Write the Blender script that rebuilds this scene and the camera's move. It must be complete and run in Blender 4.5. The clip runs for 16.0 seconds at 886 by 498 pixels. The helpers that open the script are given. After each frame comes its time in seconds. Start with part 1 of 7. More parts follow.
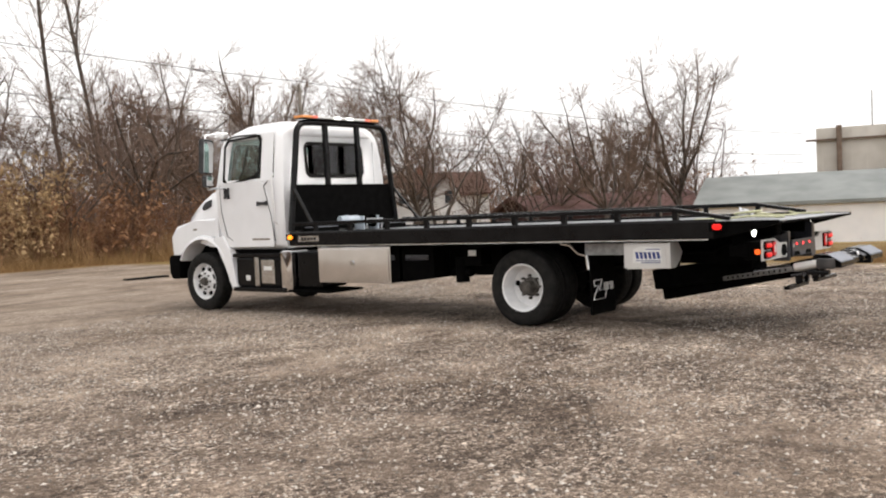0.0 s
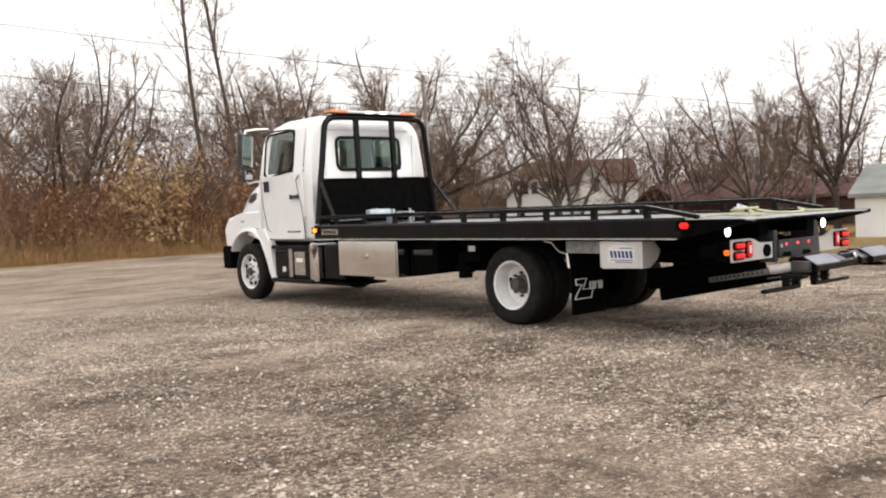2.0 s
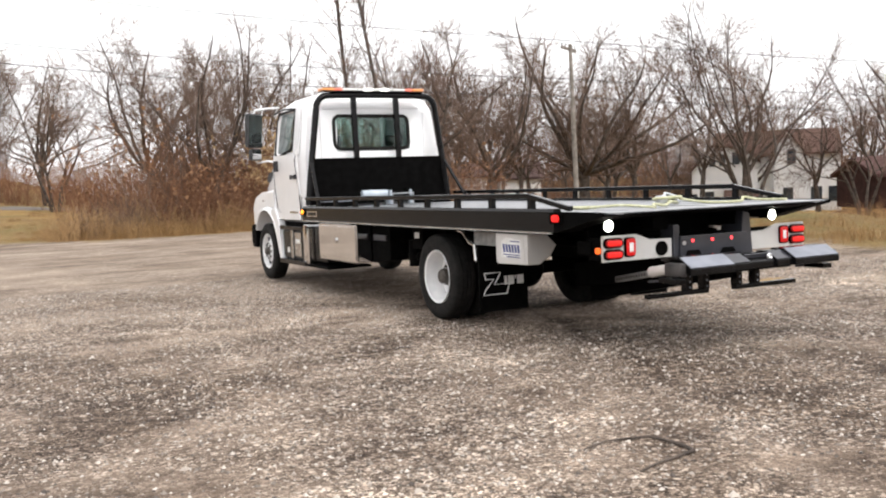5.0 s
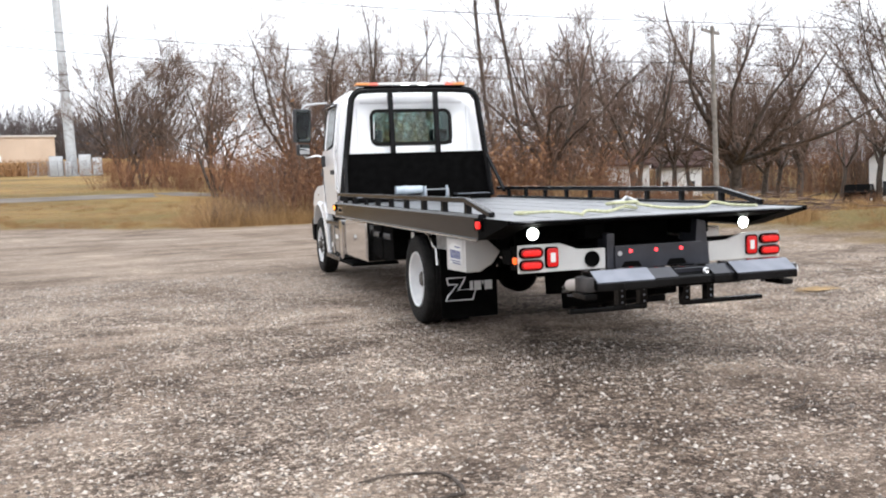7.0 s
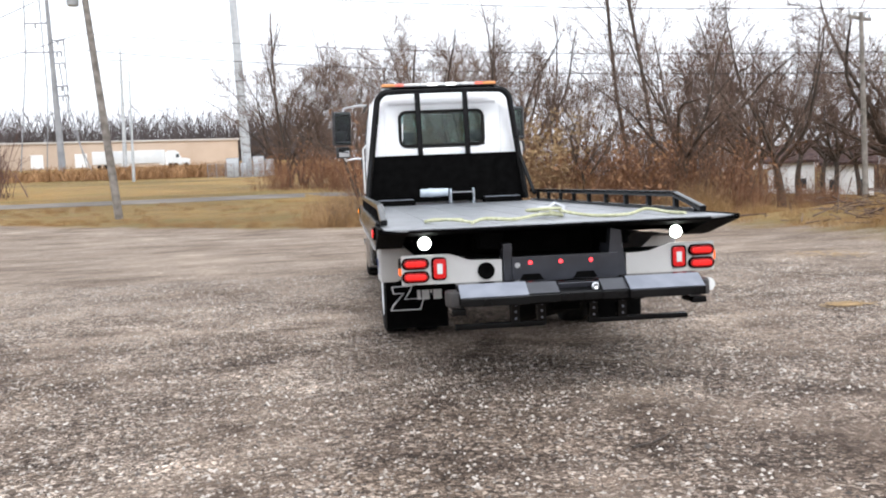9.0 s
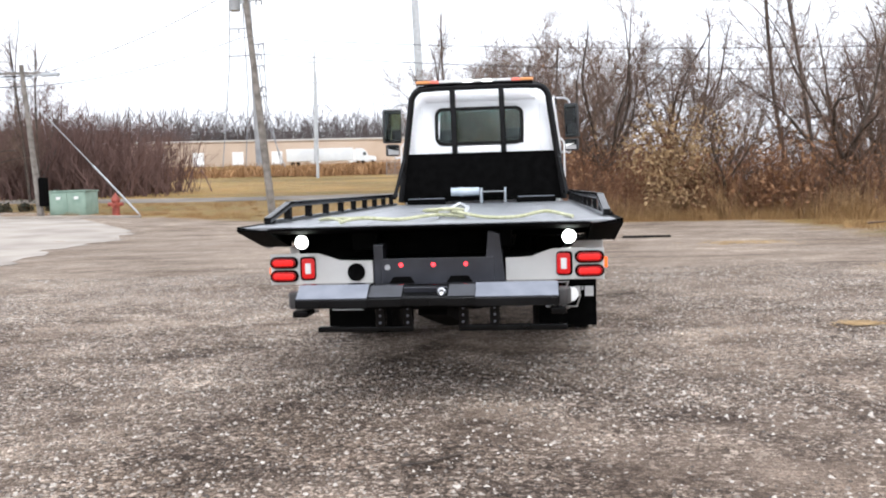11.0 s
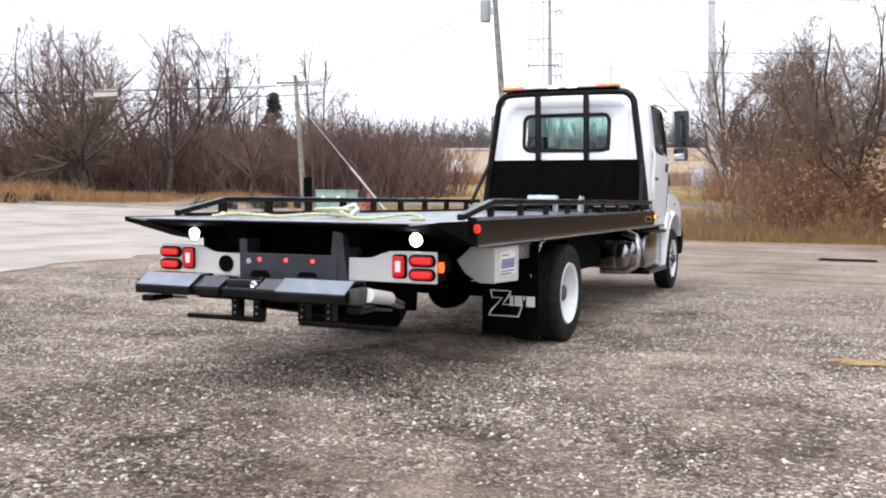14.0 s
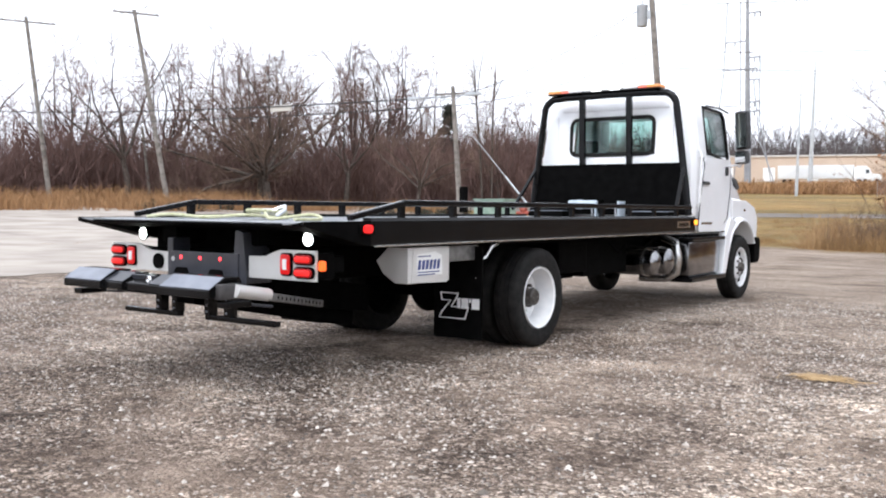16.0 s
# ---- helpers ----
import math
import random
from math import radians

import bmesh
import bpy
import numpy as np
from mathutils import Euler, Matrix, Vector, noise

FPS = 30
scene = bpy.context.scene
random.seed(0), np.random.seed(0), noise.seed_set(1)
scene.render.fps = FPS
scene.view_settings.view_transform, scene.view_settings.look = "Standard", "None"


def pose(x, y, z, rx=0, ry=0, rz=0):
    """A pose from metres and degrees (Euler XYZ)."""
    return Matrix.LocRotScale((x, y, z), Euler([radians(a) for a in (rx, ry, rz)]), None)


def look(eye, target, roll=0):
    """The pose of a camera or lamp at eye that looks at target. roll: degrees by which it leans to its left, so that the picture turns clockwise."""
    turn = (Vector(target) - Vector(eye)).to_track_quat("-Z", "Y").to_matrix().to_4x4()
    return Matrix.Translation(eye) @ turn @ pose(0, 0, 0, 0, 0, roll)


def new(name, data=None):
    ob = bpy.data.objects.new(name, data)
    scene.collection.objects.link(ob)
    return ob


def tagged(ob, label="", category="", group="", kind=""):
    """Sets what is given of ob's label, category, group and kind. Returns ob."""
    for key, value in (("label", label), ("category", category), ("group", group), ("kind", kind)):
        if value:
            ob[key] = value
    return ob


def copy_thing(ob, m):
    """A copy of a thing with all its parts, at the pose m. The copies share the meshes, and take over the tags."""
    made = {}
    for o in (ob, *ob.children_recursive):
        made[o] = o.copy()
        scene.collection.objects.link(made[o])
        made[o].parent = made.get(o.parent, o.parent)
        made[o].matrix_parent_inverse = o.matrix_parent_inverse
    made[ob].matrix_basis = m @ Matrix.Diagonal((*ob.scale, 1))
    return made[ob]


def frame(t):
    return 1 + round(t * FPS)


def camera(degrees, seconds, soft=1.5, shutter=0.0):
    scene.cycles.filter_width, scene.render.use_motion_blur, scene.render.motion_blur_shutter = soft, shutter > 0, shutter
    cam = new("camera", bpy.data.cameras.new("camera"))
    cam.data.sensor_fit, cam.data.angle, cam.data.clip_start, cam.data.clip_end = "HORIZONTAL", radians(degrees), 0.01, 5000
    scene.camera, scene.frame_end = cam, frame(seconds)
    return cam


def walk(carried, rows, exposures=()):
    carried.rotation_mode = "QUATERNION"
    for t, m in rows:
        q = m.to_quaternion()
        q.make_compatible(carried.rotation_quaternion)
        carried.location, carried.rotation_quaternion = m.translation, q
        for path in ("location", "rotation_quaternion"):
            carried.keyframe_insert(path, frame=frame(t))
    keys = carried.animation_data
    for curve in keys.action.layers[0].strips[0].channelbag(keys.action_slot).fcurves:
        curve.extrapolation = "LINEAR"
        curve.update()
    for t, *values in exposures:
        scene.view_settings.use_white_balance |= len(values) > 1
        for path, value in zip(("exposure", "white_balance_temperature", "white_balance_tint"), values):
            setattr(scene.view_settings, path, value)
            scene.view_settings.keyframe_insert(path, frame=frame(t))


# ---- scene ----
cam = camera(51.3, 16.0, soft=2.0)
PATH = [
    (0, (-10.451, -6.232, 1.458), (-8.888, -4.987, 1.373), -2.6),
    (0.5, (-10.005, -6.588, 1.452), (-8.496, -5.278, 1.37), -3.6),
    (1, (-9.689, -6.981, 1.44), (-8.238, -5.607, 1.359), -3.6),
    (1.5, (-9.192, -7.303, 1.457), (-7.816, -5.854, 1.37), -3.2),
    (2, (-8.892, -7.719, 1.463), (-7.581, -6.211, 1.366), -2.5),
    (2.5, (-8.383, -7.973, 1.428), (-7.155, -6.398, 1.337), -2.6),
    (3, (-7.882, -8.23, 1.429), (-6.732, -6.597, 1.335), -2.8),
    (3.5, (-7.419, -8.511, 1.431), (-6.323, -6.842, 1.325), -2.5),
    (4, (-6.871, -8.696, 1.448), (-5.814, -7.002, 1.332), -2.2),
    (6.5, (-4.217, -9.385, 1.541), (-3.559, -7.503, 1.382), -2.4),
    (7, (-3.697, -9.495, 1.554), (-3.124, -7.585, 1.397), -2.1),
    (7.5, (-3.153, -9.566, 1.548), (-2.679, -7.629, 1.385), -2.3),
    (8, (-2.6, -9.639, 1.533), (-2.229, -7.679, 1.382), -2.9),
    (8.5, (-2.09, -9.738, 1.547), (-1.795, -7.765, 1.394), -2.8),
    (9, (-1.526, -9.542, 1.524), (-1.317, -7.558, 1.379), -2.4),
    (11.5, (1.201, -9.221, 1.416), (0.896, -7.248, 1.288), -1.4),
    (12, (1.677, -9.076, 1.391), (1.258, -7.124, 1.277), -1.0),
    (12.5, (2.155, -8.95, 1.389), (1.645, -7.02, 1.273), -0.7),
    (13, (2.639, -8.901, 1.379), (2.057, -6.991, 1.268), -0.4),
    (13.5, (3.209, -8.771, 1.391), (2.494, -6.907, 1.285), 0.2),
    (14, (3.723, -8.577, 1.359), (2.915, -6.75, 1.252), 0.5),
    (14.5, (4.276, -8.578, 1.372), (3.378, -6.794, 1.275), 0.8),
    (15, (4.681, -8.113, 1.343), (3.667, -6.392, 1.247), 0.9),
    (15.5, (5.159, -7.912, 1.327), (4.064, -6.241, 1.236), 0.4),
    (16, (5.626, -7.586, 1.311), (4.454, -5.967, 1.222), 0.5),
]
walk(cam, [(t, look(e, g, r)) for t, e, g, r in PATH], exposures=[(0, 0.36, 6850, 11), (2, 0.5, 6950, 11), (4, 0.66, 6850, 11), (7, 0.7, 6250, 10), (9, 0.66, 6150, 10), (12.5, 0.7, 6100, 11), (16, 0.76, 6050, 11)])

# ---- light ----
world = bpy.data.worlds.new("overcast_sky")
scene.world = world
world.use_nodes = True
wn, wl = world.node_tree.nodes, world.node_tree.links
wn.clear()
sky = wn.new("ShaderNodeTexSky")
sky.sky_type, sky.sun_disc = "NISHITA", False
sky.sun_elevation, sky.sun_rotation = radians(51), radians(174)
sky.dust_density, sky.air_density = 6.0, 1.0
grey = wn.new("ShaderNodeHueSaturation")
grey.inputs["Saturation"].default_value = 0.06
cloud = wn.new("ShaderNodeMix")
cloud.data_type = "RGBA"
cloud.inputs["Factor"].default_value = 0.75
cloud.inputs["B"].default_value = (10.2, 10.3, 10.6, 1)
back = wn.new("ShaderNodeBackground")
back.inputs["Strength"].default_value = 0.12
wout = wn.new("ShaderNodeOutputWorld")
wl.new(sky.outputs[0], grey.inputs["Color"])
wl.new(grey.outputs[0], cloud.inputs["A"])
wl.new(cloud.outputs["Result"], back.inputs["Color"])
wl.new(back.outputs[0], wout.inputs["Surface"])

sun = new("sun", bpy.data.lights.new("sun", "SUN"))
sun.data.energy, sun.data.angle, sun.data.color = 0.85, radians(25), (1.0, 0.96, 0.9)
sun.matrix_world = look((2, -20, 25), (0, 0, 0))


# ---- materials ----
def surface(name, c1, c2, scale=8.0, rough=0.5, metal=0.0, bump=0.0, bscale=60.0, rvar=0.1, coat=0.0, contrast=(0.35, 0.65), spec=0.5):
    m = bpy.data.materials.new(name)
    m.use_nodes = True
    n, l = m.node_tree.nodes, m.node_tree.links
    b = n["Principled BSDF"]
    co = n.new("ShaderNodeTexCoord")
    big = n.new("ShaderNodeTexNoise")
    big.inputs["Scale"].default_value, big.inputs["Detail"].default_value = scale, 6
    l.new(co.outputs["Object"], big.inputs["Vector"])
    ramp = n.new("ShaderNodeValToRGB")
    ramp.color_ramp.elements[0].position, ramp.color_ramp.elements[1].position = contrast
    ramp.color_ramp.elements[0].color, ramp.color_ramp.elements[1].color = (*c1, 1), (*c2, 1)
    l.new(big.outputs["Fac"], ramp.inputs["Fac"])
    l.new(ramp.outputs["Color"], b.inputs["Base Color"])
    rr = n.new("ShaderNodeMapRange")
    rr.inputs["To Min"].default_value, rr.inputs["To Max"].default_value = max(0.02, rough - rvar), min(1, rough + rvar)
    fine = n.new("ShaderNodeTexNoise")
    fine.inputs["Scale"].default_value, fine.inputs["Detail"].default_value = bscale, 5
    l.new(co.outputs["Object"], fine.inputs["Vector"])
    l.new(fine.outputs["Fac"], rr.inputs["Value"])
    l.new(rr.outputs["Result"], b.inputs["Roughness"])
    b.inputs["Metallic"].default_value = metal
    b.inputs["Coat Weight"].default_value = coat
    b.inputs["Coat Roughness"].default_value = 0.05
    b.inputs["Specular IOR Level"].default_value = spec
    if bump:
        bp = n.new("ShaderNodeBump")
        bp.inputs["Strength"].default_value, bp.inputs["Distance"].default_value = bump, 0.02
        l.new(fine.outputs["Fac"], bp.inputs["Height"])
        l.new(bp.outputs["Normal"], b.inputs["Normal"])
    return m


def glow(name, colour, base, strength):
    m = surface(name, base, base, rough=0.3, spec=0.3)
    b = m.node_tree.nodes["Principled BSDF"]
    b.inputs["Emission Color"].default_value, b.inputs["Emission Strength"].default_value = (*colour, 1), strength
    return m


def glass(name, tint, rough=0.0):
    m = bpy.data.materials.new(name)
    m.use_nodes = True
    n, l = m.node_tree.nodes, m.node_tree.links
    n.clear()
    out, mix, fres = n.new("ShaderNodeOutputMaterial"), n.new("ShaderNodeMixShader"), n.new("ShaderNodeFresnel")
    tr, gl = n.new("ShaderNodeBsdfTransparent"), n.new("ShaderNodeBsdfGlossy")
    tr.inputs["Color"].default_value = (*tint, 1)
    gl.inputs["Roughness"].default_value = rough + 0.01
    fres.inputs["IOR"].default_value = 1.5
    l.new(fres.outputs[0], mix.inputs[0]), l.new(tr.outputs[0], mix.inputs[1]), l.new(gl.outputs[0], mix.inputs[2])
    l.new(mix.outputs[0], out.inputs["Surface"])
    return m


WHITE = surface("white_truck_paint", (0.83, 0.84, 0.86), (0.87, 0.88, 0.9), 3, 0.25, 0, 0, 40, 0.06, coat=0.6)
BLACK = surface("black_gloss_paint", (0.004, 0.004, 0.0043), (0.008, 0.008, 0.0085), 5, 0.2, 0, 0.02, 90, 0.06, spec=0.17)
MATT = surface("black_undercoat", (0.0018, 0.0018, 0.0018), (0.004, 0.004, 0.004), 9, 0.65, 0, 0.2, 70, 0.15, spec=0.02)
DARKGREY = surface("dark_grey_paint", (0.022, 0.023, 0.03), (0.036, 0.038, 0.048), 6, 0.35, 0.0, 0.05, 60, 0.1, coat=0.25)
RUBBER = surface("tyre_rubber", (0.008, 0.008, 0.008), (0.018, 0.017, 0.016), 14, 0.75, 0, 0.3, 120, 0.1, spec=0.15)
RIM = surface("white_steel_rim", (0.7, 0.71, 0.72), (0.8, 0.8, 0.8), 9, 0.35, 0, 0, 50, 0.1)
CHROME = surface("polished_stainless", (0.7, 0.7, 0.7), (0.77, 0.77, 0.77), 5, 0.09, 1.0, 0, 20, 0.04)
DARKCHROME = surface("dark_polished_steel", (0.2, 0.2, 0.21), (0.34, 0.34, 0.35), 4, 0.14, 1.0, 0, 20, 0.05)
STEEL = surface("brushed_stainless", (0.55, 0.55, 0.54), (0.64, 0.64, 0.63), 8, 0.25, 1.0, 0.03, 60, 0.08)
DECKM = surface("grey_steel_deck", (0.24, 0.25, 0.265), (0.34, 0.355, 0.375), 4, 0.36, 0.5, 0.15, 45, 0.12)
ALU = surface("bare_aluminium", (0.6, 0.61, 0.63), (0.72, 0.73, 0.75), 10, 0.35, 1.0, 0.05, 80, 0.1)
HUB = surface("hub_grease_grey", (0.05, 0.045, 0.04), (0.12, 0.11, 0.1), 30, 0.55, 0.6, 0.1, 90, 0.1)
VINYL = surface("dark_vinyl", (0.02, 0.021, 0.023), (0.045, 0.046, 0.05), 12, 0.6, 0, 0.2, 150)
ROPE = surface("yellow_green_strap", (0.42, 0.42, 0.24), (0.6, 0.6, 0.42), 30, 0.8, 0, 0.4, 200)
PAPER = surface("white_sticker", (0.72, 0.72, 0.7), (0.8, 0.8, 0.79), 10, 0.5)
INK = surface("blue_print", (0.02, 0.035, 0.14), (0.05, 0.075, 0.24), 20, 0.6)
DECAL = surface("white_vinyl_decal", (0.68, 0.68, 0.68), (0.76, 0.76, 0.76), 20, 0.5)
GLASS = glass("tinted_window_glass", (0.68, 0.8, 0.77))
MIRROR = surface("tinted_mirror_glass", (0.6, 0.61, 0.61), (0.68, 0.69, 0.69), 3, 0.03, 1.0, 0, 10, 0.01)
RED_ON = glow("red_lamp_lit", (1, 0.02, 0.018), (0.4, 0.008, 0.006), 0.75)
REDGLOW = glow("red_lens_glowing", (1, 0.02, 0.02), (0.4, 0.008, 0.008), 0.18)
ORANGE_ON = glow("orange_marker_lit", (1, 0.12, 0.015), (0.5, 0.08, 0.015), 1.0)
KNUCKLE = surface("worn_grey_black_paint", (0.02, 0.019, 0.02), (0.05, 0.045, 0.044), 14, 0.5, 0.0, 0.1, 60, 0.12)
DULLZINC = surface("grey_galvanised_steel", (0.17, 0.17, 0.17), (0.27, 0.27, 0.265), 18, 0.5, 0.6, 0.08, 60, 0.12)
# grey paint; on the lift sleeves it stands for sky reflected in black gloss
GREY_SHEEN = surface("grey_wing_paint", (0.16, 0.172, 0.205), (0.22, 0.235, 0.275), 6, 0.5, 0.0, 0.03, 50, 0.08)
PLATE = surface("satin_stainless", (0.6, 0.595, 0.58), (0.68, 0.675, 0.66), 3, 0.5, 0.55, 0.03, 50, 0.08)
WINCHM = surface("pale_blue_grey_paint", (0.4, 0.46, 0.52), (0.5, 0.56, 0.62), 8, 0.35)
BAR_ON = glow("white_beacon_lit", (1, 0.98, 0.95), (0.8, 0.8, 0.8), 1.6)
RED_DOT = glow("red_led_lit", (1, 0.05, 0.06), (0.5, 0.01, 0.01), 2.2)
REDPLASTIC = surface("red_lens_plastic", (0.3, 0.008, 0.007), (0.42, 0.012, 0.01), 30, 0.3, spec=0.3)
AMBER_ON = glow("amber_lamp_lit", (1, 0.3, 0.02), (0.6, 0.2, 0.02), 1.6)
AMBER = glow("amber_beacon", (1, 0.3, 0.05), (0.66, 0.3, 0.12), 0.16)
CLEAR_ON = glow("white_work_lamp_lit", (0.95, 1.0, 0.88), (0.8, 0.8, 0.8), 7.0)
CLEAR = surface("clear_lens", (0.7, 0.7, 0.7), (0.8, 0.8, 0.8), 20, 0.25, 0.0, coat=0.4)
PINK = glow("pale_red_beacon", (1, 0.2, 0.14), (0.6, 0.16, 0.12), 0.4)


# ---- mesh tools ----
class M:
    """Collects primitives into one mesh."""

    def __init__(self):
        self.v, self.f = [], []

    def add(self, verts, faces):
        k = len(self.v)
        self.v += [tuple(p) for p in verts]
        self.f += [tuple(i + k for i in q) for q in faces]
        return self

    def bm(self, b):
        b.verts.index_update()
        return self.add([v.co for v in b.verts], [[v.index for v in f.verts] for f in b.faces])

    def box(self, x0, x1, y0, y1, z0, z1, bevel=0.0, m=None):
        b = bmesh.new()
        bmesh.ops.create_cube(b, size=1)
        for v in b.verts:
            v.co = Vector(((x0 + x1) / 2 + v.co.x * (x1 - x0), (y0 + y1) / 2 + v.co.y * (y1 - y0), (z0 + z1) / 2 + v.co.z * (z1 - z0)))
        if bevel:
            bmesh.ops.bevel(b, geom=b.edges[:], offset=bevel, segments=2, affect="EDGES", profile=0.6)
        if m:
            bmesh.ops.transform(b, matrix=m, verts=b.verts)
        self.bm(b)
        b.free()
        return self

    def beam(self, p, q, w, h, bevel=0.0, up=(0, 0, 1)):
        p, q = Vector(p), Vector(q)
        d = (q - p).normalized()
        s = d.cross(Vector(up)).normalized()
        u = s.cross(d)
        r = Matrix((s, d, u)).transposed().to_4x4()
        return self.box(-w / 2, w / 2, 0, (q - p).length, -h / 2, h / 2, bevel, Matrix.Translation(p) @ r)

    def cyl(self, p, q, r0, r1=None, seg=20, cap=True):
        p, q = Vector(p), Vector(q)
        r1 = r0 if r1 is None else r1
        d = (q - p).normalized()
        s = d.orthogonal().normalized()
        u = d.cross(s)
        vs, fs = [], []
        for c, r in ((p, r0), (q, r1)):
            for i in range(seg):
                a = 2 * math.pi * i / seg
                vs.append(c + (s * math.cos(a) + u * math.sin(a)) * r)
        for i in range(seg):
            j = (i + 1) % seg
            fs.append((i, j, seg + j, seg + i))
        if cap:
            fs += [tuple(range(seg))[::-1], tuple(range(seg, 2 * seg))]
        return self.add(vs, fs)

    def tube(self, pts, r, seg=10):
        pts = [Vector(p) for p in pts]
        vs, fs = [], []
        s = None
        for i, p in enumerate(pts):
            d = ((pts[min(i + 1, len(pts) - 1)] - p).normalized() + (p - pts[max(i - 1, 0)]).normalized()).normalized()
            s = d.orthogonal().normalized() if s is None else (s - d * s.dot(d)).normalized()
            u = d.cross(s)
            for k in range(seg):
                a = 2 * math.pi * k / seg
                vs.append(p + (s * math.cos(a) + u * math.sin(a)) * r)
        for i in range(len(pts) - 1):
            for k in range(seg):
                j = (k + 1) % seg
                fs.append((i * seg + k, i * seg + j, (i + 1) * seg + j, (i + 1) * seg + k))
        fs += [tuple(range(seg))[::-1], tuple(range(len(vs) - seg, len(vs)))]
        return self.add(vs, fs)

    def spin(self, profile, c, axis="x", seg=40):
        """Turns a profile of (along, radius) about an axis through c."""
        vs, fs = [], []
        n = len(profile)
        for i in range(seg):
            a = 2 * math.pi * i / seg
            for al, r in profile:
                o = {"x": (al, r * math.cos(a), r * math.sin(a)), "y": (r * math.cos(a), al, r * math.sin(a)), "z": (r * math.cos(a), r * math.sin(a), al)}[axis]
                vs.append(Vector(c) + Vector(o))
        for i in range(seg):
            j = (i + 1) % seg
            for k in range(n - 1):
                fs.append((i * n + k, i * n + k + 1, j * n + k + 1, j * n + k))
        return self.add(vs, fs)

    def prism(self, poly, axis, a, b, bevel=0.0):
        """Extrudes a flat outline: axis 'x' takes (y, z), 'y' takes (x, z), 'z' takes (x, y)."""
        bm_ = bmesh.new()
        put = {"x": lambda p, t: (t, p[0], p[1]), "y": lambda p, t: (p[0], t, p[1]), "z": lambda p, t: (p[0], p[1], t)}[axis]
        lo = [bm_.verts.new(put(p, a)) for p in poly]
        hi = [bm_.verts.new(put(p, b)) for p in poly]
        n = len(poly)
        bm_.faces.new(lo[::-1]), bm_.faces.new(hi)
        for i in range(n):
            bm_.faces.new((lo[i], lo[(i + 1) % n], hi[(i + 1) % n], hi[i]))
        if bevel:
            bmesh.ops.bevel(bm_, geom=bm_.edges[:], offset=bevel, segments=2, affect="EDGES", profile=0.6)
        bmesh.ops.recalc_face_normals(bm_, faces=bm_.faces[:])
        self.bm(bm_)
        bm_.free()
        return self


def mesh_of(name, m, material, smooth=38):
    me = bpy.data.meshes.new(name)
    me.from_pydata(m.v, [], m.f)
    bm_ = bmesh.new()
    bm_.from_mesh(me)
    bmesh.ops.recalc_face_normals(bm_, faces=bm_.faces[:])
    bm_.to_mesh(me)
    bm_.free()
    me.materials.append(material)
    if smooth:
        me.shade_smooth()
        me.set_sharp_from_angle(angle=radians(smooth))
    return me


EVEN = {"polished_stainless", "brushed_stainless", "satin_stainless", "black_gloss_paint", "grey_steel_deck", "black_undercoat", "dark_grey_paint", "white_truck_paint"}


def part(name, m, material, parent=None, label="", smooth=38):
    ob = new(name, mesh_of(name, m, material, smooth))
    if smooth and len(m.v) < 130 and material.name in EVEN:
        wnm = ob.modifiers.new("even", "WEIGHTED_NORMAL")
        wnm.keep_sharp = True
    if parent:
        ob.parent = parent
    return tagged(ob, label)


def thing(name, label, category, group="", at=(0, 0, 0)):
    ob = new(name)
    ob.empty_display_size = 0.2
    ob.location = at
    return tagged(ob, label, category, group)


def ring_profile(x0, x1, y0, y1, r, k=4):
    pts = []
    for cx, cy, a0 in ((x1 - r, y1 - r, 0), (x0 + r, y1 - r, 90), (x0 + r, y0 + r, 180), (x1 - r, y0 + r, 270)):
        for i in range(k + 1):
            a = radians(a0 + 90 * i / k)
            pts.append((cx + r * math.cos(a), cy + r * math.sin(a)))
    return pts


# ---- land ----
def ramp(a, b, x):
    t = min(1, max(0, (x - a) / (b - a)))
    return t * t * (3 - 2 * t)


def height(x, y):
    """The lie of the land: a level lot, rising field ahead and to the left, falling ground to the right."""
    d, az = math.hypot(x, y), math.degrees(math.atan2(x, y))
    left = ramp(10, -4, az) * (1 - ramp(-80, -110, az))
    right = ramp(12, 62, az) * (1 - ramp(115, 150, az))
    rise = 0.03 * min(max(0, d - 25), 125) + 0.045 * min(max(0, d - 150), 300)
    drop = 0.045 * min(max(0, d - 14), 50)
    mound = 0.75 * math.exp(-((x - 14.5) ** 2 + (y - 15.5) ** 2) / 14) + 0.5 * math.exp(-((x - 13) ** 2 + (y - 8) ** 2) / 12)
    return left * rise - right * drop + mound


def front_edge(x):
    return 24.2 + max(0, -2.0 - x) * 0.62


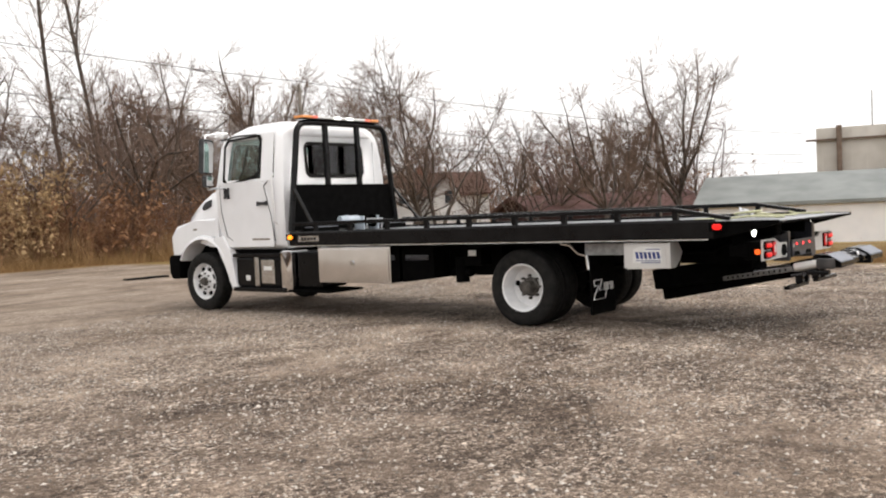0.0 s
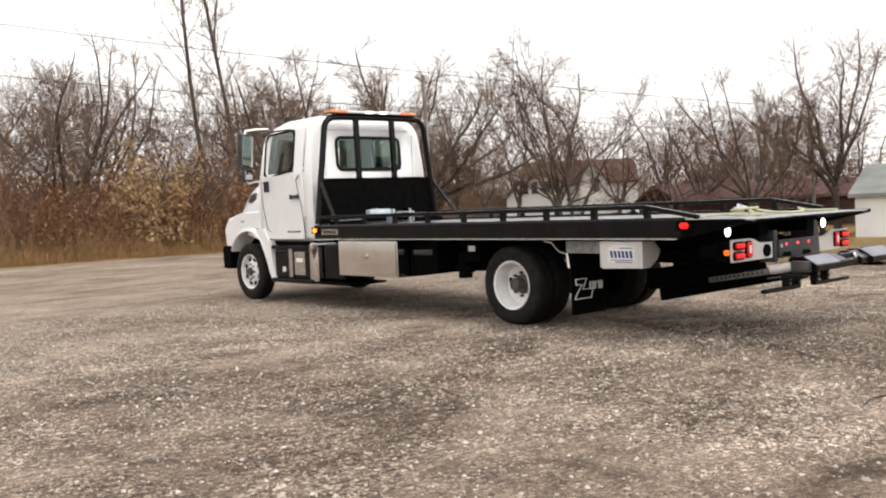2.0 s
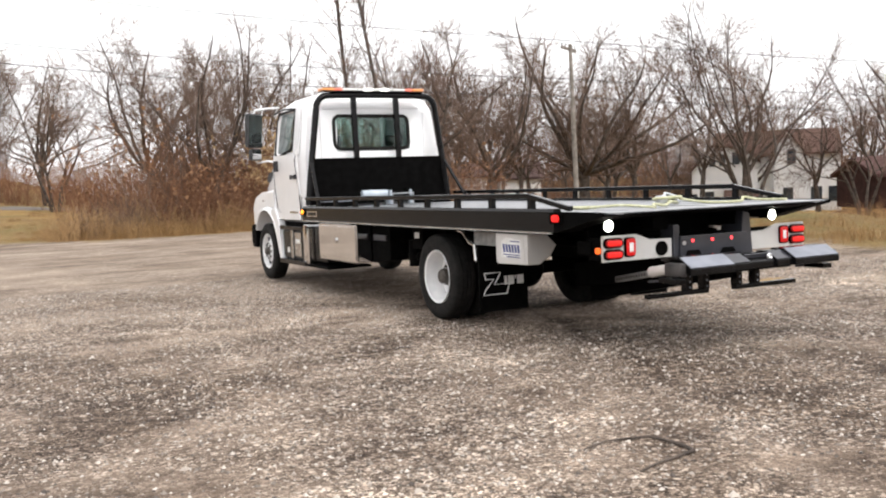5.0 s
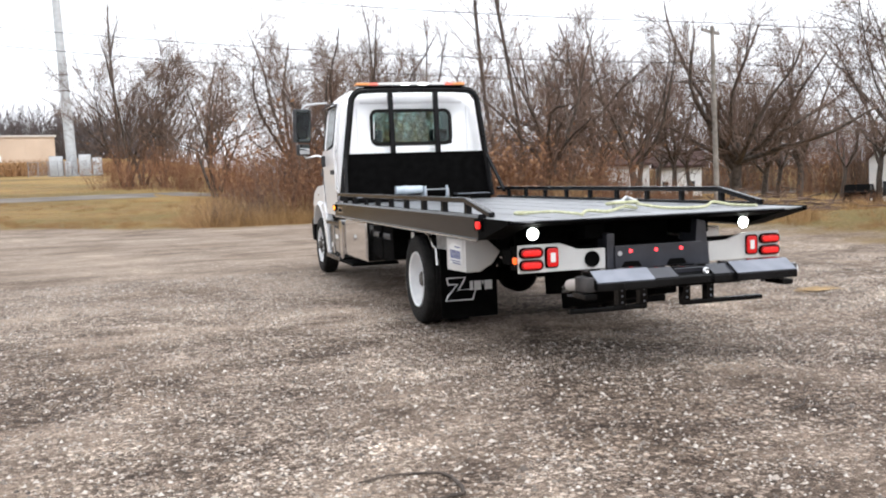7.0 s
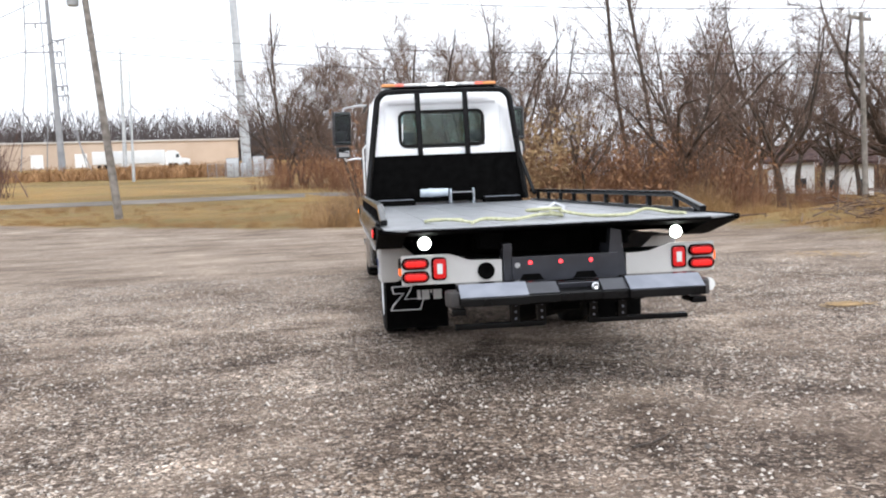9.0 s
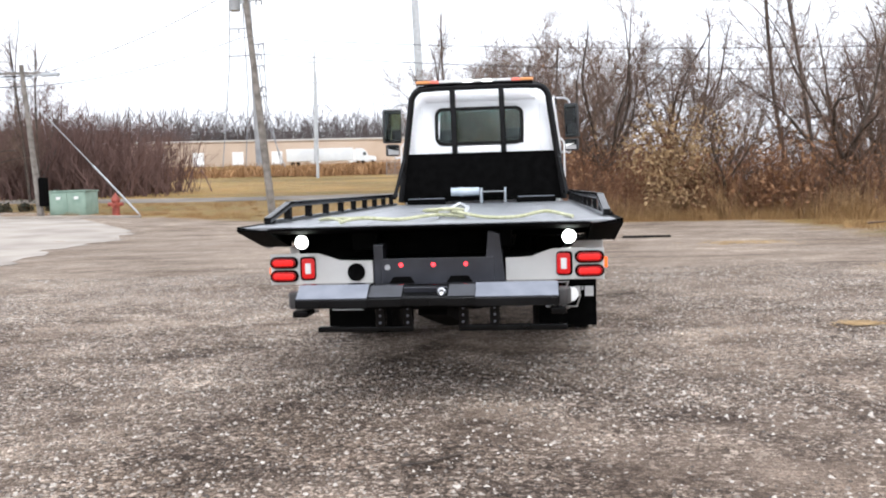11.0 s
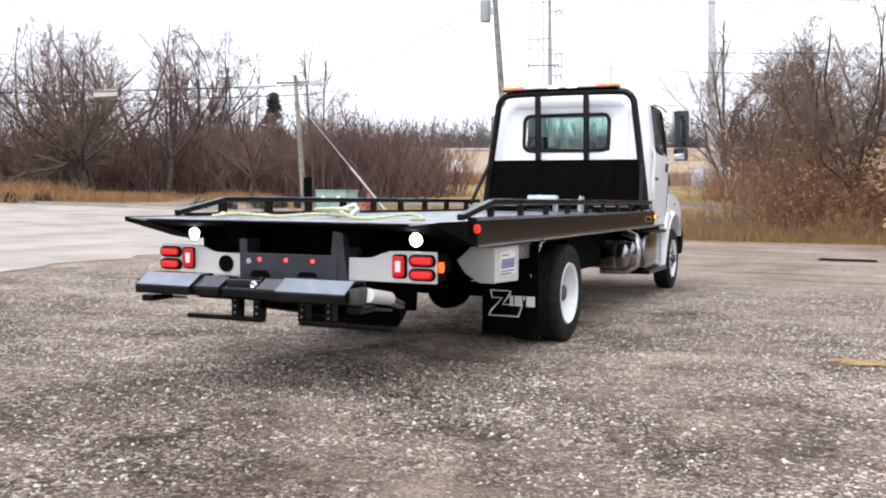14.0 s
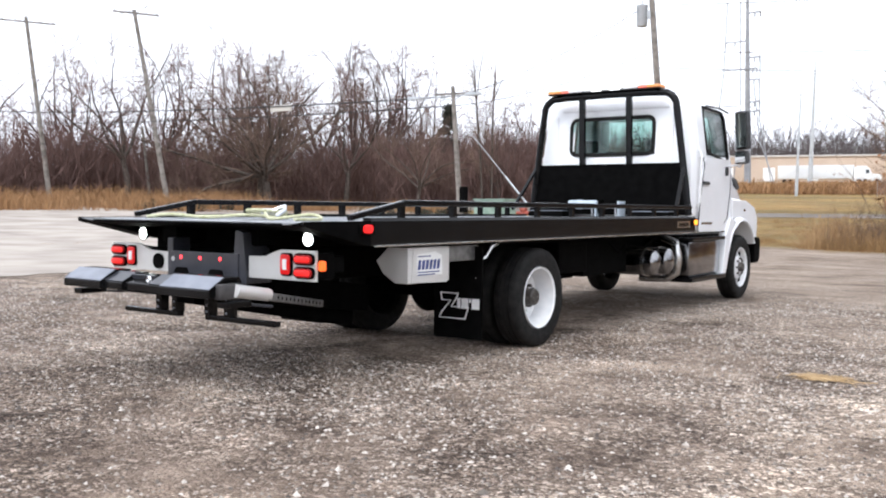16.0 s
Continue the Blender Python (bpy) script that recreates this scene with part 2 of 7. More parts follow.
def ground_material():
    m = bpy.data.materials.new("gravel_and_dry_grass")
    m.use_nodes = True
    n, l = m.node_tree.nodes, m.node_tree.links
    b = n["Principled BSDF"]
    co = n.new("ShaderNodeTexCoord")

    def noise_(scale, detail=6, rough=0.6):
        t = n.new("ShaderNodeTexNoise")
        t.inputs["Scale"].default_value, t.inputs["Detail"].default_value, t.inputs["Roughness"].default_value = scale, detail, rough
        l.new(co.outputs["Object"], t.inputs["Vector"])
        return t

    def ramp_(src, stops):
        r = n.new("ShaderNodeValToRGB")
        r.color_ramp.elements[0].position, r.color_ramp.elements[0].color = stops[0][0], (*stops[0][1], 1)
        r.color_ramp.elements[1].position, r.color_ramp.elements[1].color = stops[-1][0], (*stops[-1][1], 1)
        for p, c in stops[1:-1]:
            r.color_ramp.elements.new(p).color = (*c, 1)
        l.new(src, r.inputs["Fac"])
        return r.outputs["Color"]

    def mix_(fac, a, c, mode="MIX"):
        x = n.new("ShaderNodeMix")
        x.data_type, x.blend_type = "RGBA", mode
        if isinstance(fac, float):
            x.inputs["Factor"].default_value = fac
        else:
            l.new(fac, x.inputs["Factor"])
        l.new(a, x.inputs["A"]), l.new(c, x.inputs["B"])
        return x.outputs["Result"]

    def calc(op, a, c):
        x = n.new("ShaderNodeMath")
        x.operation = op
        for k, v in enumerate((a, c)):
            if isinstance(v, (int, float)):
                x.inputs[k].default_value = v
            else:
                l.new(v, x.inputs[k])
        return x.outputs[0]

    # stones: small cells with a few large ones among them, dark in the gaps, lying in fine soil
    warp = n.new("ShaderNodeVectorMath")
    warp.operation = "MULTIPLY_ADD"
    wn_ = noise_(9, 3)
    l.new(wn_.outputs["Color"], warp.inputs[0])
    warp.inputs[1].default_value = (0.05, 0.05, 0.05)
    l.new(co.outputs["Object"], warp.inputs[2])

    def cells(scale, feature):
        v = n.new("ShaderNodeTexVoronoi")
        v.feature = feature
        v.inputs["Scale"].default_value = scale
        l.new(warp.outputs[0], v.inputs["Vector"])
        return v

    v1, v2 = cells(28, "F1"), cells(58, "F1")
    e1, e2 = cells(28, "DISTANCE_TO_EDGE"), cells(58, "DISTANCE_TO_EDGE")
    sep1, sep2 = n.new("ShaderNodeSeparateColor"), n.new("ShaderNodeSeparateColor")
    l.new(v1.outputs["Color"], sep1.inputs[0]), l.new(v2.outputs["Color"], sep2.inputs[0])
    stops = [(0.0, (0.095, 0.073, 0.058)), (0.35, (0.265, 0.21, 0.17)), (0.7, (0.5, 0.41, 0.34)), (1.0, (0.95, 0.84, 0.74))]
    gap = [(0.0, (0.26, 0.24, 0.22)), (0.15, (1.04, 1.04, 1.04))]
    small = mix_(1.0, ramp_(sep2.outputs[0], stops), ramp_(e2.outputs["Distance"], gap), "MULTIPLY")
    large = mix_(1.0, ramp_(sep1.outputs[0], stops), ramp_(e1.outputs["Distance"], gap), "MULTIPLY")
    stones = mix_(ramp_(sep1.outputs[1], [(0.54, (0, 0, 0)), (0.57, (1, 1, 1))]), small, large)
    soil_n = noise_(26, 7, 0.7)
    soil = ramp_(soil_n.outputs["Fac"], [(0.3, (0.19, 0.146, 0.115)), (0.5, (0.36, 0.285, 0.228)), (0.7, (0.52, 0.43, 0.355))])
    big = noise_(0.3, 6, 0.65)
    med = noise_(1.3, 7, 0.7)
    bare = noise_(0.55, 7, 0.68)
    gravel = mix_(ramp_(bare.outputs["Fac"], [(0.46, (0.0, 0.0, 0.0)), (0.64, (0.75, 0.75, 0.75))]), stones, soil)
    dirt = ramp_(big.outputs["Fac"], [(0.32, (0.62, 0.56, 0.5)), (0.5, (0.98, 0.95, 0.92)), (0.66, (1.22, 1.19, 1.14))])
    patches = ramp_(med.outputs["Fac"], [(0.36, (0.4, 0.37, 0.355)), (0.45, (0.82, 0.8, 0.79)), (0.55, (1.1, 1.1, 1.1)), (0.66, (1.45, 1.44, 1.43))])
    gravel = mix_(1.0, mix_(1.0, gravel, dirt, "MULTIPLY"), patches, "MULTIPLY")
    # painted lift shadow with dark soil behind the truck, darker zone to its left
    for px_, py_, rad in ((1.5, -3.9, 2.9), (-7.2, -1.6, 2.6)):
        far = n.new("ShaderNodeVectorMath")
        far.operation = "DISTANCE"
        l.new(co.outputs["Object"], far.inputs[0])
        far.inputs[1].default_value = (px_, py_, 0)
        edge = calc("ADD", far.outputs["Value"], calc("MULTIPLY", calc("SUBTRACT", bare.outputs["Fac"], 0.5), 6.0))
        fall = n.new("ShaderNodeMapRange")
        fall.interpolation_type = "SMOOTHSTEP"
        fall.inputs["From Min"].default_value, fall.inputs["From Max"].default_value = rad * 1.35, rad * 0.5
        l.new(edge, fall.inputs["Value"])
        zone_dark = n.new("ShaderNodeRGB")
        zone_dark.outputs[0].default_value = (0.84, 0.83, 0.83, 1)
        gravel = mix_(fall.outputs["Result"], gravel, mix_(1.0, gravel, zone_dark.outputs[0], "MULTIPLY"))
    # smoother, paler wheel-packed dirt over the far half of the lot
    yy = n.new("ShaderNodeSeparateXYZ")
    l.new(co.outputs["Object"], yy.inputs[0])
    packed = calc("ADD", yy.outputs[1], calc("MULTIPLY", calc("SUBTRACT", bare.outputs["Fac"], 0.5), 14.0))
    pm = n.new("ShaderNodeMapRange")
    pm.inputs["From Min"].default_value, pm.inputs["From Max"].default_value = 1.0, 9.0
    pm.inputs["To Max"].default_value = 0.58
    l.new(packed, pm.inputs["Value"])
    pale = ramp_(soil_n.outputs["Fac"], [(0.3, (0.29, 0.232, 0.188)), (0.5, (0.43, 0.357, 0.296)), (0.7, (0.56, 0.475, 0.4))])
    gravel = mix_(pm.outputs["Result"], gravel, mix_(1.0, pale, dirt, "MULTIPLY"))
    # long dark damp streaks along the way that wheels take
    lay = n.new("ShaderNodeMapping")
    lay.inputs["Scale"].default_value = (0.32, 1.0, 1.0)
    lay.inputs["Rotation"].default_value = (0, 0, 0.35)
    l.new(co.outputs["Object"], lay.inputs["Vector"])
    streak = noise_(0.85, 8, 0.72)
    l.new(lay.outputs["Vector"], streak.inputs["Vector"])
    gravel = mix_(1.0, gravel, ramp_(streak.outputs["Fac"], [(0.36, (0.6, 0.575, 0.56)), (0.46, (0.92, 0.91, 0.9)), (0.56, (1.04, 1.04, 1.04)), (0.68, (1.22, 1.22, 1.21))]), "MULTIPLY")
    # dry grass and soil
    gr = noise_(14, 8, 0.75)
    grass = ramp_(gr.outputs["Fac"], [(0.3, (0.125, 0.078, 0.03)), (0.5, (0.31, 0.205, 0.08)), (0.7, (0.48, 0.345, 0.155))])
    wide = noise_(0.2, 6, 0.7)
    grass = mix_(ramp_(wide.outputs["Fac"], [(0.46, (0, 0, 0)), (0.6, (0.55, 0.55, 0.55))]), grass, ramp_(gr.outputs["Fac"], [(0.3, (0.1, 0.088, 0.03)), (0.7, (0.3, 0.26, 0.1))]))
    rust = noise_(0.45, 7, 0.72)
    grass = mix_(ramp_(rust.outputs["Fac"], [(0.5, (0, 0, 0)), (0.62, (0.8, 0.8, 0.8))]), grass, ramp_(gr.outputs["Fac"], [(0.3, (0.15, 0.075, 0.028)), (0.7, (0.4, 0.24, 0.1))]))
    far_ = noise_(0.035, 5, 0.65)
    tone = ramp_(far_.outputs["Fac"], [(0.36, (0.66, 0.68, 0.62)), (0.5, (1.0, 0.98, 0.94)), (0.62, (1.42, 1.3, 1.12))])
    grass = mix_(1.0, grass, tone, "MULTIPLY")
    # where the lot ends
    sx = n.new("ShaderNodeSeparateXYZ")
    l.new(co.outputs["Object"], sx.inputs[0])
    over = calc("MULTIPLY", calc("MAXIMUM", calc("SUBTRACT", -2.0, sx.outputs[0]), 0.0), 0.62)
    a = calc("SUBTRACT", calc("ADD", over, 24.2), sx.outputs[1])
    a = calc("MINIMUM", a, calc("SUBTRACT", 9.2, sx.outputs[0]))
    wob = noise_(0.5, 7, 0.7)
    a = calc("ADD", a, calc("MULTIPLY", calc("SUBTRACT", wob.outputs["Fac"], 0.5), 5.0))
    mr = n.new("ShaderNodeMapRange")
    mr.inputs["From Min"].default_value, mr.inputs["From Max"].default_value = -0.7, 0.7
    l.new(a, mr.inputs["Value"])
    col = mix_(mr.outputs["Result"], grass, gravel)
    # straw patches on the lot
    straw = noise_(0.22, 6, 0.75)
    sm = ramp_(straw.outputs["Fac"], [(0.86, (0, 0, 0)), (0.94, (0.8, 0.8, 0.8))])
    col = mix_(sm, col, ramp_(gr.outputs["Fac"], [(0.3, (0.2, 0.15, 0.08)), (0.7, (0.42, 0.34, 0.19))]))
    l.new(col, b.inputs["Base Color"])
    b.inputs["Roughness"].default_value = 0.9
    b.inputs["Specular IOR Level"].default_value = 0.25
    hgt = calc("ADD", calc("MULTIPLY", v1.outputs["Distance"], -0.9), calc("MULTIPLY", v2.outputs["Distance"], -0.9))
    hgt = calc("ADD", hgt, calc("MULTIPLY", med.outputs["Fac"], 1.5))
    bp = n.new("ShaderNodeBump")
    bp.inputs["Strength"].default_value, bp.inputs["Distance"].default_value = 1.0, 0.035
    l.new(hgt, bp.inputs["Height"]), l.new(bp.outputs["Normal"], b.inputs["Normal"])
    return m


GROUND = ground_material()
CONCRETE = surface("worn_pale_concrete", (0.24, 0.205, 0.175), (0.39, 0.345, 0.3), 0.5, 0.85, 0, 0.3, 30, 0.1, contrast=(0.3, 0.62))
ASPHALT = surface("grey_road_asphalt", (0.13, 0.115, 0.1), (0.24, 0.21, 0.18), 0.25, 0.95, 0, 0.2, 40, spec=0.1)
BARK = surface("grey_brown_bark", (0.038, 0.029, 0.024), (0.11, 0.086, 0.07), 6, 0.9, 0, 0.6, 30)
TWIG = surface("brown_twigs", (0.088, 0.059, 0.045), (0.21, 0.146, 0.112), 0.6, 0.9, spec=0.2)
WOODTWIG = surface("purple_brown_twigs", (0.095, 0.056, 0.048), (0.19, 0.12, 0.104), 0.25, 0.9, spec=0.2)
REDTWIG = surface("reddish_brush_twigs", (0.125, 0.06, 0.034), (0.28, 0.15, 0.09), 0.5, 0.9, spec=0.2)
TANTWIG = surface("tawny_weed_stalks", (0.25, 0.15, 0.072), (0.46, 0.3, 0.155), 0.5, 0.9, spec=0.2)
DRYLEAF = surface("dead_brown_leaves", (0.18, 0.083, 0.038), (0.38, 0.208, 0.104), 1.2, 0.8)
OLIVE = surface("yellowing_leaves", (0.24, 0.15, 0.07), (0.43, 0.295, 0.15), 1.5, 0.7)
STRAW = surface("dry_straw_grass", (0.2, 0.112, 0.042), (0.38, 0.235, 0.1), 0.7, 0.85)


def sheet(name, us, vs, put, material):
    verts = [put(u, v) for u in us for v in vs]
    n = len(vs)
    faces = [(i * n + j, (i + 1) * n + j, (i + 1) * n + j + 1, i * n + j + 1) for i in range(len(us) - 1) for j in range(n - 1)]
    me = bpy.data.meshes.new(name)
    me.from_pydata(verts, [], faces)
    me.materials.append(material)
    me.shade_smooth()
    return new(name, me)


radii = [0.0] + [2.0 * k for k in range(1, 26)] + [50 + 8 * k for k in range(1, 26)] + [250 + 40 * k for k in range(1, 11)] + [800, 1300, 2600]


def ground_point(r, a):
    x, y = r * math.sin(a), r * math.cos(a)
    return (x, y, height(x, y))


ground = sheet("ground", radii, [2 * math.pi * k / 180 for k in range(181)], ground_point, GROUND)
tagged(ground, "grey-brown gravel lot with dry grass beyond its edges", "ground", kind="structure")


def strip(name, line, width, lift, material, label, category, thick=0.0):
    pts = [Vector((x, y, 0)) for x, y in line]
    dense = []
    for a, b in zip(pts, pts[1:]):
        k = max(2, int((b - a).length / 4))
        dense += [a.lerp(b, i / k) for i in range(k)]
    dense.append(pts[-1])
    verts = []
    for i, p in enumerate(dense):
        d = (dense[min(i + 1, len(dense) - 1)] - dense[max(i - 1, 0)]).normalized()
        s = Vector((d.y, -d.x, 0))
        for t in (-0.5, -0.25, 0, 0.25, 0.5):
            q = p + s * (width * t)
            verts.append((q.x, q.y, height(q.x, q.y) + lift))
    faces = [(i * 5 + j, i * 5 + j + 1, i * 5 + j + 6, i * 5 + j + 5) for i in range(len(dense) - 1) for j in range(4)]
    me = bpy.data.meshes.new(name)
    me.from_pydata(verts, [], faces)
    me.materials.append(material)
    ob = new(name, me)
    return tagged(ob, label, category, kind="structure")


strip("road", [(90, 80), (20, 62), (-6, 57.5), (-24, 54.5), (-53, 57.5), (-100, 66), (-160, 78)], 7.6, 0.03, ASPHALT, "pale grey two-lane asphalt road across the field", "road")

# pale concrete apron on the left of the lot
def apron_edge(y):
    return -10.5 + 0.3 * math.sin(y * 0.7) + 0.25 * math.sin(y * 1.9 + 1) + 0.14 * math.sin(y * 4.3 + 2) + 0.08 * math.sin(y * 9.1) - 0.2 * max(0, y - 6) - 0.35 * min(7, max(0, 2 - y))


def apron_point(u, v):
    y = -60 + u * 0.5
    lim = 33.4
    x0 = apron_edge(y) if y < 25 else apron_edge(25) - (y - 25) * 0.75
    x = x0 + (-150 - x0) * (v ** 2)
    y2 = min(y, lim + max(0, -x - 30) * 0.03)
    return (x, y2, height(x, y2) + 0.012)


tagged(sheet("pavement", range(0, 229), [k / 24 for k in range(25)], apron_point, CONCRETE), "pale worn concrete apron beside the gravel", "pavement", kind="structure")
kerb_line = [(-18.0, 33.5), (-24, 33.55), (-30, 33.6), (-50, 34.2), (-75, 34.95)]
kb = M()
for a, b in zip(kerb_line, kerb_line[1:]):
    kb.beam((*a, height(*a) + 0.06), (*b, height(*b) + 0.06), 0.2, 0.16, 0.02)
tagged(part("kerb", kb, CONCRETE), "low concrete kerb along the apron", "kerb", kind="structure")


# ---- plants ----
def prisms(segs, sides=3):
    """Many tapered twigs as one mesh: rows of start, end, start radius, end radius."""
    a = np.array([s[0] for s in segs], dtype=float)
    b = np.array([s[1] for s in segs], dtype=float)
    ra, rb = np.array([s[2] for s in segs]), np.array([s[3] for s in segs])
    d = b - a
    d /= np.maximum(np.linalg.norm(d, axis=1, keepdims=True), 1e-6)
    ref = np.where(np.abs(d[:, 2:3]) > 0.9, np.array([[1.0, 0, 0]]), np.array([[0, 0, 1.0]]))
    s = np.cross(d, ref)
    s /= np.linalg.norm(s, axis=1, keepdims=True)
    u = np.cross(d, s)
    k = len(segs)
    verts = np.zeros((k, 2 * sides, 3))
    for i in range(sides):
        an = 2 * math.pi * i / sides
        o = s * math.cos(an) + u * math.sin(an)
        verts[:, i] = a + o * ra[:, None]
        verts[:, sides + i] = b + o * rb[:, None]
    base = (np.arange(k) * 2 * sides)[:, None]
    faces = np.concatenate([base + np.array([[i, (i + 1) % sides, sides + (i + 1) % sides, sides + i]]) for i in range(sides)])
    return verts.reshape(-1, 3), faces


def quick_mesh(name, verts, faces, material):
    me = bpy.data.meshes.new(name)
    me.from_pydata(verts.tolist(), [], faces.tolist())
    me.materials.append(material)
    me.shade_smooth()
    return me


def cones(segs):
    """Many fine twigs as three-sided cones in one mesh: rows of start, end, start radius."""
    a = np.array([s[0] for s in segs], dtype=float)
    b = np.array([s[1] for s in segs], dtype=float)
    r = np.array([s[2] for s in segs])
    d = b - a
    d /= np.maximum(np.linalg.norm(d, axis=1, keepdims=True), 1e-6)
    ref = np.where(np.abs(d[:, 2:3]) > 0.9, np.array([[1.0, 0, 0]]), np.array([[0, 0, 1.0]]))
    s = np.cross(d, ref)
    s /= np.linalg.norm(s, axis=1, keepdims=True)
    u = np.cross(d, s)
    k = len(segs)
    verts = np.zeros((k, 4, 3))
    for i in range(3):
        an = 2 * math.pi * i / 3
        verts[:, i] = a + (s * math.cos(an) + u * math.sin(an)) * r[:, None]
    verts[:, 3] = b
    base = (np.arange(k) * 4)[:, None]
    return verts.reshape(-1, 3), np.concatenate([base + np.array([[i, (i + 1) % 3, 3]]) for i in range(3)])


def wood_mesh(name, segs, tips, sides, material):
    v, f = prisms(segs, sides)
    w, g = cones(tips) if tips else (np.zeros((0, 3)), np.zeros((0, 3), int))
    me = bpy.data.meshes.new(name)
    me.from_pydata(np.concatenate([v, w]).tolist(), [], f.tolist() + (g + len(v)).tolist())
    me.materials.append(material)
    me.shade_smooth()
    return me


def grow(rng, tall, stems, limbs, bole, radius, wide, kids=(1.4, 1.5, 2.1), fine=0.007, upright=0.05, gnarl=0.15, spread=(24, 58), centre=0.6):
    """Bare tree inside a rounded crown: stems that fork into bending limbs, branches, twigs and fine tips."""
    out, tips, stack = [], [], []
    for k in range(stems):
        az = 2 * math.pi * k / stems + rng.uniform(-0.5, 0.5)
        lean = 0.05 if stems == 1 else rng.uniform(0.15, 0.5)
        d = np.array([math.cos(az) * lean, math.sin(az) * lean, 1.0])
        p = np.array([math.cos(az), math.sin(az), 0.0]) * (0.0 if stems == 1 else 0.16)
        stack.append((p, d, tall * bole * rng.uniform(0.85, 1.15), radius / stems ** 0.45, 0))
    cz, rz, rx = centre * tall, (1 - centre) * tall, wide * tall
    while stack:
        p, d, ln, r0, lev = stack.pop()
        d = d / np.linalg.norm(d)
        n = (5, 9, 6, 3)[lev]
        step, r = ln / n, r0
        limit = rng.uniform(0.8, 1.06)
        bend = rng.normal(0, gnarl * 0.5, 3)
        for i in range(n):
            f = (i + 1) / n
            d = d + bend * (0.3 if lev == 0 else 1) + rng.normal(0, gnarl * (0.3, 0.8, 1.0, 1.1)[lev], 3) + np.array([0, 0, (0, 1.0, 1.3, 0.8)[lev] * upright])
            d = d / np.linalg.norm(d)
            q = p + d * step
            r1 = max(fine, r0 * (1 - (0.3 if lev == 0 else 0.74) * f))
            out.append((p, q, r, r1, lev))
            if lev == 0:
                count = limbs if i == n - 1 else (1 if i >= n - 2 else 0)
            else:
                lam = kids[lev - 1] * (0.45 if f < 0.3 else 1.1)
                count = int(lam) + (rng.random() < lam - int(lam))
            turn = rng.uniform(0, 6.28)
            if lev == 0 and bole > 0.5 and i >= 1:
                for m in range(6):
                    ang, s = rng.uniform(0, 6.28), p + (q - p) * rng.random()
                    stack.append((s, np.array([math.cos(ang), math.sin(ang), rng.uniform(0.9, 2.2)]), tall * rng.uniform(0.12, 0.25), max(fine, r1 * 0.36), 2))
            for m in range(count):
                ax = rng.normal(0, 1, 3)
                if lev == 0:
                    ax = np.array([math.cos(turn + 6.28 * m / count), math.sin(turn + 6.28 * m / count), 0.0])
                ax -= d * ax.dot(d)
                ax /= np.linalg.norm(ax)
                an = radians(rng.uniform(*spread) if lev == 0 else rng.uniform(28, 62))
                dd = d * math.cos(an) + ax * math.sin(an)
                s = p + (q - p) * (1 if lev == 0 else rng.random())
                if lev == 0:
                    stack.append((s, dd, tall * rng.uniform(0.52, 0.78), r1 * rng.uniform(0.5, 0.7), 1))
                elif lev == 1:
                    stack.append((s, dd, tall * 0.27 * rng.uniform(0.55, 1.0) * (1.15 - 0.5 * f), max(fine * 1.6, r1 * rng.uniform(0.42, 0.62)), 2))
                elif lev == 2:
                    stack.append((s, dd, tall * 0.115 * rng.uniform(0.55, 1.1) * (1.15 - 0.4 * f), max(fine, r1 * rng.uniform(0.45, 0.65)), 3))
                else:
                    tips.append((s, s + (dd + np.array([0, 0, 0.12])) * rng.uniform(0.4, 1.0) * tall * 0.055, fine * 0.9))
            p, r = q, r1
            e = (p[0] / rx) ** 2 + (p[1] / rx) ** 2 + ((p[2] - cz) / rz) ** 2
            if lev and p[2] > 0.35 * tall and e > limit:
                break
        tips.append((p, p + (d + rng.normal(0, 0.1, 3)) * max(step * 0.7, min(24 * r, 0.09 * tall)), r))
    k = tall / max(q[2] for _, q, *_ in out)
    return [(p * k, q * k, a, b, lev) for p, q, a, b, lev in out], [(p * k, q * k, a) for p, q, a in tips]


def tree_thing(seed, label, *args, twig=None, **kw):
    segs, tips = grow(np.random.default_rng(seed), *args, **kw)
    ob = thing("tree", label, "tree", "bare trees round the lot")
    t = new("trunk", wood_mesh("trunk", [s[:4] for s in segs if s[4] <= 1], [], 6, BARK))
    c = new("crown", wood_mesh("crown", [s[:4] for s in segs if s[4] > 1], tips, 3, twig or TWIG))
    t.parent = c.parent = ob
    return ob


TREES = {
    "broad": [tree_thing(s, "bare broad-crowned tree with many grey-brown branches", 10, 1, 6, 0.24, 0.21, 0.44) for s in (3, 11, 25)],
    "oak": [tree_thing(s, "large bare tree with long low spreading limbs", 10, 1, 9, 0.17, 0.3, 0.6, kids=(1.6, 1.7, 1.9), upright=0.05, gnarl=0.17, spread=(30, 78), centre=0.57) for s in (7, 33)],
    "multi": [tree_thing(s, "bare many-stemmed tree spreading from its base", 10, 4, 2, 0.28, 0.2, 0.42, kids=(1.25, 1.45, 2.1)) for s in (5, 17)],
    "slim": [tree_thing(s, "tall slim bare sapling with short side twigs", 12, 1, 1, 0.8, 0.085, 0.13, kids=(1.4, 1.3, 1.5), gnarl=0.06, spread=(4, 14)) for s in (8, 21)],
    "far": [tree_thing(s, "distant bare tree on the wood's edge", 12, 1, 5, 0.26, 0.24, 0.36, kids=(0.95, 1.1, 1.4), fine=0.012, upright=0.08, twig=WOODTWIG) for s in (2, 9, 14)],
}
ORIGINAL = {"broad": 10, "oak": 10, "multi": 10, "slim": 12, "far": 12}
used = set()
turns = random.Random(4)


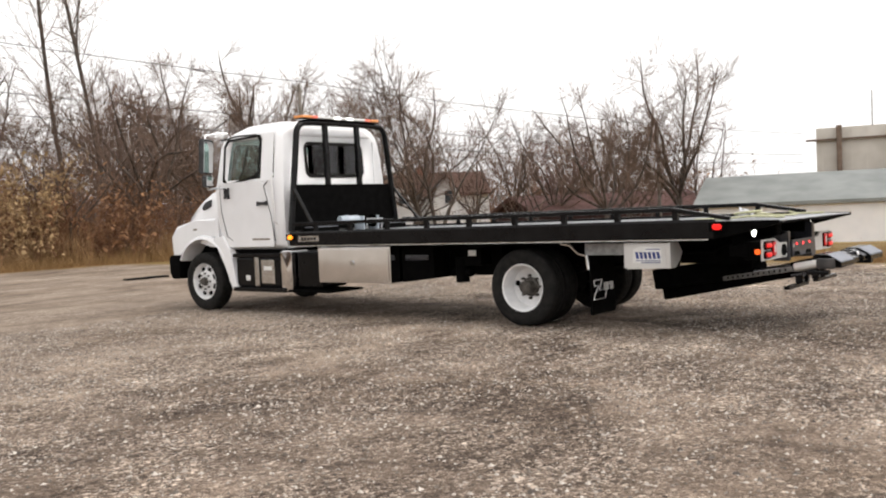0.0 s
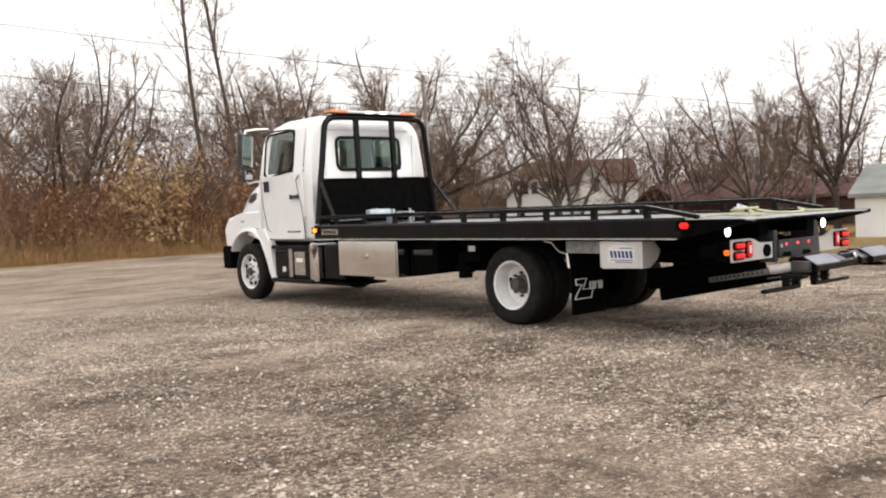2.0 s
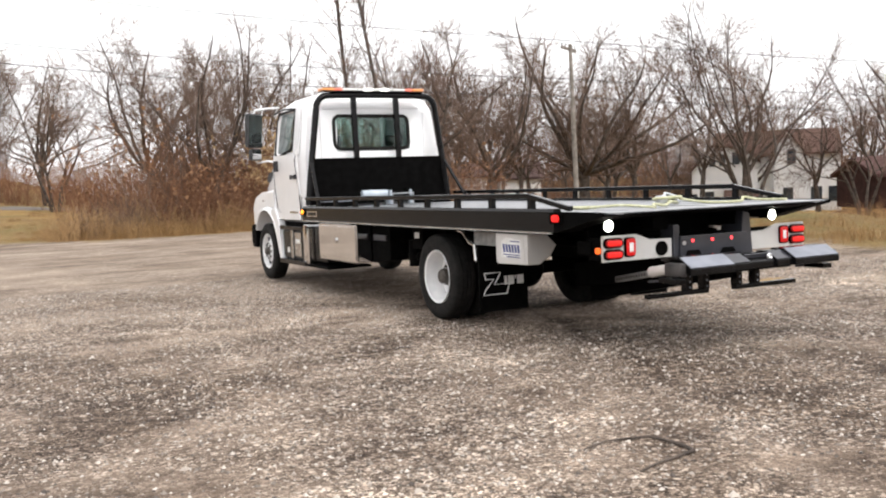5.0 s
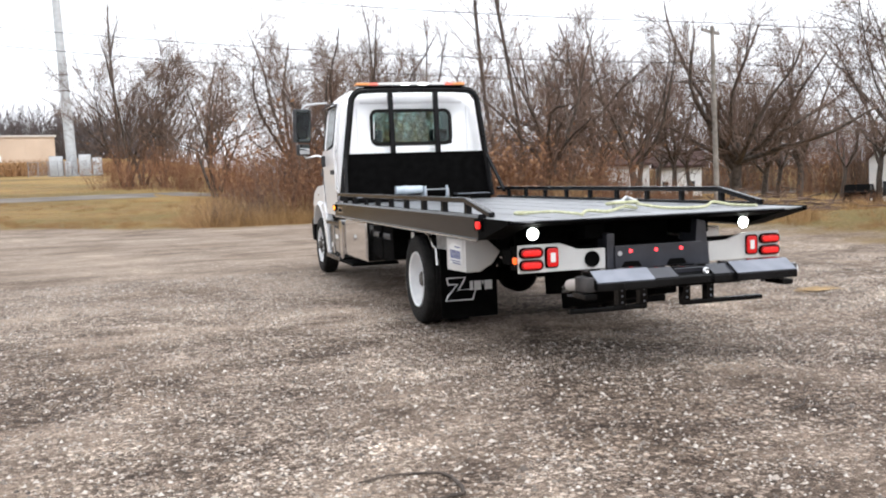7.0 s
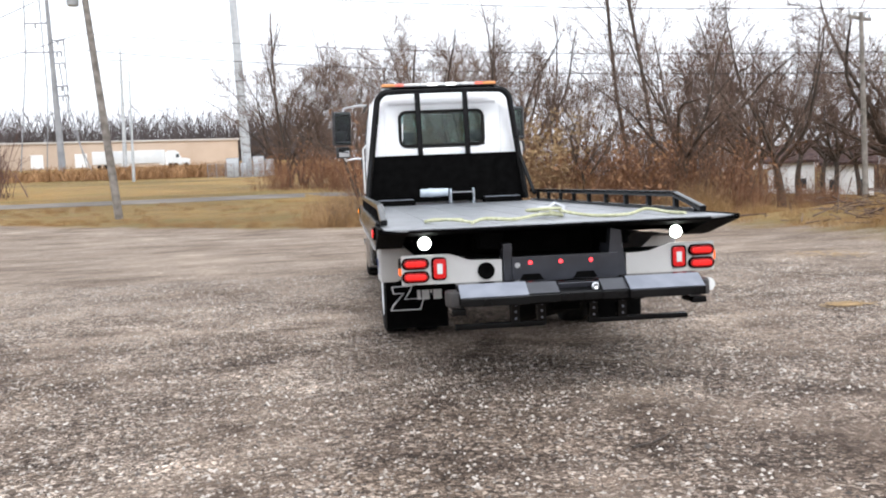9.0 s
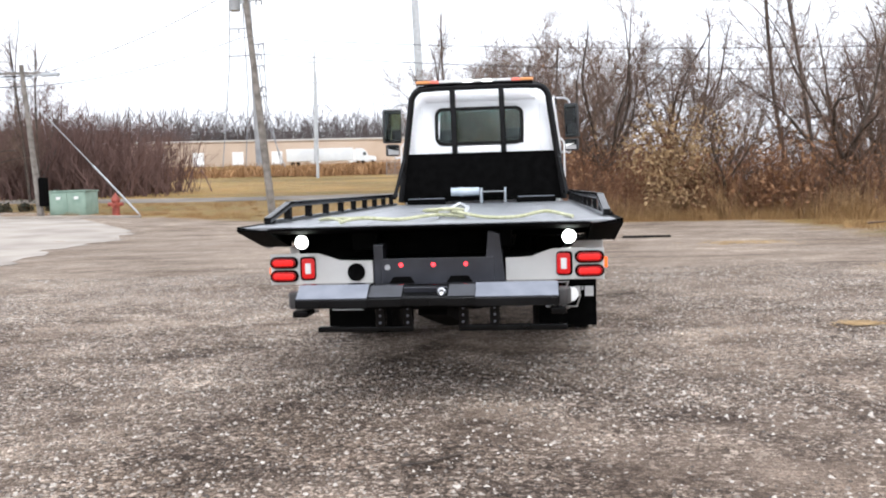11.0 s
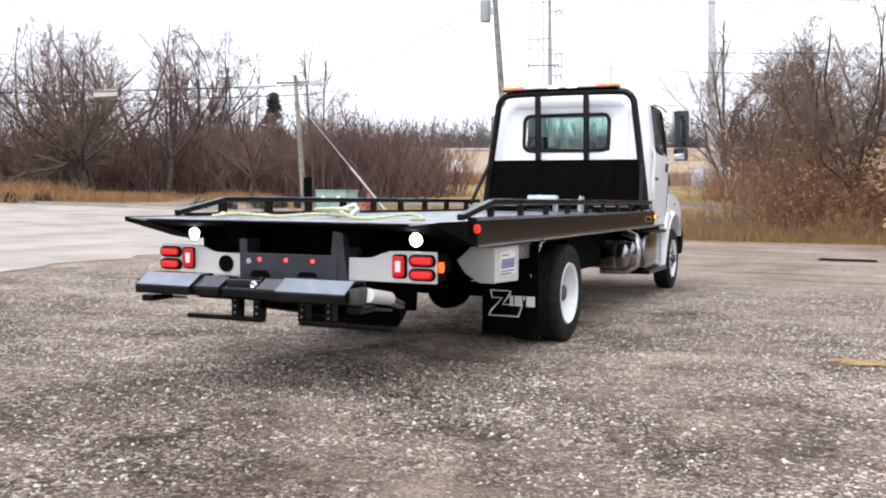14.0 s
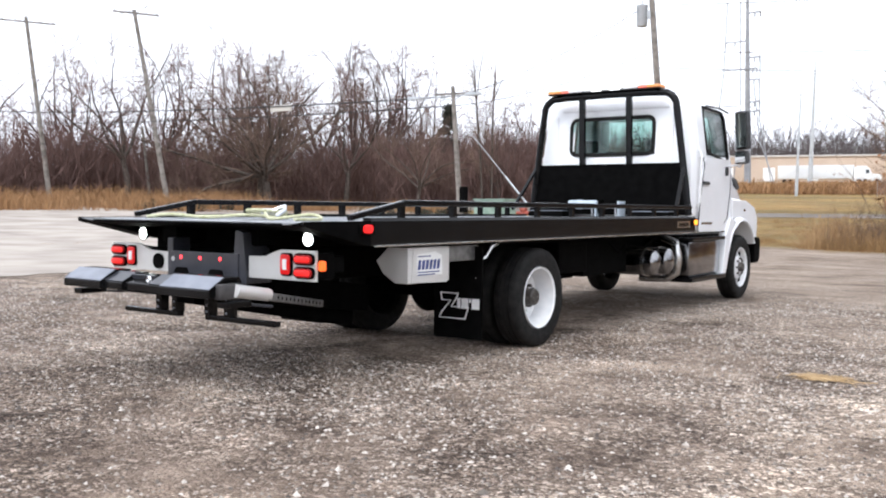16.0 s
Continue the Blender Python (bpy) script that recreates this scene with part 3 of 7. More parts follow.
def plant(kind, x, y, tall, k=None, lean=0):
    pool = TREES[kind]
    src = pool[turns.randrange(len(pool)) if k is None else k]
    s = tall / ORIGINAL[kind]
    m = Matrix.Translation((x, y, height(x, y) - 0.05)) @ Matrix.Rotation(radians(lean), 4, "Y") @ Matrix.Rotation(turns.uniform(0, 6.28), 4, "Z") @ Matrix.Scale(s, 4)
    if src.name not in used:
        used.add(src.name)
        src.matrix_basis = m
        return src
    c = copy_thing(src, m)
    c.scale = (s, s, s)
    return c


for x, y, tall in ((12.3, 33.0, 15), (12.9, 31.2, 14.5), (-7.4, 82, 17), (-6.2, 76, 15), (-35.4, 54.5, 13.5), (-34.8, 54.9, 12)):
    plant("slim", x, y, tall, lean=-9 if 12 < x < 12.5 else -3)
for x, y, tall in ((12.8, 28.4, 9.2), (40.9, 21.3, 10.6), (48.6, 20.0, 14), (18.9, 31.8, 10.4), (47.6, 42.9, 15), (3.6, 28.6, 8.8),
                   (0.2, 66, 11.5), (15.4, 33.5, 9.6), (39.5, 46.0, 12.5), (33, 41, 10.5), (34.4, 46.1, 10), (7.1, 35.2, 9.6), (30, 47, 10.5), (3.0, 38.5, 10.8), (23, 44, 11), (-33.9, 44.0, 7.6)):
    plant("broad", x, y, tall)
plant("oak", 26.6, 34.6, 12.4, 0)
plant("oak", -48.2, 43.2, 13, 1)
plant("oak", 62, 34, 13, 1)
plant("multi", 38.3, 33.1, 14.6, 0)
for x, y, tall in ((-0.4, 52, 10.2), (8, 26.6, 7.0), (45.3, 30.5, 10), (46.9, 22.5, 10), (10.7, 39, 9.6), (2.6, 30.5, 7.6), (3.4, 35, 9.6), (-6.9, 80, 15), (-5.4, 84, 15.5), (-3.6, 78, 11)):
    plant("multi", x, y, tall)
for x, y, tall in ((17.6, 36.3, 10), (22, 42, 10), (28, 48, 10.5), (50, 31, 10.5), (-51.1, 60.6, 14), (-61, 50.2, 14.5), (-50.7, 44.6, 12.5), (-58.2, 59.5, 14), (-55.9, 67.5, 14.5),
                   (-52.7, 69.8, 14), (-66, 37, 12.5), (-55, 35.2, 11.5), (-54.4, 47, 11), (-52.5, 57.7, 13.8), (-37.7, 60.8, 8), (-72, 41, 13.5), (-76, 33, 13), (-62, 70, 14), (-44.6, 76, 12), (-47, 51, 13), (-63, 44, 13), (-41, 66, 10.5), (-70, 52, 14), (-66, 60, 14), (-57, 52, 12)):
    plant("far", x, y, tall * (1.12 if x < -50 else 1))


rows = random.Random(8)
for k in range(15):
    a, d = radians(24 + 44 * k / 14 + rows.uniform(-1, 1)), rows.uniform(62, 78)
    plant("far", d * math.sin(a), d * math.cos(a), rows.uniform(9.5, 12.5))


def brush_mesh(name, seed, tall, wide, stems, twigs, leaves, twig_mat, fat=1.0, leaf_mat=None, lean=0.2):
    rng = np.random.default_rng(seed)
    segs, ends, tips = [], [], []
    for _ in range(stems):
        p = np.array([*rng.normal(0, wide * 0.3, 2), 0.0])
        d = np.array([p[0] * 0.25 / wide + rng.normal(0, lean), p[1] * 0.25 / wide + rng.normal(0, lean), 1.0])
        ln, r = tall * rng.uniform(0.45, 1.0), rng.uniform(0.007, 0.017) * fat
        for i in range(4):
            d = d + rng.normal(0, 0.15, 3)
            d /= np.linalg.norm(d)
            q = p + d * ln / 4
            segs.append((p, q, r, r * 0.75))
            for _ in range(twigs if i else 1):
                dd = d + rng.normal(0, 0.5, 3)
                dd /= np.linalg.norm(dd)
                s = p + (q - p) * rng.random()
                e = s + dd * ln * rng.uniform(0.12, 0.34)
                ends.append((s, e, max(r * 0.6, 0.005 * fat)))
                tips += [e, (s + e) / 2]
            p, r = q, r * 0.75
    v, f = prisms(segs, 3)
    w, g = cones(ends)
    tips = np.array(tips)
    pick = tips[rng.integers(0, len(tips), leaves)] + rng.normal(0, 0.06, (leaves, 3))
    lv = np.zeros((0, 3))
    if leaves:
        a, b = rng.normal(0, 0.027, (leaves, 3)), rng.normal(0, 0.027, (leaves, 3))
        lv = np.stack([pick - a - b * 0.5, pick + a * 0.2 - b, pick + a + b * 0.5, pick - a * 0.2 + b], 1).reshape(-1, 3)
    k = len(v) + len(w)
    me = bpy.data.meshes.new(name)
    me.from_pydata(np.concatenate([v, w, lv]).tolist(), [], f.tolist() + (g + len(v)).tolist() + [[k + 4 * i + j for j in range(4)] for i in range(leaves)])
    me.materials.append(twig_mat)
    me.materials.append(leaf_mat or DRYLEAF)
    me.polygons.foreach_set("material_index", [0] * (len(f) + len(g)) + [1] * leaves)
    return me


BRUSH = [brush_mesh("brush", 31 + k, 3.5, 2.7, 40, 3, 340, REDTWIG) for k in range(3)]
TANNY = [brush_mesh("brush", 41 + k, 2.4, 2.4, 70, 4, 160, TANTWIG, leaf_mat=OLIVE) for k in range(2)]
WOODS = [brush_mesh("undergrowth", 61 + k, 3.6, 3.4, 40, 3, 0, WOODTWIG, 2.0, lean=0.36) for k in range(3)]
SPARSE = [brush_mesh("brush", 51 + k, 3.6, 2.6, 42, 3, 30, TWIG) for k in range(2)]


def brush(pool, x, y, s, name="brush", label="dense thicket of bare reddish-brown brush and dead leaves"):
    ob = new(name, pool[turns.randrange(len(pool))])
    gap_ = math.degrees(math.atan2(x + 2.5, y + 9.6))
    if 25 < gap_ < 33 and y < 62:
        s *= 0.36          # the brush is low before the cottages
    ob.location = (x, y, height(x, y) - 0.05)
    ob.rotation_euler = (0, 0, turns.uniform(0, 6.28))
    ob.scale = (s, s, s * turns.uniform(0.85, 1.1))
    return tagged(ob, label, "brush", "brush thicket", "stuff")


spots = random.Random(12)
# thicket along the front edge of the lot, thinning to the left
for k in range(112):
    x = 1.3 + 20 * spots.random() ** 1.2
    y = 26.0 + abs(spots.gauss(0, 3.4)) + max(0, x - 13) * 0.25
    brush(BRUSH if spots.random() < 0.7 else SPARSE, x, y, (spots.uniform(0.65, 1.1) + 0.4 * spots.random() ** 3) * (0.72 if 3 < x < 9 else 1))
for k in range(38):
    x = 1.2 + 15 * spots.random()
    brush(TANNY, x, 25.5 + abs(spots.gauss(0, 0.9)) + max(0, x - 13) * 0.25, spots.uniform(0.35, 0.7) * (0.75 if x < 6 else 1), label="tawny dead weeds and low brush before the thicket")
for k in range(18):
    brush(BRUSH, spots.uniform(2.6, 8.4), spots.uniform(29.5, 36), spots.uniform(0.9, 1.3))
for k in range(16):
    y = spots.uniform(36, 54)
    brush(BRUSH, spots.uniform(1.8, 5.4) - (y - 34) * 0.09, y, spots.uniform(0.85, 1.4))
for x, y, q in ((-2.3, 26.4, 0.5), (-1.6, 26.8, 0.42), (-0.8, 26.9, 0.55), (-3.0, 27.2, 0.3), (0.2, 26.6, 0.6)):
    brush(TANNY, x, y, q, label="sparse dead weed stalks at the grass edge")
for k in range(20):
    y = spots.uniform(62, 80)
    x0 = -3.9 - 0.05 * (y + 9.5)
    brush(BRUSH, x0 + (3.0 - x0) * spots.random(), y, spots.uniform(0.8, 1.35), label="dense brown brush beyond the road")
# falling ground on the right
for k in range(52):
    deg, d = spots.uniform(28, 66), spots.uniform(36, 60)
    a = radians(deg)
    brush(SPARSE if spots.random() < 0.35 else BRUSH, d * math.sin(a), d * math.cos(a), spots.uniform(0.6, 1.2) * (0.36 if deg > 42 else 0.8), label="bare red-brown brush on the falling ground")
for k in range(92):
    a, d = radians(spots.uniform(19, 68)), spots.uniform(80, 97)
    brush(BRUSH if spots.random() < 0.5 else SPARSE, d * math.sin(a), d * math.cos(a), spots.uniform(1.8, 2.8), label="tall bare red-brown brush behind the houses")
# wood's edge on the left
for k in range(150):
    a = radians(spots.uniform(-69, -25))
    d = 69 + 26 * spots.random() ** 1.3
    brush(WOODS, d * math.sin(a), d * math.cos(a) + 3, spots.uniform(1.4, 2.2) + 0.5 * spots.random() ** 3, label="purple-brown undergrowth at the wood's edge")
for k in range(42):
    a = radians(spots.uniform(-46, -26))
    d = spots.uniform(70, 90)
    brush(WOODS, d * math.sin(a), d * math.cos(a) + 3, spots.uniform(1.6, 2.3) * min(1.0, 0.45 + 0.055 * (-math.degrees(a) - 26)), label="purple-brown undergrowth at the wood's edge")
# unseen trees and brush added behind the lot: close the place, darken reflections
for k in range(26):
    a, d = radians(110 + 150 * k / 25 + spots.uniform(-2, 2)), spots.uniform(54, 64)
    brush(WOODS, d * math.sin(a), d * math.cos(a), spots.uniform(1.7, 2.4), label="unseen purple-brown undergrowth added behind the lot for reflections")
for k in range(9):
    a, d = radians(118 + 17 * k + spots.uniform(-4, 4)), spots.uniform(56, 66)
    plant("far", d * math.sin(a), d * math.cos(a), spots.uniform(9, 13))


# ---- tow truck: rear axle at the origin, nose towards +y ----
truck = thing("tow_truck", "white flatbed tow truck with a black steel deck, parked on gravel", "truck")


# cab shell: rings of a rounded plan at rising heights, with the window openings left out
def cab_shell():
    # z, half width, rear y, front y
    levels = [(0.98, 1.08, 4.20, 5.72), (1.06, 1.12, 4.18, 5.76), (1.5, 1.15, 4.17, 5.8), (1.95, 1.15, 4.17, 5.82), (2.06, 1.145, 4.17, 5.78),
              (2.57, 1.08, 4.2, 5.72), (2.68, 1.06, 4.22, 5.66), (2.8, 1.0, 4.27, 5.48), (2.89, 0.9, 4.36, 5.24), (2.93, 0.72, 4.5, 5.0), (2.945, 0.4, 4.65, 4.85)]
    xs = [-0.85, -0.62, -0.3, 0.0, 0.3, 0.62, 0.85]
    m = M()
    rings = []
    for z, w, yr, yf in levels:
        s = w / 1.15
        ys = [yr + (yf - yr) * t for t in (0.12, 0.3, 0.55, 0.8, 0.9)]
        r = 0.13 * s
        ring = []
        tag = []
        for x in xs:                                     # rear, left to right
            ring.append((x * s, yr)), tag.append("rear")
        ring += [(w - r * 0.3, yr + r * 0.3 - 0.01), (w, yr + r)]
        ring += [(w, y) for y in ys]
        ring += [(w - r * 0.25, yf - r * 0.3)]
        for x in xs[::-1]:
            ring.append((x * s, yf + 0.06 * (1 - (x / 0.85) ** 2)))
        ring += [(-w + r * 0.25, yf - r * 0.3)]
        ring += [(-w, y) for y in ys[::-1]]
        ring += [(-w, yr + r), (-w + r * 0.3, yr + r * 0.3 - 0.01)]
        rings.append([(x, y, z) for x, y in ring])
    n = len(rings[0])
    vs = [p for r in rings for p in r]
    fs = []
    for k in range(len(rings) - 1):
        for i in range(n):
            j = (i + 1) % n
            rear = 1 <= i <= 4 and k == 4
            side_r = i in (10, 11, 12) and k in (4, 5)
            side_l = i in (24, 25, 26) and k in (4, 5)
            front = 15 <= i <= 20 and k in (4, 5)
            if rear or side_r or side_l or front:
                continue
            fs.append((k * n + i, k * n + j, (k + 1) * n + j, (k + 1) * n + i))
    fs.append(tuple(range((len(rings) - 1) * n, len(rings) * n)))
    m.add(vs, fs)
    return m


cab = part("cab", cab_shell(), WHITE, truck, "white painted crew cab shell", 50)
sol = cab.modifiers.new("thick", "SOLIDIFY")
sol.thickness, sol.offset = 0.025, -1


def rounded_frame(x0, x1, z0, z1, r, t):
    """Outline pairs for a rounded frame in (a, z)."""
    return ring_profile(x0, x1, z0, z1, r, 5), ring_profile(x0 + t, x1 - t, z0 + t, z1 - t, max(0.01, r - t), 5)


def frame_ring(m, outer, inner, put):
    n = len(outer)
    vs = [put(p, 0) for p in outer] + [put(p, 0) for p in inner] + [put(p, 1) for p in outer] + [put(p, 1) for p in inner]
    fs = []
    for i in range(n):
        j = (i + 1) % n
        fs += [(i, j, n + j, n + i), (2 * n + i, 3 * n + i, 3 * n + j, 2 * n + j), (i, 2 * n + i, 2 * n + j, j), (n + i, n + j, 3 * n + j, 3 * n + i)]
    return m.add(vs, fs)


def rear_y(z):
    return 4.17 + (z - 2.06) * 0.06


rw = part("rear_window", M().prism(ring_profile(-0.65, 0.6, 2.07, 2.57, 0.09), "y", 4.19, 4.196), GLASS, cab, "tinted cab rear window", 0)
o, i_ = rounded_frame(-0.67, 0.62, 2.045, 2.595, 0.12, 0.05)
part("window_seal", frame_ring(M(), o, i_, lambda p, d: (p[0], rear_y(p[1]) - 0.012 + 0.02 * d, p[1])), RUBBER, rw, "black rubber seal")
# window band relief on the back wall
for sx in (-1, 1):
    part("back_panel_rib", M().box(sx * 0.86 - 0.012, sx * 0.86 + 0.012, 4.155, 4.185, 1.3, 2.62, 0.008), WHITE, cab)
part("back_panel_step", M().beam((-0.8, 4.205, 2.7), (0.8, 4.205, 2.7), 0.03, 0.04, 0.012), WHITE, cab)

for sx in (-1, 1):
    def side_x(z, sx=sx):
        return sx * (1.147 - max(0, z - 2.06) * 0.135)

    outline = [(4.71, 2.17), (4.82, 2.09), (5.45, 2.0), (5.53, 2.08), (5.54, 2.6), (5.46, 2.69), (4.76, 2.71), (4.7, 2.65)]
    door = part("door", M().add([(side_x(z) + sx * d, y, z) for d in (0.0, 0.014) for y, z in
                                [(4.42, 1.02), (5.58, 1.02), (5.66, 1.95), (5.6, 2.03), (4.64, 2.03), (4.42, 1.6)]],
                               [(0, 1, 2, 3, 4, 5), (11, 10, 9, 8, 7, 6)] + [(i, 6 + i, 6 + (i + 1) % 6, (i + 1) % 6) for i in range(6)]), WHITE, truck, "white cab door")
    n = len(outline)
    c = (sum(p[0] for p in outline) / n, sum(p[1] for p in outline) / n)
    part("door_window", M().add([(side_x(z) - sx * 0.012, y, z) for y, z in outline], [tuple(range(n))]), GLASS, door, "tinted door window", 0)
    inner = [(c[0] + (y - c[0]) * 0.965, c[1] + (z - c[1]) * 0.955) for y, z in outline]
    outer = [(c[0] + (y - c[0]) * 1.06, c[1] + (z - c[1]) * 1.065) for y, z in outline]
    part("window_frame", frame_ring(M(), outer, inner, lambda p, d: (side_x(p[1]) - sx * 0.02 + sx * 0.032 * d, p[0], p[1])), RUBBER, door, "black window rubber")
    part("quarter_panel", M().add([(side_x(z) + sx * d, y, z) for d in (-0.004, 0.012) for y, z in ((4.4, 2.02), (4.655, 2.02), (4.655, 2.735), (4.4, 2.735))], [(0, 1, 2, 3), (7, 6, 5, 4), (0, 4, 5, 1), (1, 5, 6, 2), (2, 6, 7, 3), (3, 7, 4, 0)]), WHITE, truck)
    part("door_handle", M().box(sx * 1.16, sx * 1.195, 4.52, 4.72, 1.655, 1.70, 0.012), VINYL, door, "black door handle")
    part("grab_handle", M().tube([(sx * 1.15, 4.33, 1.35), (sx * 1.2, 4.33, 1.42), (sx * 1.2, 4.36, 2.05), (sx * 1.15, 4.36, 2.12)], 0.014, 8), DECAL, truck, "white grab handle")
    part("door_seam", M().tube([(sx * 1.162, 4.5, 2.0), (sx * 1.164, 4.58, 1.94), (sx * 1.164, 4.44, 1.46), (sx * 1.162, 4.38, 1.1)], 0.007, 5), VINYL, truck, "dark rear seam of the door")
    part("door_seam", M().tube([(sx * 1.155, 5.64, 2.0), (sx * 1.164, 5.61, 1.56), (sx * 1.164, 5.5, 1.19), (sx * 1.15, 5.28, 1.07)], 0.007, 5), VINYL, truck, "dark front seam of the door")
    part("maker_badge", M().box(sx * 1.161, sx * 1.166, 4.5, 4.9, 1.12, 1.15), STEEL, door, "small chrome lettering shown as a bar")
    part("drip_visor", M().tube([(sx * 1.1, 4.75, 2.73), (sx * 1.12, 5.2, 2.74), (sx * 1.13, 5.56, 2.7)], 0.014, 6), VINYL, truck)
    # mirrors
    mw_ = 0.155 if sx < 0 else 0.115
    mx_ = 1.48 if sx < 0 else 1.35
    tip = Matrix.Translation((sx * mx_, 5.46, 2.44)) @ Matrix.Rotation(radians(-sx * 24), 4, "Z") @ Matrix.Rotation(radians(4), 4, "X")
    low = Matrix.Translation((sx * mx_, 5.46, 2.06)) @ Matrix.Rotation(radians(-sx * 24), 4, "Z") @ Matrix.Rotation(radians(3), 4, "X")
    mir = part("mirror", M().box(-mw_, mw_, 0, 0.09, -0.27, 0.27, 0.035, tip), VINYL, truck, "black tall door mirror on a tube bracket")
    part("mirror_face", M().box(-mw_ + 0.022, mw_ - 0.022, -0.006, 0.0, -0.245, 0.245, 0, tip), MIRROR, mir, "mirror glass", 0)
    part("convex_mirror", M().box(-0.115, 0.115, 0, 0.08, -0.095, 0.095, 0.04, low), VINYL, mir, "small round-cornered spot mirror")
    part("spot_face", M().box(-0.09, 0.09, -0.008, 0.0, -0.07, 0.07, 0, low), MIRROR, mir, "mirror glass", 0)
    part("upper_arm", M().tube([(sx * 1.08, 5.46, 2.8), (sx * 1.25, 5.54, 2.8), (sx * (mx_ - 0.03), 5.54, 2.77), (sx * mx_, 5.53, 2.7)], 0.016, 8), ALU, mir, "bright tube arm")
    part("lower_arm", M().tube([(sx * mx_, 5.53, 1.98), (sx * (mx_ - 0.03), 5.54, 1.93), (sx * 1.28, 5.54, 1.96), (sx * 1.13, 5.5, 1.93)], 0.016, 8), ALU, mir, "bright tube arm")
    part("bracket_foot", M().box(sx * 1.14, sx * 1.19, 5.4, 5.48, 1.8, 1.93, 0.02), VINYL, mir, "black bracket foot")

part("windscreen", M().add([(x * s, y, z) for z, s, y in ((2.0, 0.98, 5.8), (2.74, 0.88, 5.6)) for x in (-1, 1)], [(0, 1, 3, 2)]), GLASS, cab, "windscreen", 0)
# cab interior
for x in (-0.55, 0.5):
    seat = part("seat", M().box(x - 0.27, x + 0.27, 4.45, 4.62, 1.5, 2.12, 0.06), VINYL, cab, "dark vinyl seat")
    part("headrest", M().box(x - 0.15, x + 0.15, 4.47, 4.58, 2.12, 2.3, 0.05), VINYL, seat)
part("dashboard", M().box(-1.05, 1.05, 5.4, 5.78, 1.55, 1.98, 0.06), VINYL, cab, "dark dashboard")
part("steering_wheel", M().spin([(0.0 + 0.016 * math.cos(a), 0.2 + 0.016 * math.sin(a)) for a in [k * math.pi / 4 for k in range(9)]], (-0.55, 5.25, 1.98), "y", 20), VINYL, cab)
part("cab_floor", M().box(-1.08, 1.08, 4.22, 5.75, 0.92, 0.99, 0.02), MATT, truck)

# hood, fenders, grille
hood = M()
sec = [(5.76, 1.09, 2.05, 1.02), (5.98, 1.075, 1.98, 1.03), (6.25, 1.04, 1.87, 1.08), (6.5, 0.98, 1.76, 1.12), (6.75, 0.92, 1.62, 1.12), (6.93, 0.84, 1.45, 1.1), (7.03, 0.78, 1.25, 1.02), (7.07, 0.74, 0.95, 0.9)]
hv, hf = [], []
for y, w, zt, zb in sec:
    prof = [(-w - 0.05, zb), (-w - 0.03, zb + (zt - zb) * 0.6), (-w + 0.03, zt - 0.1), (-w + 0.2, zt - 0.01), (0, zt + 0.05), (w - 0.2, zt - 0.01), (w - 0.03, zt - 0.1), (w + 0.03, zb + (zt - zb) * 0.6), (w + 0.05, zb)]
    hv += [(x, y, z) for x, z in prof]
for k in range(len(sec) - 1):
    for i in range(8):
        hf.append((k * 9 + i, k * 9 + i + 1, (k + 1) * 9 + i + 1, (k + 1) * 9 + i))
hf.append(tuple(range(9)))
hf.append(tuple(range((len(sec) - 1) * 9, len(sec) * 9)))
hood.add(hv, hf)
bonnet = part("hood", hood, WHITE, truck, "white sloping hood", 50)
part("grille", M().box(-0.55, 0.55, 7.06, 7.12, 0.9, 1.35, 0.03), STEEL, truck, "bright grille")
part("front_bumper", M().prism([(6.8, 0.5), (7.0, 0.5), (7.07, 0.6), (7.08, 0.84), (7.02, 0.9), (6.76, 0.9)], "x", -1.17, 1.17, 0.03), MATT, truck, "dark plastic front bumper")
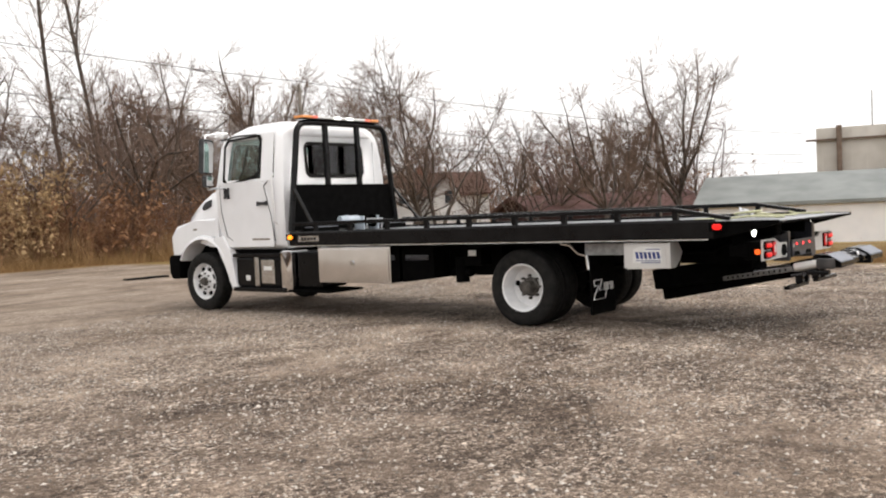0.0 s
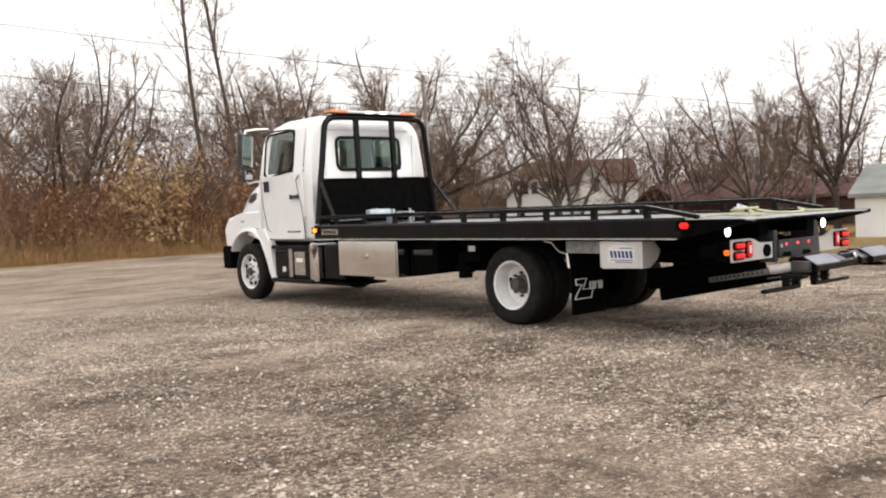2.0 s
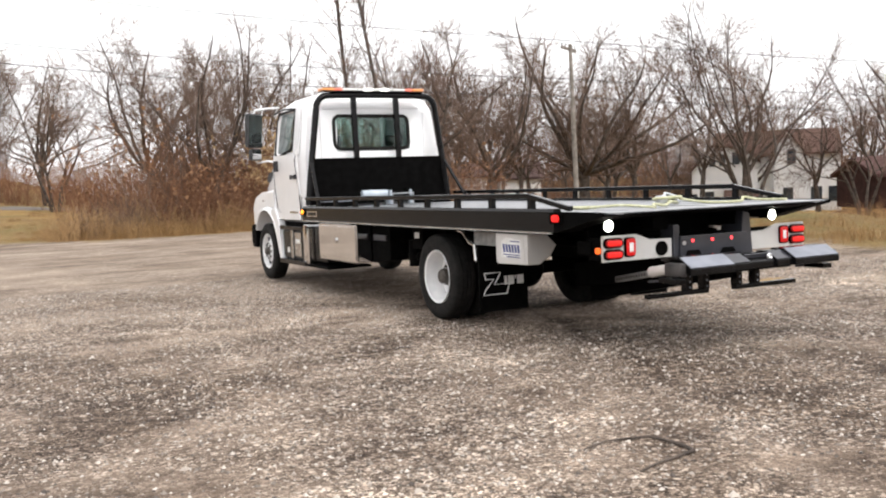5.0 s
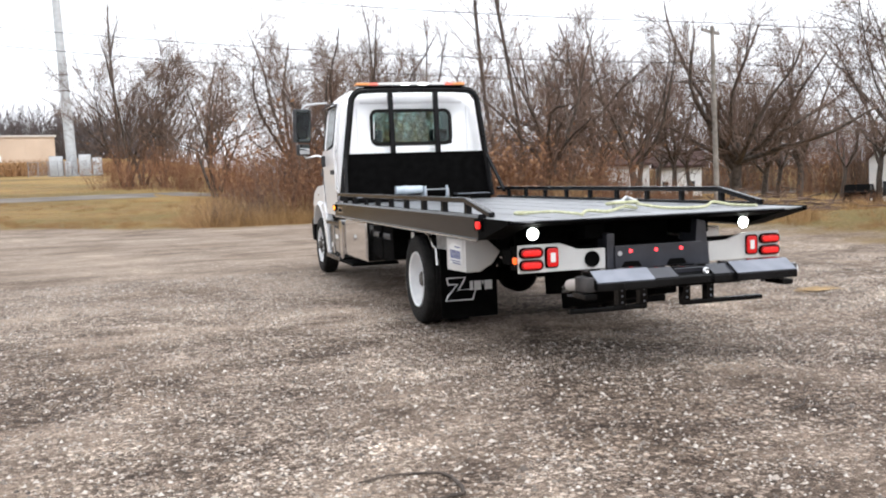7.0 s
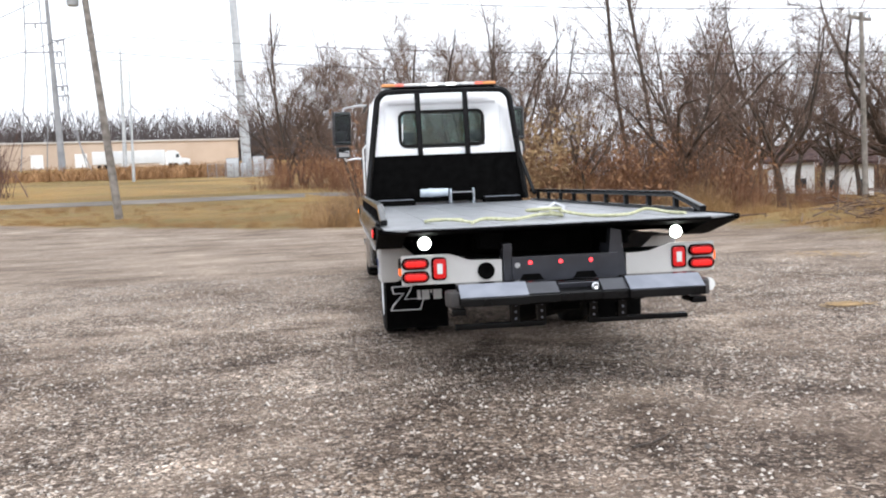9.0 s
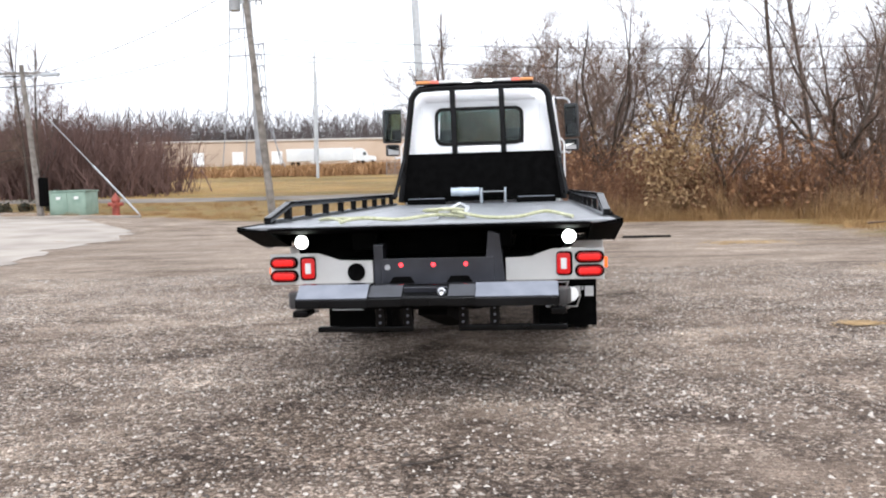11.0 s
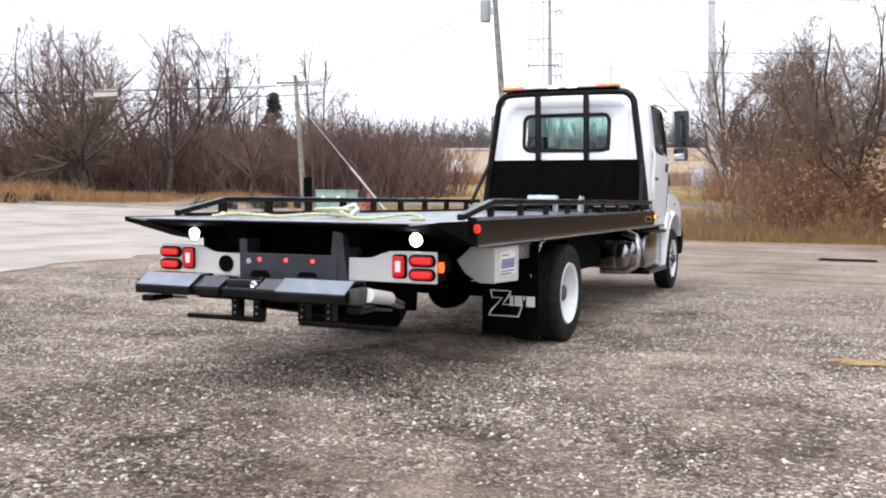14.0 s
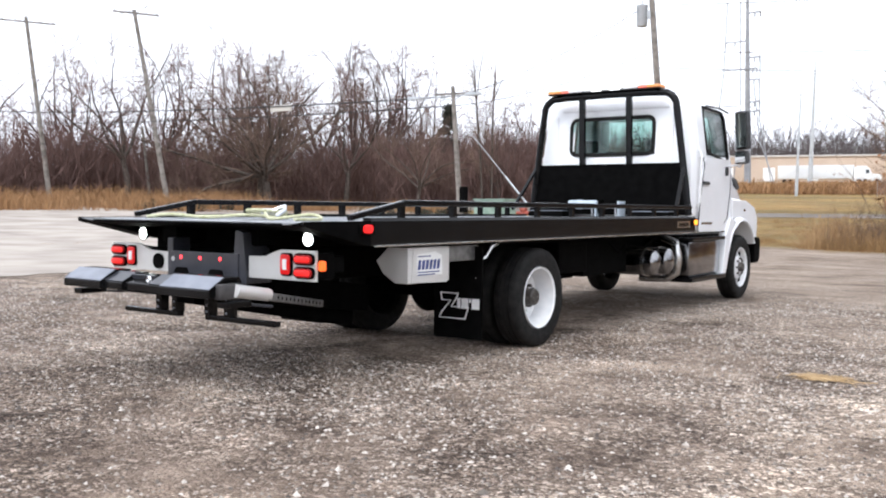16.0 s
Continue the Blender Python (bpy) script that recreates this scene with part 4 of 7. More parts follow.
for sx in (-1, 1):
    # fender: an arch swept round the wheel
    arc = []
    for k in range(13):
        a = radians(28 + k * 12.9)
        arc.append((6.14 + 0.7 * math.cos(a), 0.5 + 0.7 * math.sin(a)))
    fv, ff = [], []
    for k, (y, z) in enumerate(arc):
        a = radians(28 + k * 12.9)
        oy, oz = math.cos(a), math.sin(a)
        flare = 0.02 * math.sin(a)
        for x, dr in ((0.72, 0.0), (1.1, 0.03), (1.17 + flare, 0.0), (1.185 + flare, -0.04), (1.17, -0.06), (0.72, -0.08)):
            fv.append((sx * x, y + oy * dr, z + oz * dr))
    for k in range(12):
        for i in range(6):
            j = (i + 1) % 6
            ff.append((k * 6 + i, k * 6 + j, (k + 1) * 6 + j, (k + 1) * 6 + i))
    ff += [tuple(range(6)), tuple(range(72, 78))]
    fender = part("fender", M().add(fv, ff), WHITE, truck, "white front wheel fender", 50)
    part("fender_side", M().prism([(5.8, 1.16), (6.4, 1.17), (6.7, 1.0), (6.8, 0.86), (6.99, 0.86), (7.02, 1.2), (6.85, 1.38), (6.4, 1.46), (5.8, 1.5)], "x", sx * 0.86, sx * 1.14, 0.05), WHITE, fender)
    part("fender_skirt", M().prism([(5.3, 0.38), (5.42, 0.36), (5.56, 0.75), (5.72, 1.02), (5.86, 1.16), (5.6, 1.2), (5.42, 0.95)], "x", sx * 0.95, sx * 1.19, 0.02), WHITE, fender, "white rear fender skirt")
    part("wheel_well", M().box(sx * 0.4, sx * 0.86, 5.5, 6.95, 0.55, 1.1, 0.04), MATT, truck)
    part("headlamp", M().box(sx * 0.62, sx * 0.98, 6.93, 7.08, 0.98, 1.2, 0.05), CLEAR, truck, "clear headlamp")
    part("hood_vent", M().prism([(5.95, 1.68), (6.16, 1.62), (6.19, 1.66), (6.1, 1.75), (5.96, 1.79)], "x", sx * 1.0, sx * 1.108, 0.008), VINYL, bonnet, "black louvred hood vent")
    part("hood_badge", M().box(sx * 1.13, sx * 1.146, 6.3, 6.4, 1.3, 1.33, 0.004), STEEL, bonnet)


# wheels
def tyre_profile(r, w):
    return [(-w * 0.36, r * 0.6), (-w * 0.47, r * 0.66), (-w * 0.5, r * 0.8), (-w * 0.48, r * 0.92), (-w * 0.42, r * 0.975), (-w * 0.4, r * 0.98),
            (-w * 0.3, r), (-w * 0.2, r), (-w * 0.19, r * 0.975), (-w * 0.16, r * 0.975), (-w * 0.15, r), (-w * 0.02, r), (-w * 0.015, r * 0.975), (w * 0.015, r * 0.975), (w * 0.02, r),
            (w * 0.15, r), (w * 0.16, r * 0.975), (w * 0.19, r * 0.975), (w * 0.2, r), (w * 0.3, r), (w * 0.4, r * 0.98), (w * 0.42, r * 0.975), (w * 0.48, r * 0.92),
            (w * 0.5, r * 0.8), (w * 0.47, r * 0.66), (w * 0.36, r * 0.6)]


R = 0.47
for sx in (-1, 1):
    # front wheel
    fw = part("front_wheel", M().spin(tyre_profile(R, 0.25), (sx * 1.06, 6.14, R), "x", 48), RUBBER, truck, "black front tyre with a bright steel wheel")
    cx = sx * 1.06
    part("rim", M().spin([(sx * 0.1, 0.295), (sx * 0.115, 0.29), (sx * 0.1, 0.27), (sx * 0.05, 0.26), (sx * 0.02, 0.245), (sx * 0.055, 0.2), (sx * 0.09, 0.12), (sx * 0.09, 0.0)], (cx, 6.14, R), "x", 40), RIM, fw, "white front wheel disc")
    part("hub", M().cyl((cx + sx * 0.08, 6.14, R), (cx + sx * 0.15, 6.14, R), 0.075, 0.06, 20), HUB, fw, "dark hub cap")
    for k in range(8):
        a = 2 * math.pi * k / 8
        p = (cx + sx * 0.06, 6.14 + 0.125 * math.cos(a), R + 0.125 * math.sin(a))
        part("wheel_nut", M().cyl(p, (p[0] + sx * 0.055, p[1], p[2]), 0.016, seg=6), HUB, fw)
        q = (cx + sx * 0.052, 6.14 + 0.2 * math.cos(a + 0.39), R + 0.2 * math.sin(a + 0.39))
        part("wheel_hole", M().cyl(q, (q[0] + sx * 0.012, q[1], q[2]), 0.042, seg=14), MATT, fw)
    # rear twin wheels
    dw = part("rear_wheel", M().spin(tyre_profile(R, 0.26), (0.045 + sx * 1.09, sx * 0.03, R), "x", 48), RUBBER, truck, "black outer rear tyre with a deep white steel rim")
    iw = part("inner_rear_wheel", M().spin(tyre_profile(R, 0.26), (0.045 + sx * 0.78, sx * 0.03, R), "x", 48), RUBBER, truck, "black inner rear tyre")
    part("inner_rim", M().spin([(sx * 0.05, 0.29), (sx * 0.0, 0.26), (sx * 0.0, 0.0)], (0.045 + sx * 0.78, sx * 0.03, R), "x", 32), MATT, iw)
    cx, cy = 0.045 + sx * 1.09, sx * 0.03
    part("rim", M().spin([(sx * 0.105, 0.295), (sx * 0.125, 0.29), (sx * 0.115, 0.272), (sx * 0.06, 0.262), (sx * 0.02, 0.25), (sx * -0.06, 0.235), (sx * -0.075, 0.2), (sx * -0.085, 0.1), (sx * -0.085, 0.0)], (cx, cy, R), "x", 44), RIM, dw, "deep white steel rim")
    part("hub", M().spin([(sx * -0.09, 0.12), (sx * -0.06, 0.115), (sx * -0.05, 0.085), (sx * 0.06, 0.08), (sx * 0.075, 0.065), (sx * 0.075, 0.0)], (cx, cy, R), "x", 24), HUB, dw, "greasy grey axle hub")
    for k in range(8):
        a = 2 * math.pi * k / 8
        p = (cx - sx * 0.085, cy + 0.138 * math.cos(a), R + 0.138 * math.sin(a))
        part("wheel_nut", M().cyl(p, (p[0] + sx * 0.05, p[1], p[2]), 0.017, seg=6), HUB, dw)
    for k in range(2):
        a = math.pi * k + 0.2
        q = (cx - sx * 0.078, cy + 0.19 * math.cos(a), R + 0.19 * math.sin(a))
        part("wheel_hole", M().cyl(q, (q[0] + sx * 0.012, q[1], q[2]), 0.035, seg=12), MATT, dw)

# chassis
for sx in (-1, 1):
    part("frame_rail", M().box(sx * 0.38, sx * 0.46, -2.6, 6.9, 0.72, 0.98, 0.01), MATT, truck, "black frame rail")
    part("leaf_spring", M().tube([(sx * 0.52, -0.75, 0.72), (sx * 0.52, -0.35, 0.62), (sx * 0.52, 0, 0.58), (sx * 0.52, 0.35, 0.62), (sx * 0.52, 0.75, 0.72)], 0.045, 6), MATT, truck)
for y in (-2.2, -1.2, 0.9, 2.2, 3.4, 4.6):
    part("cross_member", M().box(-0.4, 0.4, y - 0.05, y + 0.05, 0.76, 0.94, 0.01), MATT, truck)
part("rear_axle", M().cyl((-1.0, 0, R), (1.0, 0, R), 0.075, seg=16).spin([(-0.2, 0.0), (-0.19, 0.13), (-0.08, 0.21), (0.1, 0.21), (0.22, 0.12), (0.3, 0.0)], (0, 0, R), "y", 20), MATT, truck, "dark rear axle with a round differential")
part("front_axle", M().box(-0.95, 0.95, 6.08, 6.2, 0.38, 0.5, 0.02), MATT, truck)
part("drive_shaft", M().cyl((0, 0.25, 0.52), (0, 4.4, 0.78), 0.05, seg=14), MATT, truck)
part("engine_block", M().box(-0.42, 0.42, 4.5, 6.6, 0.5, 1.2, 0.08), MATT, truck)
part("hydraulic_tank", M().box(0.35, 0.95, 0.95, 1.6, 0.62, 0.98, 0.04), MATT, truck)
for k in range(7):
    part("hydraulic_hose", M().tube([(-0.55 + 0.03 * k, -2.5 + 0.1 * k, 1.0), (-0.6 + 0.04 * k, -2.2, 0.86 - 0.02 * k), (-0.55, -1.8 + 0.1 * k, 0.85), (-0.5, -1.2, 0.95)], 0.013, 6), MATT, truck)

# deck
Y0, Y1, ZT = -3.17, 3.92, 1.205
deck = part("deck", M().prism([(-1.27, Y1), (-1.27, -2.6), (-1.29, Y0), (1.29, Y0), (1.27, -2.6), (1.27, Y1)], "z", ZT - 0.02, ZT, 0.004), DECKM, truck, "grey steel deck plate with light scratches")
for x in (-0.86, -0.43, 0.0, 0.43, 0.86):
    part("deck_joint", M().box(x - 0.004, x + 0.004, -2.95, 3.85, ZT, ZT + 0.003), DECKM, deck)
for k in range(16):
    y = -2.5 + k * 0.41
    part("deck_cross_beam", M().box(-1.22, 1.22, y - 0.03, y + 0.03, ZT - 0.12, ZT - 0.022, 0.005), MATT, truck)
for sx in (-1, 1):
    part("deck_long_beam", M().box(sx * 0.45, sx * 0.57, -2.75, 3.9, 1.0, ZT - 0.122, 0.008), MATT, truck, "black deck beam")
    # side channel with lips
    rail = part("side_rail", M().prism([(1.225, 1.04), (1.295, 1.03), (1.3, 1.05), (1.3, 1.21), (1.29, 1.235), (1.22, 1.235)], "y", -2.5, Y1, 0.004) if sx > 0 else
                M().prism([(-1.225, 1.04), (-1.22, 1.235), (-1.29, 1.235), (-1.3, 1.21), (-1.3, 1.05), (-1.295, 1.03)], "y", -2.5, Y1, 0.004), BLACK, truck, "black gloss side channel of the deck")
    part("rub_strip", M().box(sx * 1.285, sx * 1.308, -2.45, Y1, 1.02, 1.034, 0.003), STEEL, rail, "worn bright lower lip")
    # tail of the side rail
    part("tail_wedge", M().add([(sx * x, y, z) for y, zb in ((-2.5, 1.03), (-2.62, 1.05), (-3.17, 1.178)) for x, z in ((1.3, 1.212), (1.3, zb), (1.1, zb), (1.1, 1.18))],
                               [(0, 1, 5, 4), (1, 2, 6, 5), (2, 3, 7, 6), (4, 5, 9, 8), (5, 6, 10, 9), (6, 7, 11, 10), (0, 3, 2, 1), (8, 9, 10, 11), (0, 4, 7, 3), (4, 8, 11, 7)]), MATT, rail, "black tapering tail")
    # top rail
    tr = part("top_rail", M().beam((sx * 1.235, 3.9, 1.345), (sx * 1.235, -2.06, 1.345), 0.055, 0.05, 0.012)
              .beam((sx * 1.235, -2.04, 1.345), (sx * 1.235, -2.66, 1.235), 0.055, 0.045, 0.01), BLACK, truck, "black tie rail along the deck edge")
    for k in range(9):
        y = 3.42 - k * 0.686
        part("rail_post", M().box(sx * 1.215, sx * 1.255, y - 0.03, y + 0.03, 1.23, 1.325, 0.006), BLACK, tr)
    for y, mt, nm in ((-2.55, RED_ON, "lit red marker lamp"), (3.88, AMBER_ON, "lit amber marker lamp")):
        mk = part("side_marker", M().box(sx * 1.296, sx * 1.312, y - 0.085, y + 0.085, 1.115, 1.195, 0.006), MATT, truck, "black marker lamp housing")
        part("marker_lens", M().prism(ring_profile(y - 0.05, y + 0.05, 1.125, 1.185, 0.028), "x", sx * 1.312, sx * 1.326, 0.004), mt, mk, nm)
    dl = part("rail_decal", M().box(sx * 1.301, sx * 1.304, 3.3, 3.72, 1.09, 1.17), STEEL, rail, "silver decal with unreadable lettering")
    for k in range(5):
        part("decal_bar", M().box(sx * 1.304, sx * 1.306, 3.36 + k * 0.065, 3.4 + k * 0.065, 1.105, 1.15), MATT, dl)
# tail plate under the deck edge
part("tail_lip", M().prism([(-3.17, 1.178), (-3.17, 1.2), (-2.9, 1.184), (-2.9, 1.14)], "x", -1.09, 1.09, 0.003), MATT, truck, "black bevelled rear lip of the deck")

# headboard
def hoop_x(z):
    return 1.17 - max(0, z - 1.28) * 0.135


def hoop_pts(y):
    pts = [(-hoop_x(z), y, z) for z in (1.24, 1.6, 2.0, 2.4, 2.66)]
    for k in range(1, 6):
        a = radians(90 * k / 6)
        pts.append((-(hoop_x(2.66) - 0.2 + 0.2 * math.cos(a)), y, 2.66 + 0.2 * math.sin(a)))
    pts += [(-0.6, y, 2.865), (0, y, 2.87)]
    return pts + [(-x, yy, z) for x, yy, z in pts[-2::-1]]


headboard = part("headboard", M().tube(hoop_pts(4.0), 0.048, 12), BLACK, truck, "black tube headboard behind the cab")
part("headboard_panel", M().prism([(-1.15, 1.24), (1.15, 1.24), (1.06, 1.93), (-1.06, 1.93)], "y", 4.0, 4.025, 0.004), MATT, headboard, "black steel panel")
for x in (-0.37, 0.33):
    part("headboard_bar", M().beam((x, 4.0, 1.92), (x * 1.0 - 0.02, 4.0, 2.86), 0.08, 0.07, 0.014, (0, 1, 0)), BLACK, headboard, "black upright bar")
for sx in (-1, 1):
    part("brace", M().beam((sx * 1.1, 4.0, 1.9), (sx * 1.2, 3.5, 1.3), 0.05, 0.03, 0.006), BLACK, headboard, "black diagonal brace")
# light bar
lb = part("light_bar", M().box(-0.9, 0.77, 3.93, 4.13, 2.905, 2.925, 0.008), BLACK, truck, "low amber and clear warning light bar")
for x0, x1, mt in ((-0.9, -0.7, AMBER), (-0.695, -0.58, PINK), (-0.575, -0.34, CLEAR), (-0.335, -0.23, CLEAR), (-0.225, -0.09, BAR_ON), (-0.085, 0.04, CLEAR), (0.045, 0.18, BAR_ON), (0.185, 0.24, CLEAR), (0.245, 0.46, CLEAR), (0.465, 0.58, PINK), (0.585, 0.77, AMBER)):
    part("beacon_lens", M().box(x0, x1, 3.925, 4.135, 2.926, 2.966, 0.016), mt, lb, "amber lens" if mt == AMBER else "")
for sx in (-1, 1):
    part("bar_foot", M().box(sx * 0.5, sx * 0.56, 3.97, 4.07, 2.86, 2.92, 0.006), BLACK, lb)

# winch and deck gear at the headboard
winch = part("winch", M().cyl((-0.42, 3.74, 1.375), (-0.02, 3.74, 1.375), 0.058, seg=20).cyl((-0.3, 3.74, 1.375), (-0.24, 3.74, 1.375), 0.066, seg=20), WINCHM, truck, "pale blue-grey winch motor and drum")
part("winch_drum", M().spin([(0, 0.0), (0, 0.1), (0.02, 0.1), (0.02, 0.06), (0.26, 0.06), (0.26, 0.1), (0.28, 0.1), (0.28, 0)], (0.04, 3.74, 1.34), "x", 24), MATT, winch, "cable drum")
for x in (0.0, 0.33):
    part("winch_cheek", M().box(x, x + 0.025, 3.64, 3.84, 1.21, 1.42, 0.005), WINCHM, winch, "pale winch frame plate")
part("winch_guard", M().tube([(0.0, 3.58, 1.22), (0.0, 3.56, 1.37), (0.34, 3.56, 1.37), (0.34, 3.58, 1.22)], 0.012, 8), ALU, winch)
for x0, x1 in ((-1.05, -0.5), (0.5, 1.05)):
    tray = part("chain_tray", M().box(x0, x1, 3.68, 3.9, 1.206, 1.28, 0.015), MATT, truck, "dark chain tray at the headboard")
    part("tray_lid", M().box(x0 + 0.02, x1 - 0.02, 3.68, 3.88, 1.282, 1.292, 0.004), GREY_SHEEN, tray)

# left side gear: battery step, tank and mirror-polished toolbox
part("step_tank", M().box(-1.16, -0.62, 4.28, 5.34, 0.4, 0.86, 0.05), BLACK, truck, "black battery and step box under the cab")
part("step_plate", M().box(-1.2, -1.0, 4.25, 5.36, 0.86, 0.92, 0.012), BLACK, truck, "black upper step")
part("lower_step", M().box(-1.22, -0.9, 4.15, 5.36, 0.33, 0.4, 0.014), BLACK, truck, "black lower step")
part("step_cover", M().box(-1.175, -1.163, 4.42, 4.72, 0.46, 0.82, 0.004), STEEL, truck, "bright step cover plate")
part("step_divider", M().box(-1.19, -1.16, 4.76, 4.86, 0.42, 0.86, 0.008), STEEL, truck)
part("step_label", M().box(-1.178, -1.176, 4.48, 4.66, 0.66, 0.72), PAPER, truck, "white label")
part("battery_label", M().box(-1.164, -1.161, 5.0, 5.1, 0.5, 0.58), PAPER, truck, "small white label")
part("heat_shield", M().prism(ring_profile(4.0, 4.24, 0.34, 0.96, 0.06), "x", -1.2, -0.85, 0.01), CHROME, truck, "curved stainless heat shield")
part("exhaust_box", M().box(-1.12, -0.6, 3.45, 3.98, 0.4, 0.94, 0.05), BLACK, truck, "black exhaust treatment box")
part("exhaust_foot", M().box(-1.22, -0.55, 3.2, 4.1, 0.34, 0.375, 0.008), MATT, truck)
tbx = part("toolbox", M().box(-1.255, -0.72, 2.0, 3.38, 0.5, 1.0, 0.012), CHROME, truck, "mirror-polished stainless toolbox under the deck")
part("toolbox_door", M().box(-1.268, -1.254, 2.03, 3.35, 0.53, 0.97, 0.006), CHROME, tbx, "polished door reflecting the gravel")
part("toolbox_latch", M().cyl((-1.268, 2.7, 0.78), (-1.285, 2.7, 0.78), 0.035, seg=16), STEEL, tbx, "round latch")
blk = part("side_box", M().prism([(1.42, 0.56), (1.98, 0.5), (1.98, 0.98), (1.42, 0.98)], "x", -1.05, -0.55, 0.02), MATT, truck, "black box behind the toolbox")
part("box_handle", M().box(-1.065, -1.05, 1.5, 1.9, 0.8, 0.87, 0.02), DARKGREY, blk, "grey tube on the box")
part("valve_block", M().box(-0.95, -0.6, 0.72, 1.0, 0.72, 0.96, 0.02), MATT, truck)
part("hydraulic_pump", M().cyl((-0.85, 1.1, 0.5), (-0.85, 1.1, 0.82), 0.09, seg=18).cyl((-0.85, 1.25, 0.62), (-0.85, 0.95, 0.62), 0.05, seg=12), MATT, truck, "black hydraulic pump")
part("sub_frame_box", M().box(-0.72, -0.3, 0.55, 2.0, 0.58, 1.0, 0.02), MATT, truck)
part("valve_label", M().box(-0.954, -0.951, 0.8, 0.92, 0.85, 0.92), PAPER, truck)

# right side gear
part("pump_box", M().box(0.5, 0.85, 1.7, 2.85, 0.55, 0.98, 0.03), MATT, truck, "black box between the frame and the deck")
part("step_box", M().box(0.62, 1.15, 4.12, 5.3, 0.42, 0.9, 0.05), DARKCHROME, truck, "dark polished step box under the cab")
part("lower_step", M().box(0.9, 1.22, 4.05, 5.36, 0.36, 0.42, 0.014), BLACK, truck)
part("step_plate", M().box(1.0, 1.2, 4.1, 5.36, 0.9, 0.95, 0.012), BLACK, truck)
for y, r in ((3.12, 0.16), (3.55, 0.17)):
    part("air_tank", M().spin([(-0.3, 0.0), (-0.29, r * 0.6), (-0.25, r * 0.95), (-0.2, r), (0.2, r), (0.25, r * 0.95), (0.29, r * 0.6), (0.3, 0)], (0.85, y, 0.66), "x", 28), DARKCHROME, truck, "dark polished air tank")
    part("tank_strap", M().spin([(0.12, r + 0.004), (0.12, r + 0.012), (0.16, r + 0.012), (0.16, r + 0.004)], (0.85, y, 0.66), "x", 24), STEEL, truck, "bright tank strap")
part("exhaust_pipe", M().tube([(0.9, 3.85, 0.95), (1.06, 3.85, 0.88), (1.1, 3.85, 0.7), (1.08, 3.85, 0.5), (0.95, 3.83, 0.42), (0.6, 3.8, 0.42)], 0.055, 12), STEEL, truck, "bright exhaust elbow")
part("air_line", M().tube([(0.9, 2.2, 0.95), (1.0, 2.3, 0.8), (0.98, 2.5, 0.9), (1.05, 2.9, 0.85), (1.0, 3.4, 0.98)], 0.014, 6), MATT, truck)

# rear fender boxes, flaps
for sx in (-1, 1):
    fb = part("rear_side_box", M().prism([(sx * 1.25, 1.0), (sx * 1.25, 0.72), (sx * 1.12, 0.72), (sx * 1.0, 0.79), (sx * 0.93, 0.89), (sx * 1.05, 1.0)], "y", -2.0, -1.45, 0.01), PLATE, truck, "stainless side box with a stuck-on plate")
    pl = part("plate_sheet", M().prism([(-1.96, 0.725), (-1.49, 0.71), (-1.5, 0.98), (-1.94, 0.99)], "x", sx * 1.251, sx * 1.257), PLATE, fb, "bright plate with an unreadable blue and white sticker")
    part("sticker", M().prism([(-1.9, 0.79), (-1.56, 0.775), (-1.57, 0.93), (-1.66, 0.965), (-1.9, 0.945)], "x", sx * 1.257, sx * 1.26), PAPER, pl, "white sticker")
    for k in range(6):
        part("writing_bar", M().prism([(-1.89 + k * 0.05, 0.825), (-1.857 + k * 0.05, 0.825), (-1.842 + k * 0.05, 0.9), (-1.875 + k * 0.05, 0.9)], "x", sx * 1.26, sx * 1.262), INK, pl)
    for z, y1 in ((0.8, -1.6), (0.925, -1.72), (0.78, -1.66)):
        part("writing_line", M().box(sx * 1.26, sx * 1.2615, -1.89, y1, z, z + 0.009), INK, pl)
    part("flap_panel", M().box(sx * 1.165, sx * 1.185, -1.43, -0.93, 0.865, 0.995, 0.006), DULLZINC, truck, "grey steel panel above the mud flap")
    part("flap_bracket", M().tube([(sx * 1.2, -0.62, 1.0), (sx * 1.2, -0.74, 0.98), (sx * 1.2, -0.85, 0.88), (sx * 1.2, -0.95, 0.86), (sx * 1.2, -0.97, 0.7)], 0.018, 6), STEEL, truck, "bright bent flap bracket")
    flap = part("mud_flap", M().box(*((-1.175, -0.6) if sx < 0 else (0.75, 1.265)), -0.985, -0.965, 0.17, 0.98, 0.004), MATT, truck, "black rubber mud flap with a white outlined emblem")
    ym = -0.988

    def z_outline(dx):
        s = [(-0.29, 0.60), (-0.03, 0.60), (-0.06, 0.55), (-0.13, 0.47), (0.12, 0.47), (0.07, 0.36), (-0.31, 0.36), (-0.28, 0.41), (-0.14, 0.53), (-0.27, 0.53)]
        return [(p[0] * 0.72 + dx, 0.345 + (p[1] - 0.36) * 0.92) for p in s]

    cxm = 1.02 if sx > 0 else -0.93
    zo = z_outline(cxm + 0.02)
    mz = M().tube([(p[0], ym, p[1]) for p in zo + zo[:1]], 0.0085, 4)
    part("emblem_outline", mz, DECAL, flap, "white zigzag outline")
    for u, w, z0 in ((0.0, 0.032, 0.435), (0.045, 0.07, 0.435), (0.125, 0.016, 0.49), (0.152, 0.078, 0.435)):
        x = cxm + (-0.01 if sx > 0 else 0.045) + u
        part("emblem_bar", M().box(x, x + w, ym - 0.002, ym + 0.002, z0, 0.525), DECAL, flap, "white bar of the emblem")
    part("rear_fender", M().box(sx * 0.62, sx * 1.2, -0.75, 0.7, 0.985, 1.0, 0.004), MATT, truck)

